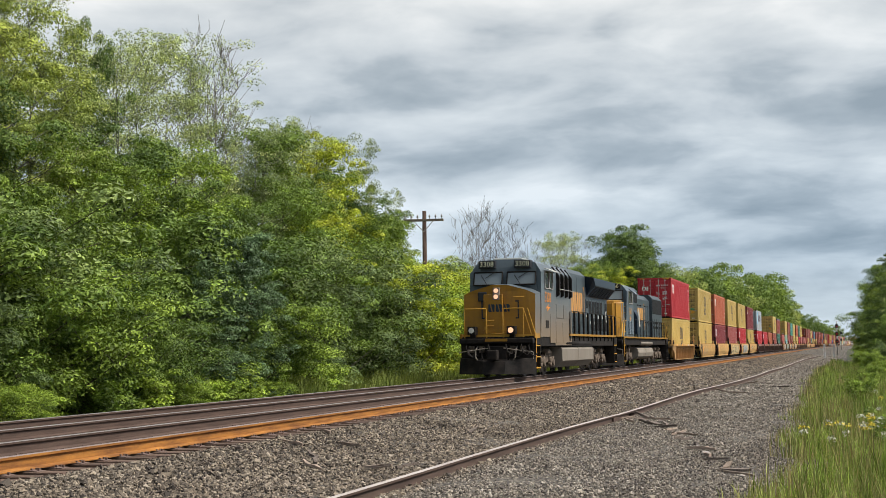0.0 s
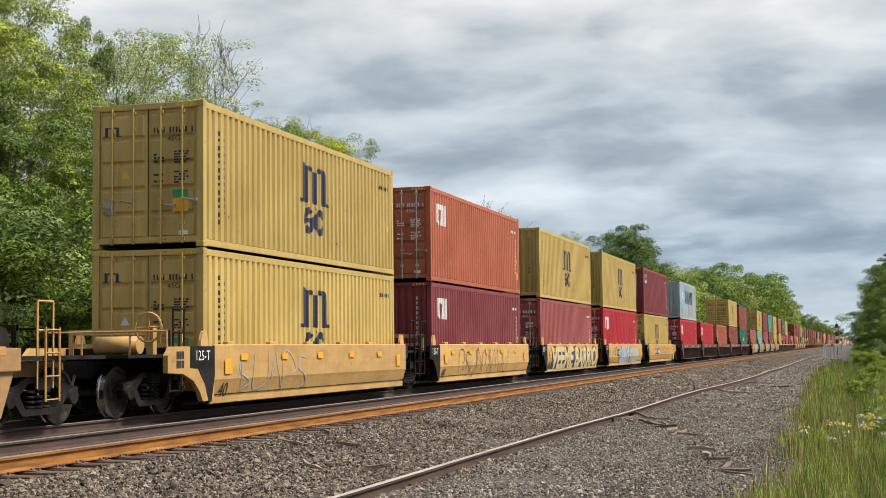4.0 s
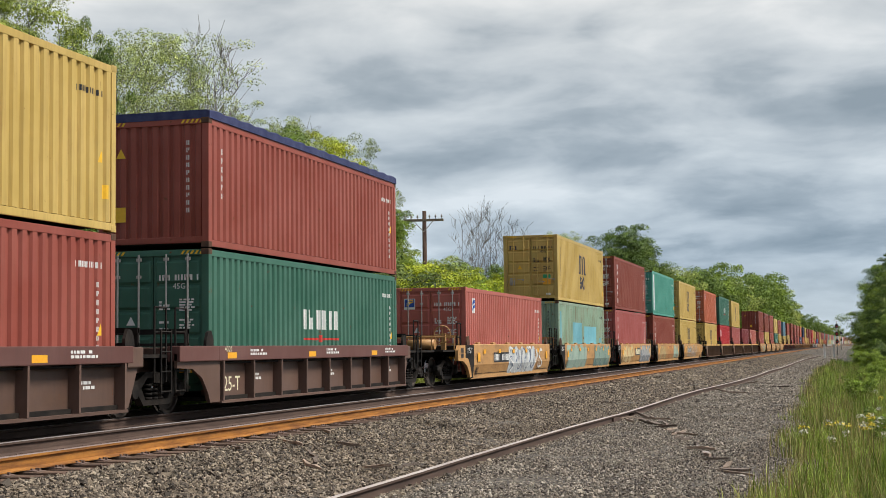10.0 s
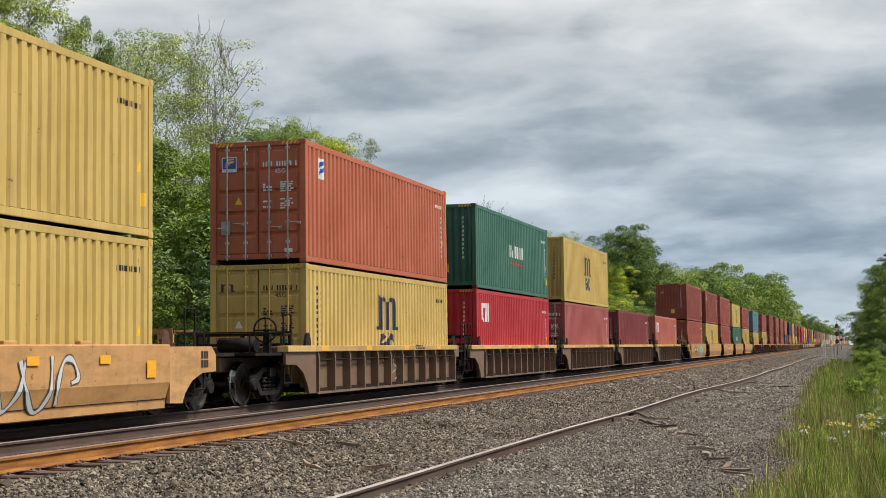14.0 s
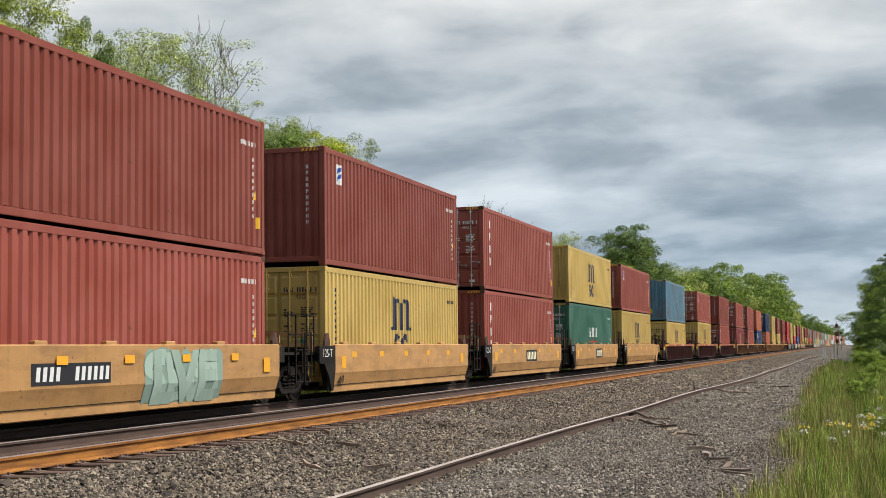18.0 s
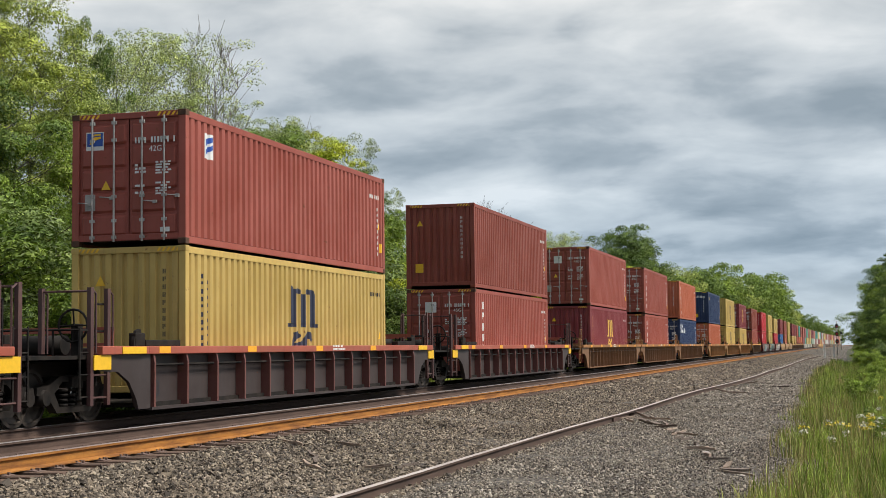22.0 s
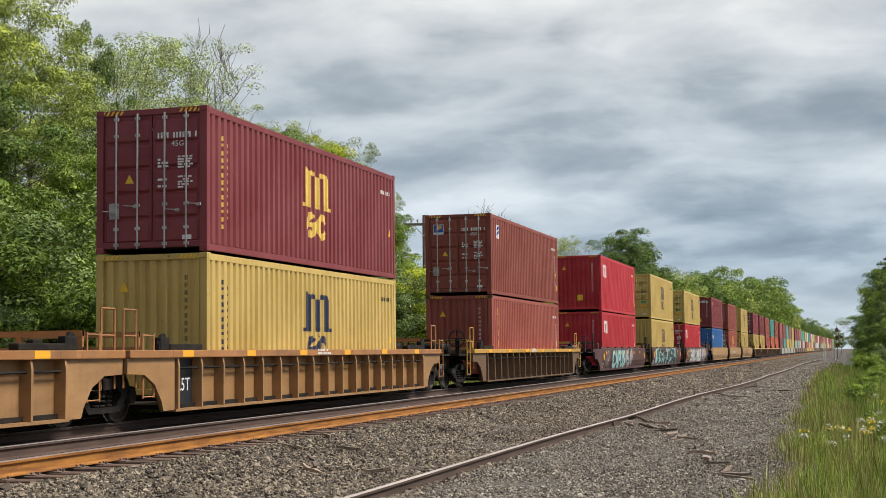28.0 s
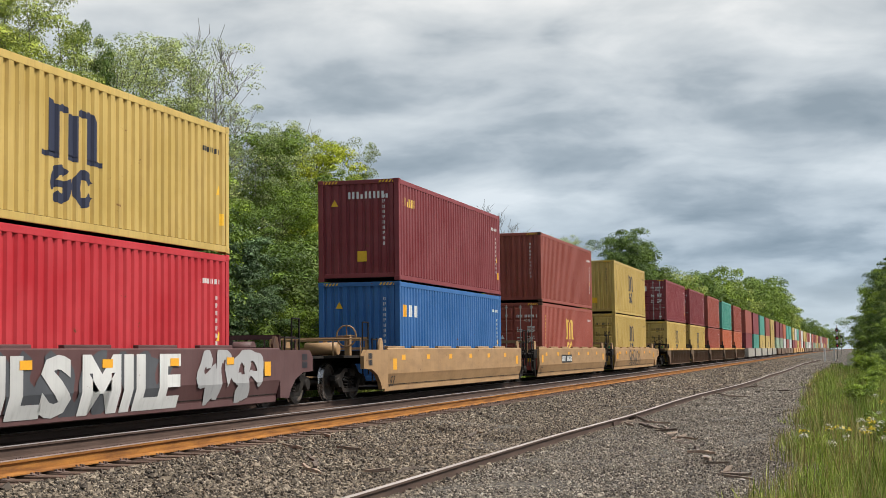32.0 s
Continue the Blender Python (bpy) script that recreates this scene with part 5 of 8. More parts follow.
    if brand == "tarp":
        bm = bmesh.new()
        n = 48
        rings = []
        for i in range(n + 1):
            y, top = CL * i / n, H + 0.15 + 0.02 * ((i * 7) % 3)
            rings.append([bm.verts.new(v) for v in ((-hw - 0.02, y, H - 0.02), (-hw - 0.02, y, top - 0.03), (-hw + 0.05, y, top),
                                                    (hw - 0.05, y, top), (hw + 0.02, y, top - 0.03), (hw + 0.02, y, H - 0.02))])
        for ra, rb in zip(rings, rings[1:]):
            for k in range(6):
                bm.faces.new((ra[k], rb[k], rb[(k + 1) % 6], ra[(k + 1) % 6]))
        bm.faces.new(rings[0])
        bm.faces.new(rings[-1][::-1])
        bmesh.ops.recalc_face_normals(bm, faces=bm.faces[:])
        part("tarpaulin", bm, surface("blue_tarpaulin", (0.03, 0.035, 0.10), (0.06, 0.07, 0.15), 0.6, 3, 20, 0.5), c, "dark blue tarpaulin roof")
        mark("lettering", "column6", column(6, 0.11, 0.13, 0.05), M_white, c, SIDE, 0.6, H - 0.7)
    return c


def casting_mesh():
    bm = bmesh.new()
    bevelled(bm, -0.089, 0.081, -0.085, 0.085, 0, 0.118, 0.012)
    box(bm, 0.075, 0.083, -0.03, 0.03, 0.03, 0.09)
    return mesh_of("corner_casting", bm, M_dark)


# ---- railway running gear ----
WHEELS = []
WHEEL_R = 0.46


def wheelset_mesh():
    bm = bmesh.new()
    for s in (-1, 1):
        n = 20
        prof = [(0.66, 0.02), (0.66, 0.10), (0.675, 0.13), (0.70, 0.15), (0.695, 0.40), (0.685, WHEEL_R + 0.028), (0.715, WHEEL_R + 0.025), (0.73, WHEEL_R), (0.815, WHEEL_R - 0.005), (0.82, 0.40), (0.775, 0.38), (0.755, 0.16), (0.80, 0.12), (0.80, 0.02)]
        rings = []
        for x, r in prof:
            rings.append([bm.verts.new((s * x, r * math.cos(2 * math.pi * i / n), r * math.sin(2 * math.pi * i / n))) for i in range(n)])
        for j, (a, b) in enumerate(zip(rings, rings[1:])):
            for i in range(n):
                f = bm.faces.new((a[i], a[(i + 1) % n], b[(i + 1) % n], b[i]))
                f.material_index = 1 if 5 <= j <= 7 else 0
    rod(bm, (-0.98, 0, 0), (0.98, 0, 0), 0.075, 8)
    for s in (-1, 1):
        for i in range(3):
            a = 2 * math.pi * i / 3
            box(bm, s * 0.98 - 0.02, s * 0.98 + 0.02, 0.045 * math.cos(a) - 0.012, 0.045 * math.cos(a) + 0.012, 0.045 * math.sin(a) - 0.012, 0.045 * math.sin(a) + 0.012)
    return mesh_of("wheelset", bm, [M_wheel, M_tread])


def truck_frame_mesh():
    """Cast three-piece freight truck: side frames, bolster, springs, bearing adapters."""
    bm = bmesh.new()
    for s in (-1, 1):
        x = s * 0.98
        outline = [(-1.12, 0.50), (-1.10, 0.62), (-0.75, 0.66), (-0.42, 0.80), (0.42, 0.80), (0.75, 0.66), (1.10, 0.62), (1.12, 0.50), (0.80, 0.48), (0.52, 0.20), (-0.52, 0.20), (-0.80, 0.48)]
        inner = [(-0.60, 0.52), (-0.36, 0.70), (0.36, 0.70), (0.60, 0.52), (0.44, 0.30), (-0.44, 0.30)]
        b = bmesh.new()
        for x0 in (x - 0.07, x + 0.07):
            o = [b.verts.new((x0, *p)) for p in outline]
            q = [b.verts.new((x0, *p)) for p in inner]
            pairs = [(0, 0), (1, 0), (2, 0), (3, 1), (4, 2), (5, 3), (6, 3), (7, 3), (8, 3), (9, 4), (10, 5), (11, 0)]
            for (i, a), (j, c) in zip(pairs, pairs[1:] + pairs[:1]):
                f = [o[i], o[j], q[c]] if a == c else [o[i], o[j], q[c], q[a]]
                b.faces.new(f)
        vs = list(b.verts)
        h = len(vs) // 2
        for k0, n in ((0, 12), (12, 6)):
            for i in range(n):
                b.faces.new((vs[k0 + i], vs[k0 + (i + 1) % n], vs[h + k0 + (i + 1) % n], vs[h + k0 + i]))
        merge(bm, b)
        for i in range(4):                      # spring nest
            for y in (-0.22, 0.0, 0.22):
                rod(bm, (x, y, 0.30 + i * 0.08), (x, y, 0.345 + i * 0.08), 0.085, 7)
        for y in (-0.915, 0.915):               # bearing boxes
            rod(bm, (x - s * 0.1, y, 0.46), (x + s * 0.13, y, 0.46), 0.13, 10)
    box(bm, -1.12, 1.12, -0.17, 0.17, 0.60, 0.78)
    rod(bm, (0, 0, 0.78), (0, 0, 0.90), 0.3, 12)
    for y in (-0.40, 0.40):
        box(bm, -0.85, 0.85, y - 0.05, y + 0.05, 0.33, 0.47)
    return mesh_of("truck", bm, M_dark)


def truck(parent, y, wheels=True):
    t = part("truck", cached("truck", truck_frame_mesh), M_dark, parent, "cast steel freight truck", pose(0, y, 0))
    for dy in (-0.915, 0.915):
        w = part("wheelset", cached("wheelset", wheelset_mesh), None, t, "steel wheels with bright treads")
        w.matrix_parent_inverse = Matrix.Translation((0, dy, WHEEL_R))
        WHEELS.append(w)
    return t


def ladder_mesh(h):
    bm = bmesh.new()
    for y in (-0.2, 0.2):
        rod(bm, (0, y, 0), (0, y, h), 0.02, 5)
    for i in range(int(h / 0.36) + 1):
        rod(bm, (0, -0.2, 0.03 + i * 0.36), (0, 0.2, 0.03 + i * 0.36), 0.014, 5)
    return mesh_of("ladder", bm, M_dark)


SPRAYS = {}


def spray_paint(key):
    tones = {"white": (0.66, 0.66, 0.64), "black": (0.02, 0.02, 0.024), "teal": (0.14, 0.36, 0.33), "sky": (0.28, 0.50, 0.68), "cream": (0.66, 0.52, 0.28), "red": (0.40, 0.05, 0.035), "grey": (0.42, 0.42, 0.42), "slate": (0.07, 0.075, 0.085), "aqua": (0.36, 0.62, 0.60), "mint": (0.36, 0.48, 0.40), "sage": (0.24, 0.34, 0.28), "teal2": (0.16, 0.27, 0.25), "tan": (0.40, 0.28, 0.15), "steel": (0.20, 0.23, 0.26), "mist": (0.50, 0.53, 0.54), "pale": (0.52, 0.52, 0.44), "dusk": (0.10, 0.13, 0.22)}
    if key not in SPRAYS:
        SPRAYS[key] = paint("spray_" + key, tones[key], wear=0.6, rough=0.7)
    return SPRAYS[key]


def graffiti(parent, y0, y1, seed, x, z0, z1, fill, line, back=None, fat=0.13):
    """Sprayed shapes of thick strokes with an outline: no words."""
    rng = random.Random(seed)
    layers = {"graffiti_outline": bmesh.new(), "graffiti_fill": bmesh.new()}

    depth = [0.0]

    def ribbon(bm, pts, w):
        """A curved band of paint through the points, each stretch lying a hair over the one before."""
        q = [Vector(p) for p in [pts[0]] + pts + [pts[-1]]]
        line_ = []
        for i in range(1, len(q) - 2):
            for u in [k / 5 for k in range(5)]:
                line_.append(0.5 * (2 * q[i] + (q[i + 1] - q[i - 1]) * u + (2 * q[i - 1] - 5 * q[i] + 4 * q[i + 1] - q[i + 2]) * u * u + (3 * q[i] - q[i - 1] - 3 * q[i + 1] + q[i + 2]) * u ** 3))
        line_.append(q[-1])
        last = None
        for i, p in enumerate(line_):
            d = (line_[min(i + 1, len(line_) - 1)] - line_[max(i - 1, 0)])
            d = d.normalized() if d.length > 1e-4 else Vector((1, 0))
            n = Vector((-d.y, d.x)) * w * (0.75 + 0.25 * math.sin(i * 0.9 + pts[0][0]))
            depth[0] += 0.000015
            pair = [bm.verts.new((p.x - n.x, depth[0], p.y - n.y)), bm.verts.new((p.x + n.x, depth[0], p.y + n.y))]
            if last:
                bm.faces.new((last[0], pair[0], pair[1], last[1]))
            last = pair
    y, hgt = y0, z1 - z0
    while y < y1 - 0.6:
        w = hgt * rng.uniform(0.7, 1.0)
        lean, zz = rng.uniform(-0.05, 0.2), z0 + rng.uniform(-0.04, 0.04)
        kind = rng.randrange(4)
        paths = [[(0.1, 0.0), (0.0, 0.5), (0.15, 1.0), (0.6, 0.95), (0.8, 0.6), (0.5, 0.45)], [(0.75, 0.95), (0.3, 1.0), (0.05, 0.65), (0.5, 0.45), (0.8, 0.2), (0.3, 0.0)],
                 [(0.0, 1.0), (0.1, 0.35), (0.4, 0.0), (0.75, 0.3), (0.85, 1.0)], [(0.05, 0.0), (0.2, 0.6), (0.4, 1.0), (0.6, 0.55), (0.85, 0.05)]][kind]
        g = [(y + (a + rng.uniform(-0.1, 0.1)) * w + lean * b, zz + (0.1 + 0.8 * (b + rng.uniform(-0.08, 0.08))) * hgt) for a, b in paths]
        if line:
            ribbon(layers["graffiti_outline"], g, fat + 0.03)
        ribbon(layers["graffiti_fill"], g, fat)
        if rng.random() < 0.5:
            h = [(y + rng.uniform(0, 0.9) * w, zz + rng.uniform(0.15, 0.9) * hgt) for _ in range(3)]
            ribbon(layers["graffiti_fill"], h, fat * 0.6)
        y += w * 0.9
    mats = {"graffiti_outline": line, "graffiti_fill": fill}
    if back:
        layers["graffiti_ground"] = bmesh.new()
        n = 22
        for i in range(n):
            ya, yb = y0 + (y1 - y0) * i / n, y0 + (y1 - y0) * (i + 1) / n
            poly(layers["graffiti_ground"], [(ya, z0 + 0.06 * math.sin(i * 2 + seed)), (yb, z0 + 0.06 * math.sin(i * 2 + 2 + seed)), (yb, z1 - 0.05 + 0.09 * math.sin(i * 1.3 + 1.3)), (ya, z1 - 0.05 + 0.09 * math.sin(i * 1.3))])
        mats["graffiti_ground"] = back
    for k, nm in enumerate(("graffiti_ground", "graffiti_outline", "graffiti_fill")):
        if nm not in layers or not mats.get(nm):
            continue
        b = layers[nm]
        bmesh.ops.bisect_plane(b, geom=b.verts[:] + b.edges[:] + b.faces[:], plane_co=(0, 0, 0.60), plane_no=(0, 0, 1))
        for v in b.verts:
            z = min(max(v.co.z, 0.17), 1.27)
            v.co = (x + 0.003 + 0.0025 * k + v.co.y - (0.30 * max(0, 0.60 - z) if x > 1.45 else 0) + 0.002, v.co.x, z)
        bmesh.ops.recalc_face_normals(b, faces=b.faces[:])
        for f in b.faces:
            if f.normal.x < 0:
                f.normal_flip()
        me = bpy.data.meshes.new(nm)
        b.to_mesh(me)
        b.free()
        me.materials.append(spray_paint(mats[nm]))
        tagged(part(nm, me, None, parent, "sprayed graffiti"), kind="stuff")


M_rustcast = surface("rusted_casting", (0.13, 0.065, 0.04), (0.07, 0.045, 0.035), 0.8, 6, 40, 0.3)
# style: name -> (long well?, smooth?, sill paint, wall paint, words)
STYLES = {
    "Ysmooth": (False, True, M_wellyel, M_wellyel, "yellow smooth-sided articulated well car"),
    "Wsmooth": (False, True, M_wellworn, M_wellworn, "worn orange-yellow articulated well car with graffiti"),
    "Ysmooth53": (True, True, paint("well_car_drab_yellow", (0.40, 0.245, 0.115), wear=0.9, dirt=0.5), paint("well_car_drab_side", (0.42, 0.25, 0.115), wear=0.9, dirt=0.5), "long yellow smooth-sided well car"),
    "Bsmooth53": (True, True, M_wellmar, M_wellmar, "long dark brown smooth-sided well car with graffiti"),
    "Gsmooth": (False, True, M_wellgrey, paint("well_car_pale_grey", (0.40, 0.37, 0.32), wear=0.7), "grey smooth-sided articulated well car"),
    "Brib": (False, False, M_wellbrown, M_welldim, "brown ribbed articulated well car"),
    "Erib": (False, False, paint("well_car_worn_yellow", (0.62, 0.39, 0.13), wear=1.0, dirt=0.4), paint("well_car_rusty_brown", (0.19, 0.115, 0.07), wear=0.9, dirt=0.6), "ribbed articulated well car with a worn yellow sill"),
    "Arib": (False, False, paint("well_car_straw", (0.55, 0.30, 0.095), wear=0.8, dirt=0.45), paint("well_car_straw_wall", (0.48, 0.27, 0.10), wear=0.8, dirt=0.55), "tan ribbed well car"),
    "Drib53": (True, False, M_sillred, M_wellgrey, "long charcoal ribbed well car with faded red sill"),
    "Nrib53": (True, False, M_welltan, paint("well_car_light_tan", (0.36, 0.19, 0.070), wear=0.7, dirt=0.5), "long light tan ribbed well car"),
    "Krib53": (True, False, paint("well_car_bright_sill", (0.60, 0.32, 0.055), wear=0.8, dirt=0.45), paint("well_car_olive_brown", (0.155, 0.088, 0.042), wear=0.9, dirt=0.6), "long brown ribbed well car with a yellow sill"),
    "Trib53": (True, False, M_welltan, paint("well_car_umber", (0.23, 0.115, 0.052), wear=0.8, dirt=0.6), "long tan ribbed well car"),
}
HALF = 1.50
M_ribdark = paint("well_car_ladder_red", (0.075, 0.030, 0.028), wear=0.5, dirt=0.4)
M_ribred = paint("well_car_rib_red", (0.15, 0.045, 0.036), wear=0.6, dirt=0.5)


def well_car(style, s, first, last, pitch_next, detail, uid):
    long_, smooth, sill, wall, text = STYLES[style]
    y0, y1 = (-2.0, CL + 2.0) if long_ else (-0.12, CL + 0.12)
    c = thing("well_car", text, "freight car", "well cars of the train", where=pose(TRACK_X, s, 0))
    L = y1 - y0
    if not detail:
        part("well_body", cached(("fw", style), lambda: simple("well_body", (-HALF, HALF, y0, y1, 0.18, 1.25))), wall, c)
        part("underframe", cached(("fu", long_), lambda: simple("underframe", (-1.1, 1.1, y0 - 1.9, y1 + 1.9, 0.35, 0.85))), M_dark, c)
        return c
    for sx in (1, -1):
        if smooth:
            def wall_mesh():
                bm = bmesh.new()
                prism(bm, [(HALF - 0.10, 0.16), (HALF - 0.10, 1.20), (HALF - 0.02, 1.30), (HALF, 1.28), (HALF, 0.62), (HALF - 0.02, 0.56), (HALF - 0.14, 0.14)], y0, y1)
                return mesh_of("side_wall", bm, M_dark)
            wallp = part("side_wall", cached(("sw", long_), wall_mesh), wall, c, "", pose(0, 0, 0) if sx > 0 else pose(0, y0 + y1, 0, 0, 0, 180))
            if sx > 0:
                part("weld_seam", cached(("seam", long_), lambda: simple("weld_seam", (HALF - 0.12, HALF - 0.082, y0 + 0.02, y1 - 0.02, 0.318, 0.332))), M_dark, wallp)
                for yy in (y0 + 0.62, y1 - 0.75):
                    mark("reflector", "refl_square", lambda bm: flat(bm, -0.17, 0.17, 0, 0.30), M_orange, wallp, HALF + 0.027 if uid + 1 in TAGS or uid == 3 else HALF + 0.003, yy, 0.72)
                for k in range(5 if not long_ else 6):
                    yy = y0 + 0.9 + k * (L - 1.6) / (5 if not long_ else 6)
                    part("guide_tab", cached(("tab", long_), lambda: simple("guide_tab", (-0.09, 0.02, -0.18 if not long_ else -0.75, 0.18 if not long_ else 0.75, 0, 0.09), bevel=0.02)), wall, wallp, "", pose(HALF - 0.06, yy, 1.27))
                    mark("reflector", "refl_b", lambda bm: flat(bm, -0.17, 0.17, 0, 0.14), M_orange, wallp, HALF + (0.027 if uid + 1 in TAGS or uid == 3 else 0.003), yy + 0.5, 0.98)
        else:
            part("side_sill", cached(("ss", long_, style == "Brib"), lambda: simple("side_sill", (HALF - 0.27, HALF, y0, y1, 0.98 if style == "Brib" else 1.13, 1.27), bevel=0.015)), sill, c, "", pose(0, 0, 0) if sx > 0 else pose(0, y0 + y1, 0, 0, 0, 180))
            wallp = part("side_wall", cached(("rw", long_), lambda: simple("side_wall", (HALF - 0.26, HALF - 0.215, y0 + 0.15, y1 - 0.15, 0.17, 1.14), (HALF - 0.26, HALF - 0.02, y0 + 0.15, y1 - 0.15, 0.15, 0.20))), wall, c, "", pose(0, 0, 0) if sx > 0 else pose(0, y0 + y1, 0, 0, 0, 180))
            if sx > 0:
                n = (12 if style == "Drib53" else 16) if long_ else (8 if style == "Brib" else 11)
                for k in range(n + 1):
                    part("rib", cached("rib", rib_mesh), M_ribred if style == "Drib53" else wall, wallp, "", pose(HALF, y0 + 0.25 + k * (L - 0.5) / n, 0))
                part("train_line", cached(("tl", long_), lambda: pipe_mesh(y0 + 0.3, y1 - 0.3)), M_dark, wallp, "pipe along the wall")
                for k in range(0, n, 3):
                    mark("reflector", "refl_s", lambda bm: flat(bm, -0.22, 0.22, 0, 0.12), M_orange, c, HALF + 0.003, y0 + 0.6 + k * (L - 0.6) / n, 1.02 if style == "Brib" else 1.145)
                    if style == "Brib" or k == 6:
                        mark("stencil", "sill_text", lambda bm: bars(bm, 0, 0.9, 0, 0.15, 2, random.Random(12), 0.85), M_white if style != "Erib" else M_black, c, HALF + 0.004, y0 + 1.5 + k * (L - 0.6) / n, 1.06 if style == "Brib" else 1.14)
                    if style == "Brib":
                        mark("stencil", "stencil", lambda bm: bars(bm, 0, 0.6, 0, 0.16, 2, random.Random(9), 0.8), M_white, wallp, HALF - 0.211, y0 + 0.45 + (k + 1) * (L - 0.5) / n, 0.55)
    part("well_floor", cached(("fl", long_), lambda: simple("well_floor", (-HALF + 0.15, HALF - 0.15, y0, y1, 0.20, 0.28))), M_dark, c)
    ends = [(-1, y0, True), (1, y1, True)]
    reach = (1.55 if not long_ else 1.45)
    for sgn, ye, _ in ends:
        is_free = (sgn < 0 and first) or (sgn > 0 and last)
        out = reach + (1.6 if is_free else 0.0)
        m = pose(0, ye, 0) if sgn < 0 else pose(0, ye, 0, 0, 0, 180)

        def end_mesh():
            bm = bmesh.new()
            bevelled(bm, -1.40, 1.40, -0.55, 0.02, 0.90, 1.25, 0.02)           # bulkhead beam
            box(bm, -0.55, 0.55, -out, 0.0, 0.72, 1.02)
            for x in (-1, 1):                                                    # sloping gussets down to the truck
                prism(bm, [(-0.50, 1.0), (0.02, 1.0), (0.02, 0.18), (-0.12, 0.22)], x * 1.30 - 0.04, x * 1.30 + 0.04, "x")
            return mesh_of("end_frame", bm, M_dark)
        part("end_frame", cached(("ef", out), end_mesh), M_dark if smooth else wall, c, "", m)
        part("end_platform", cached(("ep", out), lambda: simple("end_platform", (-1.35, 1.35, -out, -0.5, 1.06, 1.12))), M_dark, c, "", m)
        part("end_railing", cached("er", lambda: simple("end_railing", (-1.2, 1.2, -0.78, -0.70, 1.50, 1.60), (-1.2, 1.2, -0.78, -0.72, 1.27, 1.33), (-1.2, -1.12, -0.77, -0.71, 1.1, 1.6), (1.12, 1.2, -0.77, -0.71, 1.1, 1.6), (-0.05, 0.05, -0.77, -0.71, 1.1, 1.6))), sill if smooth or long_ else M_dark, c, "", m)
        nearx = 1.38 if sgn < 0 else -1.38
        if not smooth and (long_ or sgn < 0):
            far = 1.62 if long_ else 1.7
            for x in (-1, 1):
                part("end_wall", cached(("rew", far, x), lambda: ribbed_end_mesh(far, x)), wall, c, "wall end arched over the truck", m)
                part("end_sill", cached(("res", far, x, style == "Brib"), lambda: simple("end_sill", (x * HALF - 0.13 * x - 0.13, x * HALF - 0.13 * x + 0.13, -far, 0.0, 0.98 if style == "Brib" else 1.13, 1.27), bevel=0.015)), sill, c, "", m)
        if style in ("Trib53", "Drib53", "Nrib53", "Krib53"):
            for x in (-1.30, 1.30):
                part("load_guide", cached("lguide", lambda: simple("load_guide", (-0.09, 0.09, 0.10, 1.45, 1.27, 1.38), (-0.07, 0.07, -0.25, 0.10, 1.27, 1.50), bevel=0.02)), M_dark, c, "", m @ pose(x, 0, 0))
        part("ladder", cached("ladder", lambda: ladder_mesh(1.15)), sill if style in ("Trib53", "Nrib53", "Krib53", "Arib") else M_dark, c, "", m @ pose(nearx, -1.95 if long_ and not smooth and is_free else -1.45 if not long_ else -0.75, 0.42))

        def rail_post():
            bm = bmesh.new()
            for yy in (-0.2, 0.25):
                rod(bm, (0, yy, -0.5), (0, yy, 0.85), 0.02, 5)
            rod(bm, (0, -0.2, 0.85), (0, 0.25, 0.85), 0.02, 5)
            rod(bm, (0, -0.2, 0.4), (0, 0.25, 0.4), 0.018, 5)
            return mesh_of("grab_rail", bm, M_dark)
        part("grab_rail", cached("grab", rail_post), sill if style in ("Trib53", "Nrib53", "Krib53", "Arib") else M_dark, c, "", m @ pose(nearx * 0.96, -1.35 if long_ or not smooth else -1.2, 1.12))

        if style == "Drib53":
            near = -sgn

            def tall_rail():
                bm = bmesh.new()
                for x, yy in ((0.0, -0.25), (0.0, 0.30), (-0.9 * near, -0.25)):
                    box(bm, x - 0.035, x + 0.035, yy - 0.05, yy + 0.05, -0.85 if x == 0 else 0.0, 1.08)
                    rod(bm, (x, yy + 0.05, 1.05), (x, yy + 0.18, 0.98), 0.018, 5)
                    rod(bm, (x, yy + 0.18, 0.98), (x, yy + 0.18, 0.0), 0.018, 5)
                rod(bm, (0, -0.25, 1.02), (-0.9 * near, -0.25, 1.02), 0.02, 5)
                for zz in (-0.72, -0.35):
                    rod(bm, (0, -0.25, zz), (0, 0.30, zz), 0.02, 5)
                return mesh_of("corner_ladder", bm, M_dark)
            part("corner_ladder", cached(("tall_rail", near), tall_rail), M_ribdark, c, "dark red corner ladder with grab irons", m @ pose(1.40 * near, -1.60, 1.15))
            part("reflector_plate", cached("rplate", lambda: simple("reflector_plate", (-0.015, 0.015, -0.28, 0.28, 0, 0.24), bevel=0.006)), M_warn, c, "yellow reflective plate", m @ pose(1.45 * near, -1.55, 0.88))
            part("reflector_plate", cached("rplate2", lambda: simple("reflector_plate", (-0.01, 0.01, -0.42, 0.42, 0, 0.12), bevel=0.004)), M_warn, c, "yellow reflective plate", m @ pose((HALF + 0.008) * near, -0.55, 1.14))

        def corner_guide():
            bm = bmesh.new()
            prism(bm, [(0, 0), (0.34, 0), (0.34, 0.16), (0.24, 0.33), (0.10, 0.30), (0.02, 0.14)], -0.03, 0.03, "x")
            return mesh_of("corner_guide", bm, M_dark)
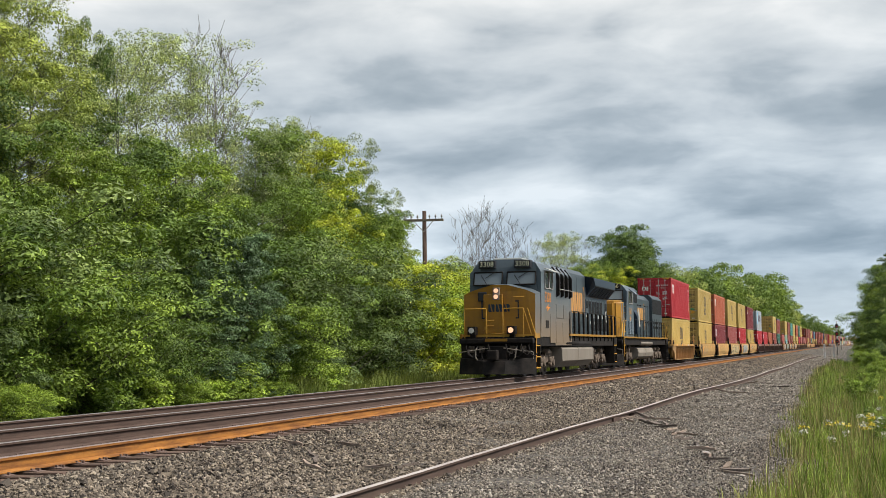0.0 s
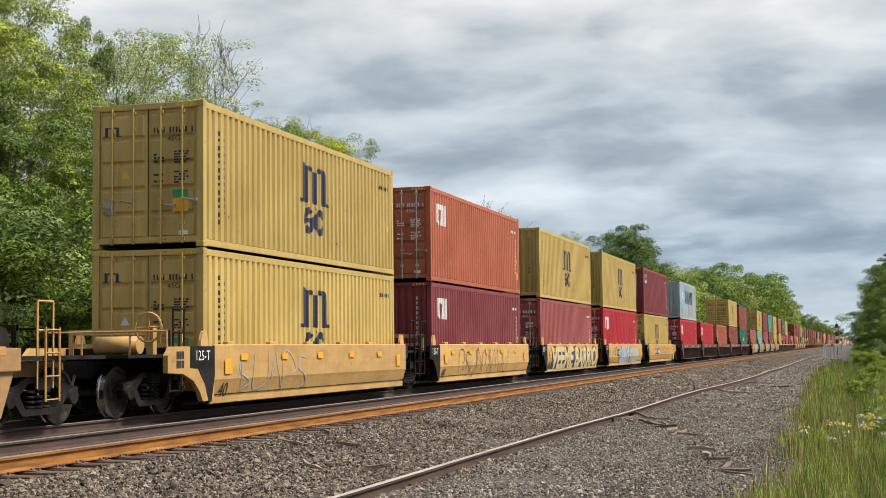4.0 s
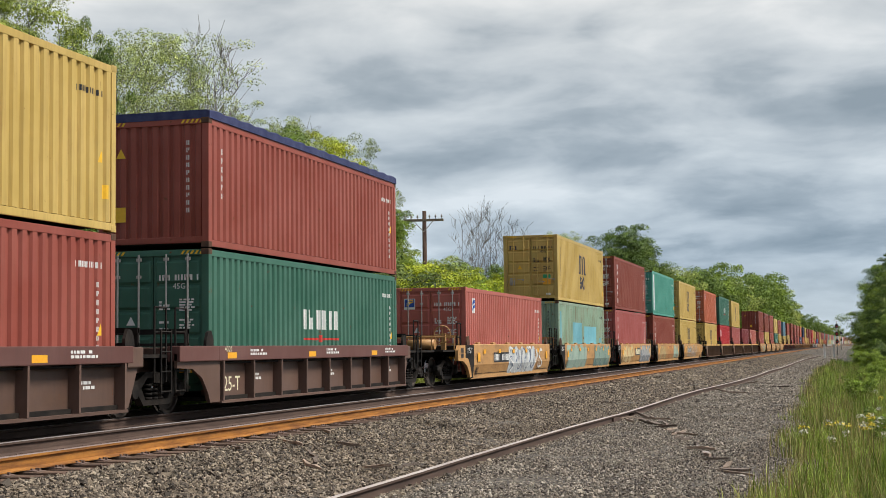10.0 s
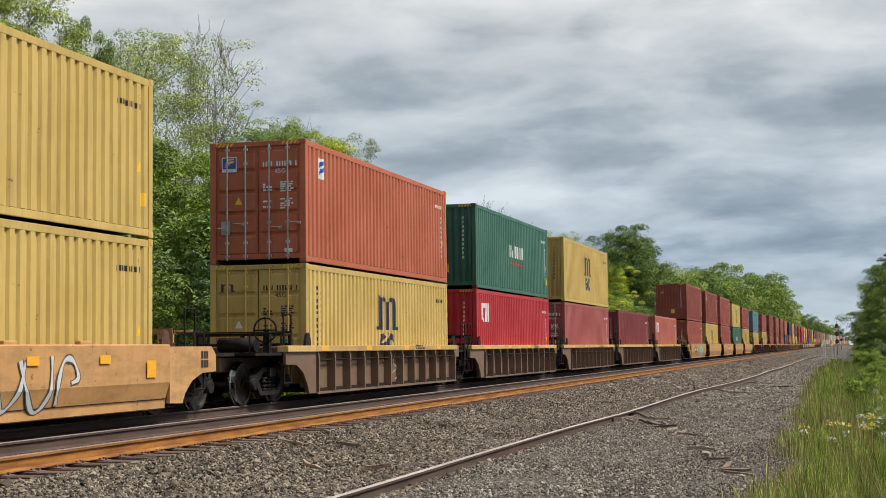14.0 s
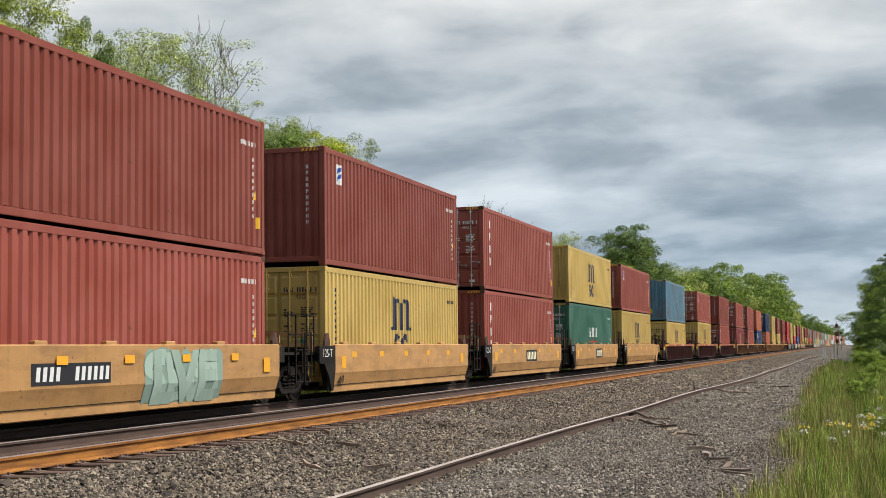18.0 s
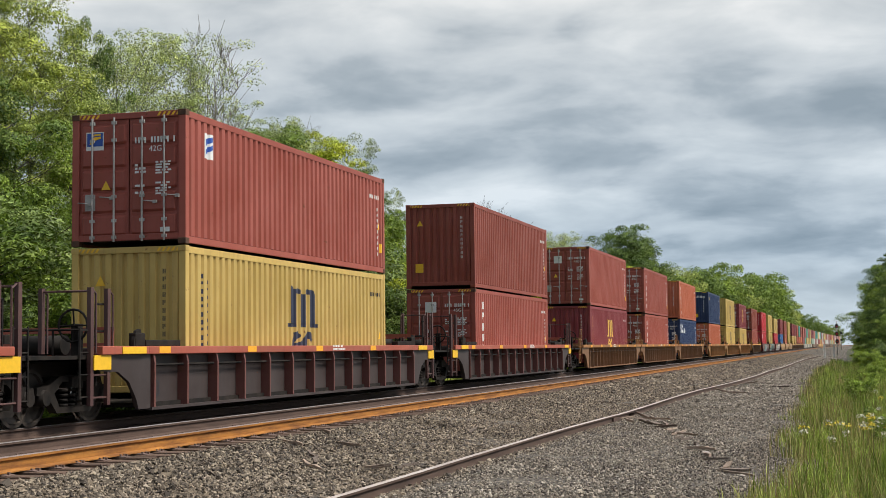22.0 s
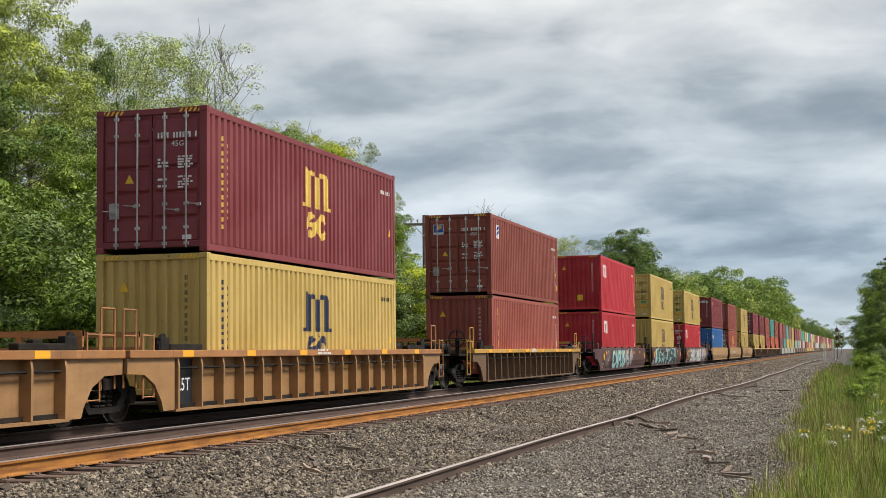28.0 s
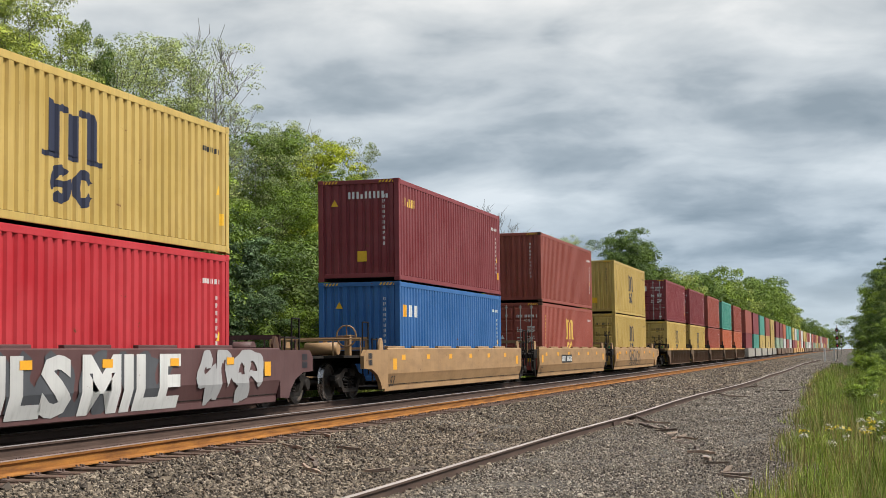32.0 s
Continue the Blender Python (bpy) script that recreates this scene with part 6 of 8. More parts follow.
        for x in (-1.33, 1.33):
            part("corner_guide", cached("guide", corner_guide), wall if style.startswith("Y") else M_rustcast if smooth else M_dark, c, "", m @ pose(x, -0.30, 1.24))
        if is_free:
            def coupler():
                bm = bmesh.new()
                box(bm, -0.12, 0.12, -out - 0.55, -out + 0.1, 0.76, 0.98)
                bevelled(bm, -0.17, 0.17, -out - 0.62, -out - 0.35, 0.70, 1.02, 0.04)
                rod(bm, (0.3, -out + 0.05, 0.8), (0.42, -out - 0.35, 0.42), 0.03, 6)
                return mesh_of("coupler", bm, M_dark)
            part("coupler", cached(("cp", out), coupler), M_dark, c, "", m)

            def brake_gear():
                bm = bmesh.new()
                rod(bm, (-0.4, -1.1, 1.30), (0.5, -1.1, 1.30), 0.17, 12)
                rim = [(0.85 + 0.27 * math.cos(a), -1.45, 1.62 + 0.27 * math.sin(a)) for a in [math.pi * q / 8 for q in range(16)]]
                for q in range(16):
                    rod(bm, rim[q], rim[(q + 1) % 16], 0.022, 5)
                    if q % 4 == 0:
                        rod(bm, rim[q], (0.85, -1.42, 1.62), 0.016, 5)
                rod(bm, (-1.25, -1.5, 1.55), (1.25, -1.5, 1.55), 0.02, 5)
                for x in (-1.25, -0.5, 0.5, 1.25):
                    rod(bm, (x, -1.5, 1.1), (x, -1.5, 1.55), 0.02, 5)
                box(bm, 0.78, 0.92, -1.40, -1.25, 1.1, 1.65)
                return mesh_of("brake_gear", bm, M_dark)
            part("brake_gear", cached("brake", brake_gear), wall if smooth else M_dark, c, "brake cylinder and hand wheel", m)
            if smooth:
                for x in (-1, 1):
                    part("end_wall", cached(("ew", x), lambda: end_wall_mesh(x)), wall, c, "wall end arched over the truck", m)
                mark("load_plate", "loadplate", lambda bm: [flat(bm, -0.16 + 0.11 * (q % 3), -0.07 + 0.11 * (q % 3), -0.16 + 0.17 * (q // 3), -0.02 + 0.17 * (q // 3)) for q in range(6)], M_black, c, HALF + 0.004, ye + sgn * 1.45, 1.02)
            truck(c, ye + sgn * (1.66 if not long_ else 1.75))
        elif sgn > 0:
            truck(c, ye + (pitch_next - L) / 2)
        if sgn < 0:
            if smooth and not long_:
                part("end_plate", cached("endplate", lambda: end_plate_mesh()), M_dark, c, "dark plate beside the end of the well", m)
                words("load_code", "125-T", 0.27, M_white, c, pose(HALF + 0.009, ye - 0.52, 1.08, 90, 0, 90))
            if style in ("Trib53", "Nrib53"):
                part("load_plate", cached("lplate", lambda: simple("load_plate", (HALF - 0.22, HALF - 0.205, 0.42, 1.18, 0.24, 1.10))), M_black, c, "black plate with a load code", m)
                words("load_code", "25T", 0.34, M_white, c, pose(HALF - 0.200, ye + 0.80, 0.62, 90, 0, 90))
            if style == "Brib":
                words("sill_code", "40/20", 0.15, M_cream, c, pose(HALF + 0.004, ye + 0.42, 1.20, 90, 0, 90))
            words("well_length", "25-T" if style == "Brib" else "40" if not long_ else "53", 0.42, M_cream if wall in (M_wellmar, M_welldim) else M_black, c, pose(HALF - 0.054, ye + 0.52, 0.40, 106, 0, 90) if smooth else pose(HALF - 0.21, ye + (1.05 if style == "Brib" else 0.62), 0.5, 90, 0, 90))
    return c


def pipe_mesh(y0, y1):
    bm = bmesh.new()
    rod(bm, (HALF - 0.10, y0, 0.94), (HALF - 0.10, y1, 0.94), 0.022, 6)
    return mesh_of("train_line", bm, M_dark)


def end_wall_mesh(x):
    bm = bmesh.new()
    prism(bm, [(0.0, 0.24), (0.0, 1.26), (-1.75, 1.26), (-1.95, 1.1), (-1.95, 0.78), (-1.35, 0.76), (-0.9, 0.62), (-0.62, 0.40), (-0.5, 0.22)], x * HALF - 0.05 * x - 0.05, x * HALF - 0.05 * x + 0.05, "x")
    return mesh_of("end_wall", bm, M_dark)


def ribbed_end_mesh(far, x):
    """The side of a ribbed car beyond its well, cut away over the truck."""
    bm = bmesh.new()
    prism(bm, [(0.16, 0.18), (0.16, 1.128), (-far, 1.128), (-far, 0.86), (-0.62 * far, 0.84), (-0.38 * far, 0.66), (-0.22 * far, 0.36), (-0.17 * far, 0.18)], x * HALF - 0.09 * x - 0.03, x * HALF - 0.09 * x + 0.03, "x")
    return mesh_of("end_wall", bm, M_dark)


def end_plate_mesh():
    """Dark plate at the end of a smooth-sided well, cut back over the truck."""
    bm = bmesh.new()
    prism(bm, [(-1.05, 1.265), (-1.05, 0.86), (-0.72, 0.84), (-0.42, 0.55), (-0.25, 0.20), (-0.13, 0.20), (0.02, 0.70), (0.02, 1.265)], HALF - 0.06, HALF + 0.005, "x")
    return mesh_of("end_plate", bm, M_dark)


def rib_mesh():
    bm = bmesh.new()
    prism(bm, [(-0.215, 0.20), (-0.015, 0.20), (-0.01, 0.98), (-0.04, 1.14), (-0.215, 1.14)], -0.03, 0.03)
    return mesh_of("rib", bm, M_dark)

TRAIN = []           # (thing, place along the line at the start, height)
# ---- locomotives ----
def bent_rail(points, r):
    """A handrail of bent tube through the points."""
    bm = bmesh.new()
    for a, b in zip(points, points[1:]):
        rod(bm, a, b, r, 6)
    return bm


M_locoblue = paint("loco_blue_grey", (0.105, 0.135, 0.155), wear=0.1, rough=0.36, fade=0.02, dust_to=2.6)
M_lococlean = paint("loco_blue_grey_clean", (0.090, 0.125, 0.150), wear=0.15, rough=0.36, fade=0.03, dirt=0.12)
M_locohood = paint("loco_hood_blue", (0.050, 0.068, 0.079), wear=0.2, rough=0.38, fade=0.02)
M_loconavy = paint("loco_navy", (0.014, 0.030, 0.052), wear=0.1, rough=0.38, fade=0.02)
M_locoyel = paint("loco_golden_yellow", (0.42, 0.205, 0.020), wear=0.3, dirt=0.45, rough=0.42, fade=0.02)
M_locotank = paint("loco_tank_grime", (0.25, 0.21, 0.165), wear=0.25, rough=0.6, fade=0.1)
M_locodust = surface("dusty_truck_casting", (0.195, 0.152, 0.116), (0.075, 0.056, 0.043), 0.8, 2.5, 30, 0.3)
M_loconum = plain("loco_orange_marking", (0.72, 0.26, 0.03), 0.5)
M_locomark = plain("loco_yellow_marking", (0.56, 0.27, 0.065), 0.5)
M_glass = material("tinted_glass")[0]
gb = M_glass.node_tree.nodes["Principled BSDF"]
gb.inputs["Base Color"].default_value, gb.inputs["Roughness"].default_value = (0.16, 0.19, 0.20, 1), 0.06
gb.inputs["Specular IOR Level"].default_value = 0.9
M_lamp = plain("lit_headlamp", (0.25, 0.16, 0.08), 0.3, 0, 1.0, (1.0, 0.58, 0.36))
M_darkglass = material("dark_cab_glass")[0]
dg = M_darkglass.node_tree.nodes["Principled BSDF"]
dg.inputs["Base Color"].default_value, dg.inputs["Roughness"].default_value = (0.012, 0.014, 0.016, 1), 0.08
dg.inputs["Specular IOR Level"].default_value = 0.35
M_lens = plain("unlit_lamp_glass", (0.75, 0.72, 0.66), 0.15)
M_roofwhite = plain("pale_roof_dome", (0.42, 0.42, 0.38), 0.6)
M_rail_yel = paint("handrail_yellow", (0.62, 0.33, 0.03), wear=0.2)
M_cream = plain("cream_marking", (0.80, 0.74, 0.52), 0.5)
M_vent = surface("black_vent_mesh", (0.006, 0.006, 0.007), (0.016, 0.015, 0.015), 0.7, 8, 60, 0.5)
LOCO_WHEELS = []
LOCO_R = 0.533


def loco_wheel_mesh():
    bm = bmesh.new()
    k = LOCO_R / WHEEL_R
    for s in (-1, 1):
        n = 22
        prof = [(0.66, 0.02), (0.66, 0.12), (0.69, 0.16), (0.69, 0.38), (0.685, (WHEEL_R + 0.025) * k), (0.73, LOCO_R), (0.815, LOCO_R - 0.006), (0.82, 0.43), (0.77, 0.40), (0.755, 0.17), (0.80, 0.13), (0.80, 0.02)]
        rings = [[bm.verts.new((s * x, r * math.cos(2 * math.pi * i / n), r * math.sin(2 * math.pi * i / n))) for i in range(n)] for x, r in prof]
        for j, (a, b) in enumerate(zip(rings, rings[1:])):
            for i in range(n):
                bm.faces.new((a[i], a[(i + 1) % n], b[(i + 1) % n], b[i])).material_index = 1 if 4 <= j <= 5 else 0
    rod(bm, (-1.0, 0, 0), (1.0, 0, 0), 0.09, 10)
    return mesh_of("wheelset", bm, [M_wheel, M_tread])


def loco_truck(parent, y):
    def truck_casting():
        bm = bmesh.new()
        for s in (-1, 1):
            x0, x1 = s * 0.98 - 0.09, s * 0.98 + 0.09
            prism(bm, [(-2.45, 0.72), (-2.35, 0.98), (-1.5, 1.02), (-0.9, 0.86), (0.9, 0.86), (1.5, 1.02), (2.35, 0.98), (2.45, 0.72), (1.9, 0.62), (1.0, 0.52), (-1.0, 0.52), (-1.9, 0.62)], x0, x1, "x")
        box(bm, -1.0, 1.0, -0.95, -0.65, 0.55, 0.9)
        box(bm, -1.0, 1.0, 0.65, 0.95, 0.55, 0.9)
        return mesh_of("truck_frame", bm, M_locodust)
    t = part("truck", cached("loco_truck", truck_casting), M_locodust, parent, "dusty three-axle truck", pose(0, y, 0))

    def gear():
        bm = bmesh.new()
        x = 1.12
        bevelled(bm, x - 0.08, x + 0.06, -0.42, 0.42, 0.40, 0.52, 0.03)
        bevelled(bm, x - 0.08, x + 0.05, -0.20, 0.20, 0.34, 0.74, 0.03)
        rod(bm, (x - 0.1, 0, 0.53), (x + 0.13, 0, 0.53), 0.15, 12)
        for d in (-0.30, 0.30):
            rod(bm, (x - 0.02, d, 0.50), (x - 0.02, d, 0.80), 0.08, 10)
        return mesh_of("axle_box", bm, M_locodust)

    def cylinder_mesh():
        bm = bmesh.new()
        rod(bm, (1.14, -0.28, 0.98), (1.14, 0.28, 0.98), 0.13, 12)
        rod(bm, (1.14, 0.28, 0.98), (1.14, 0.52, 0.94), 0.05, 8)
        box(bm, 1.02, 1.10, -0.1, 0.1, 0.7, 1.05)
        rod(bm, (1.16, -0.5, 0.50), (1.16, -0.42, 0.95), 0.035, 6)
        return mesh_of("brake_cylinder", bm, M_locodust)
    for dy in (-1.93, 0.0, 1.93):
        w = part("wheelset", cached("loco_wheel", loco_wheel_mesh), None, t, "steel wheels with bright treads")
        w.matrix_parent_inverse = Matrix.Translation((0, dy, LOCO_R))
        LOCO_WHEELS.append(w)
        part("axle_box", cached("axle_box", gear), M_locodust, t, "", pose(0, dy, 0))
    for dy in (-1.15, 0.85):
        part("brake_cylinder", cached("brake_cyl", cylinder_mesh), M_locodust, t, "", pose(0, dy, 0))


def rails_along(parent, ys, x, z0, z1, mat, name="handrail", mid=False):
    bm = bmesh.new()
    for y in ys:
        rod(bm, (x, y, z0), (x, y, z1), 0.022, 6)
    rod(bm, (x, ys[0], z1), (x, ys[-1], z1), 0.02, 6)
    if mid:
        rod(bm, (x, ys[0], (z0 + z1) / 2), (x, ys[-1], (z0 + z1) / 2), 0.016, 6)
    return part(name, bm, mat, parent)


def hood_block(parent, name, x, y0, y1, z0, z1, mat, cham=0.25, label=""):
    bm = bmesh.new()
    prism(bm, [(-x, z0), (x, z0), (x, z1 - cham), (x - cham, z1), (-x + cham, z1), (-x, z1 - cham)], y0, y1)
    return part(name, bm, mat, parent, label)


def panel(parent, name, x, y0, y1, z0, z1, mat, out=0.02, label=""):
    """A raised plate on the side towards the camera."""
    bm = bmesh.new()
    bevelled(bm, x - 0.02, x + out, y0, y1, z0, z1, 0.008)
    return part(name, bm, mat, parent, label)


def louvres(parent, x, y0, y1, z0, z1, n, mat):
    p = panel(parent, "louvre", x, y0, y1, z0, z1, mat, 0.015)
    for k in range(n):
        z = z0 + (k + 0.5) * (z1 - z0) / n
        bm = bmesh.new()
        prism(bm, [(x + 0.012, z - 0.02), (x + 0.045, z - 0.025), (x + 0.015, z + 0.03)], y0 + 0.04, y1 - 0.04)
        part("louvre_blade", bm, mat, p)


def stairs(parent, y, sgn, edge):
    """Step well at a platform corner, on both sides; sgn is the way the platform end lies."""
    for sx in (1, -1):
        bm = bmesh.new()
        box(bm, sx * 1.52 - 0.03, sx * 1.52 + 0.0, y - 0.45, y + 0.45, 1.30, 1.62)
        for yy in (y - 0.45, y + 0.40):
            box(bm, sx * 1.30 - 0.22, sx * 1.30 + 0.22, yy, yy + 0.05, 0.30, 1.62)
        part("step_well", bm, M_dark, parent)
        for k, z in enumerate((0.34, 0.78, 1.22)):
            bm = bmesh.new()
            box(bm, sx * 1.30 - 0.22, sx * 1.30 + 0.22, y - 0.40, y + 0.40, z, z + 0.04)
            part("step", bm, edge, parent)


def front_end(c, mat_rail, plow=True):
    bm = bmesh.new()
    prism(bm, [(-1.52, 0.95), (-0.45, 0.40), (0.45, 0.40), (1.52, 0.95), (1.52, 1.05), (-1.52, 1.05)], 0.14, 0.78, "z")
    for v in bm.verts:
        if v.co.z < 0.3 and v.co.y < 1.0:
            v.co.y -= 0.20
        if v.co.z > 0.5 and abs(v.co.x) < 1:
            v.co.z -= 0.14
    part("snow_plow", bm, M_dark, c, "black steel plow")
    part("pilot_plate", simple("pilot_plate", (-1.46, 1.46, 0.98, 1.06, 0.70, 1.36)), M_dark, c)
    bm = bmesh.new()
    bevelled(bm, -1.48, 1.48, 0.74, 1.1, 1.34, 1.54, 0.04)
    part("anticlimber", bm, M_dark, c)
    bm = bmesh.new()
    box(bm, -0.13, 0.13, 0.1, 1.0, 0.78, 1.02)
    bevelled(bm, -0.20, 0.20, -0.02, 0.38, 0.70, 1.08, 0.05)
    part("coupler", bm, M_dark, c)
    part("draft_box", simple("draft_box", (-0.42, 0.42, 0.70, 1.0, 0.62, 1.24), bevel=0.03), M_dark, c)
    for x in (-1.1, -0.8, -0.55, 0.55, 0.8, 1.1):
        bm = bmesh.new()
        drop = 0.62 if abs(x) < 1 else 0.8
        pts = [(x, 0.95, 1.22), (x * 1.02, 0.68, 1.10), (x * 1.0, 0.58, drop + 0.18), (x * 0.85, 0.62, drop), (x * 0.66, 0.74, drop + 0.08)]
        for a, b in zip(pts, pts[1:]):
            rod(bm, a, b, 0.03, 6)
        part("air_hose", bm, M_locotank if abs(x) == 0.8 else M_dark, c)
    bm = bmesh.new()
    rod(bm, (-1.5, 0.7, 1.0), (-0.3, 0.62, 1.16), 0.018, 5)
    rod(bm, (0.3, 0.62, 1.16), (1.5, 0.7, 1.0), 0.018, 5)
    rod(bm, (1.5, 0.7, 1.0), (1.5, 0.7, 0.72), 0.018, 5)
    part("uncoupling_lever", bm, M_locotank, c)


def lead_loco(s):
    c = thing("locomotive", "blue-grey diesel locomotive with yellow nose and lit headlamps", "locomotive", "locomotives", where=pose(TRACK_X, s, 0))
    HW = 1.50
    part("frame", simple("frame", (-HW + 0.05, HW - 0.05, 1.05, 21.6, 1.22, 1.60), (-0.9, 0.9, 1.3, 21.4, 0.95, 1.22)), M_dark, c)
    for x in (1, -1):
        part("sill_stripe", simple("sill_stripe", (x * HW - 0.03, x * HW + 0.03, 1.0, 1.9, 1.54, 1.72), (x * HW - 0.03, x * HW + 0.03, 8.4, 21.5, 1.66, 1.755)), M_locoyel, c, "yellow stripe along the walkway edge")
    part("walkway", simple("walkway", (-HW, HW, 8.4, 21.5, 1.70, 1.755)), M_dark, c)
    part("platform", simple("platform", (-HW, HW, 1.0, 2.4, 1.52, 1.58)), M_dark, c)
    front_end(c, M_rail_yel)
    # nose: tall, full width, flat front with chamfered edges
    bm = bmesh.new()
    prism(bm, [(-1.46, 1.58), (1.46, 1.58), (1.46, 3.40), (1.10, 3.56), (0.30, 3.78), (-0.30, 3.78), (-1.10, 3.56), (-1.46, 3.40)], 1.25, 2.75)
    for v in bm.verts:
        if v.co.y < 1.5:
            v.co.y += 0.05 * (v.co.z - 1.6) + 0.05 * abs(v.co.x)
            v.co.z -= 0.10 if v.co.z > 2 else 0
    bm.normal_update()
    for f in bm.faces:
        f.material_index = 0 if f.normal.y < -0.7 else 1
    nose = part("nose", mesh_of("nose", bm, [M_locoyel, M_locoblue]), None, c, "golden yellow nose with blue-grey top and sides")
    for nm, bx in (("nose_door", (-0.62, 0.16, 1.24, 1.34, 1.75, 3.30)),):
        bm = bmesh.new()
        bevelled(bm, *bx, 0.02)
        part(nm, bm, M_locoyel, nose)
    for y_, z_, m_ in ((1.36, 3.44, M_lamp), (1.34, 3.20, M_lamp)):
        bm = bmesh.new()
        bevelled(bm, -0.235, 0.035, y_ - 0.13, y_ + 0.1, z_ - 0.125, z_ + 0.125, 0.02)
        h = part("headlamp_ring", bm, M_locotank, nose)
        bm = bmesh.new()
        rod(bm, (-0.10, y_ - 0.155, z_), (-0.10, y_ - 0.131, z_), 0.09, 14)
        part("headlamp", bm, m_, h, "lit headlamp")
    panel_b = bmesh.new()
    bevelled(panel_b, -0.86, -0.50, 1.28, 1.36, 3.02, 3.40, 0.04)
    part("camera_recess", panel_b, M_black, nose)
    mark("emblem", "nose_bars", blocky(0.25, 0.30, 0.06), M_loconavy, nose, -0.42, 1.225, 2.60, side=False)
    for x in (-0.70, 0.78):
        mark("emblem_bracket", "bracket%d" % (x > 0), (lambda bm: [flat(bm, 0, 0.05, -0.22, 0.5), flat(bm, 0, 0.14, -0.22, -0.17), flat(bm, 0, 0.14, 0.45, 0.5)]) if x < 0 else (lambda bm: [flat(bm, 0, 0.05, -0.22, 0.5), flat(bm, -0.09, 0.05, -0.22, -0.17), flat(bm, -0.09, 0.05, 0.45, 0.5)]), M_loconavy, nose, x, 1.225, 2.54, side=False)
    for x, m_ in ((-1.02, M_lens), (0.58, M_lamp)):
        bm = bmesh.new()
        box(bm, x - 0.16, x + 0.16, 0.80, 1.2, 1.70, 2.02)
        h = part("ditch_lamp_ring", bm, M_dark, c)
        bm = bmesh.new()
        rod(bm, (x, 0.775, 1.86), (x, 0.798, 1.86), 0.11, 14)
        part("ditch_lamp", bm, m_, h)
        bm = bmesh.new()
        box(bm, x - 0.1, x + 0.1, 1.0, 1.25, 1.55, 1.72)
        part("lamp_bracket", bm, M_dark, c)
    # hoses, brackets and grab irons on the pilot and nose
    for x, dz in ((-1.25, 0.0), (-0.35, 0.1), (0.35, 0.1), (0.98, 0.05), (1.28, 0.0)):
        bm = bmesh.new()
        pts = [(x, 0.96, 1.30), (x + 0.06, 0.60, 1.20 + dz), (x + 0.16, 0.52, 0.92 + dz), (x + 0.30, 0.58, 0.82 + dz), (x + 0.40, 0.72, 0.98 + dz)]
        for p, q in zip(pts, pts[1:]):
            rod(bm, p, q, 0.024, 6)
        part("cable_loop", bm, M_dark, c)
    for x in (-1.05, -0.62, 0.62, 1.05):
        bm = bmesh.new()
        bevelled(bm, x - 0.11, x + 0.11, 0.86, 1.0, 0.98, 1.24, 0.02)
        part("hose_bracket", bm, M_locodust, c)
    bm = bmesh.new()
    for x0, x1, z in ((-0.50, -0.20, 2.25), (-0.50, -0.20, 2.05), (0.62, 1.05, 3.18), (-0.62, 0.16, 1.72)):
        rod(bm, (x0, 1.19, z), (x1, 1.19, z), 0.016, 5)
    part("nose_grab_iron", bm, M_rail_yel, nose)
    for x in (-0.58, 0.12):
        for z in (1.95, 2.5, 3.05):
            bm = bmesh.new()
            box(bm, x - 0.03, x + 0.03, 1.215, 1.25, z - 0.07, z + 0.07)
            part("door_hinge", bm, M_locoyel, nose)
    part("nose_sill", simple("nose_sill", (-1.46, 1.46, 1.215, 1.24, 1.60, 1.70)), M_rail_yel, nose, "bright yellow band under the nose")
    part("step_edge", simple("step_edge", (-0.45, 0.45, 0.725, 0.76, 1.42, 1.53)), M_locoyel, c, "yellow step edge")
    # front handrails
    for x0, x1 in ((-1.35, -0.45), (0.25, 1.05)):
        part("front_handrail", bent_rail([(x0, 1.02, 1.55), (x0, 1.02, 2.72), (x1, 1.02, 2.72), (x1, 1.02, 1.55)], 0.022), M_rail_yel, c, "yellow handrail")
    for x in (1.05, 1.22):
        part("stair_rail", bent_rail([(x, 1.02, 2.72), (x + 0.30, 1.15, 1.65), (x + 0.30, 1.15, 0.6)], 0.022), M_rail_yel, c, "bent yellow stair rail")
    stairs(c, 1.55, -1, M_rail_yel)
    # cab
    bm = bmesh.new()
    prism(bm, [(-1.48, 1.60), (1.48, 1.60), (1.48, 4.22), (1.22, 4.62), (0.70, 4.76), (-0.70, 4.76), (-1.22, 4.60), (-1.48, 4.22)], 2.2, 5.35)
    for v in bm.verts:
        if v.co.y < 2.3:
            v.co.y += 0.30 * max(0, v.co.z - 3.2)
    cab = part("cab", bm, M_locoblue, c, "blue-grey cab")
    for x0, x1 in ((-1.28, -0.10), (0.10, 1.28)):
        bm = bmesh.new()
        n = [(x0, 3.72), (x1, 3.72), (x1, 4.24), (x0, 4.24)]
        prism(bm, n, 2.12, 2.22)
        for v in bm.verts:
            v.co.y += 0.30 * (v.co.z - 3.2) + 0.02
        w = part("windshield", bm, M_glass, cab, "tinted windshield")
        bm = bmesh.new()
        for a, b in ((n[0], n[1]), (n[1], n[2]), (n[2], n[3]), (n[3], n[0])):
            rod(bm, (a[0], 2.12 + 0.30 * (a[1] - 3.2), a[1]), (b[0], 2.12 + 0.30 * (b[1] - 3.2), b[1]), 0.03, 6)
        xm = (x0 + x1) / 2
        rod(bm, (xm, 2.22, 3.70), (xm - 0.28, 2.35, 4.12), 0.014, 5)
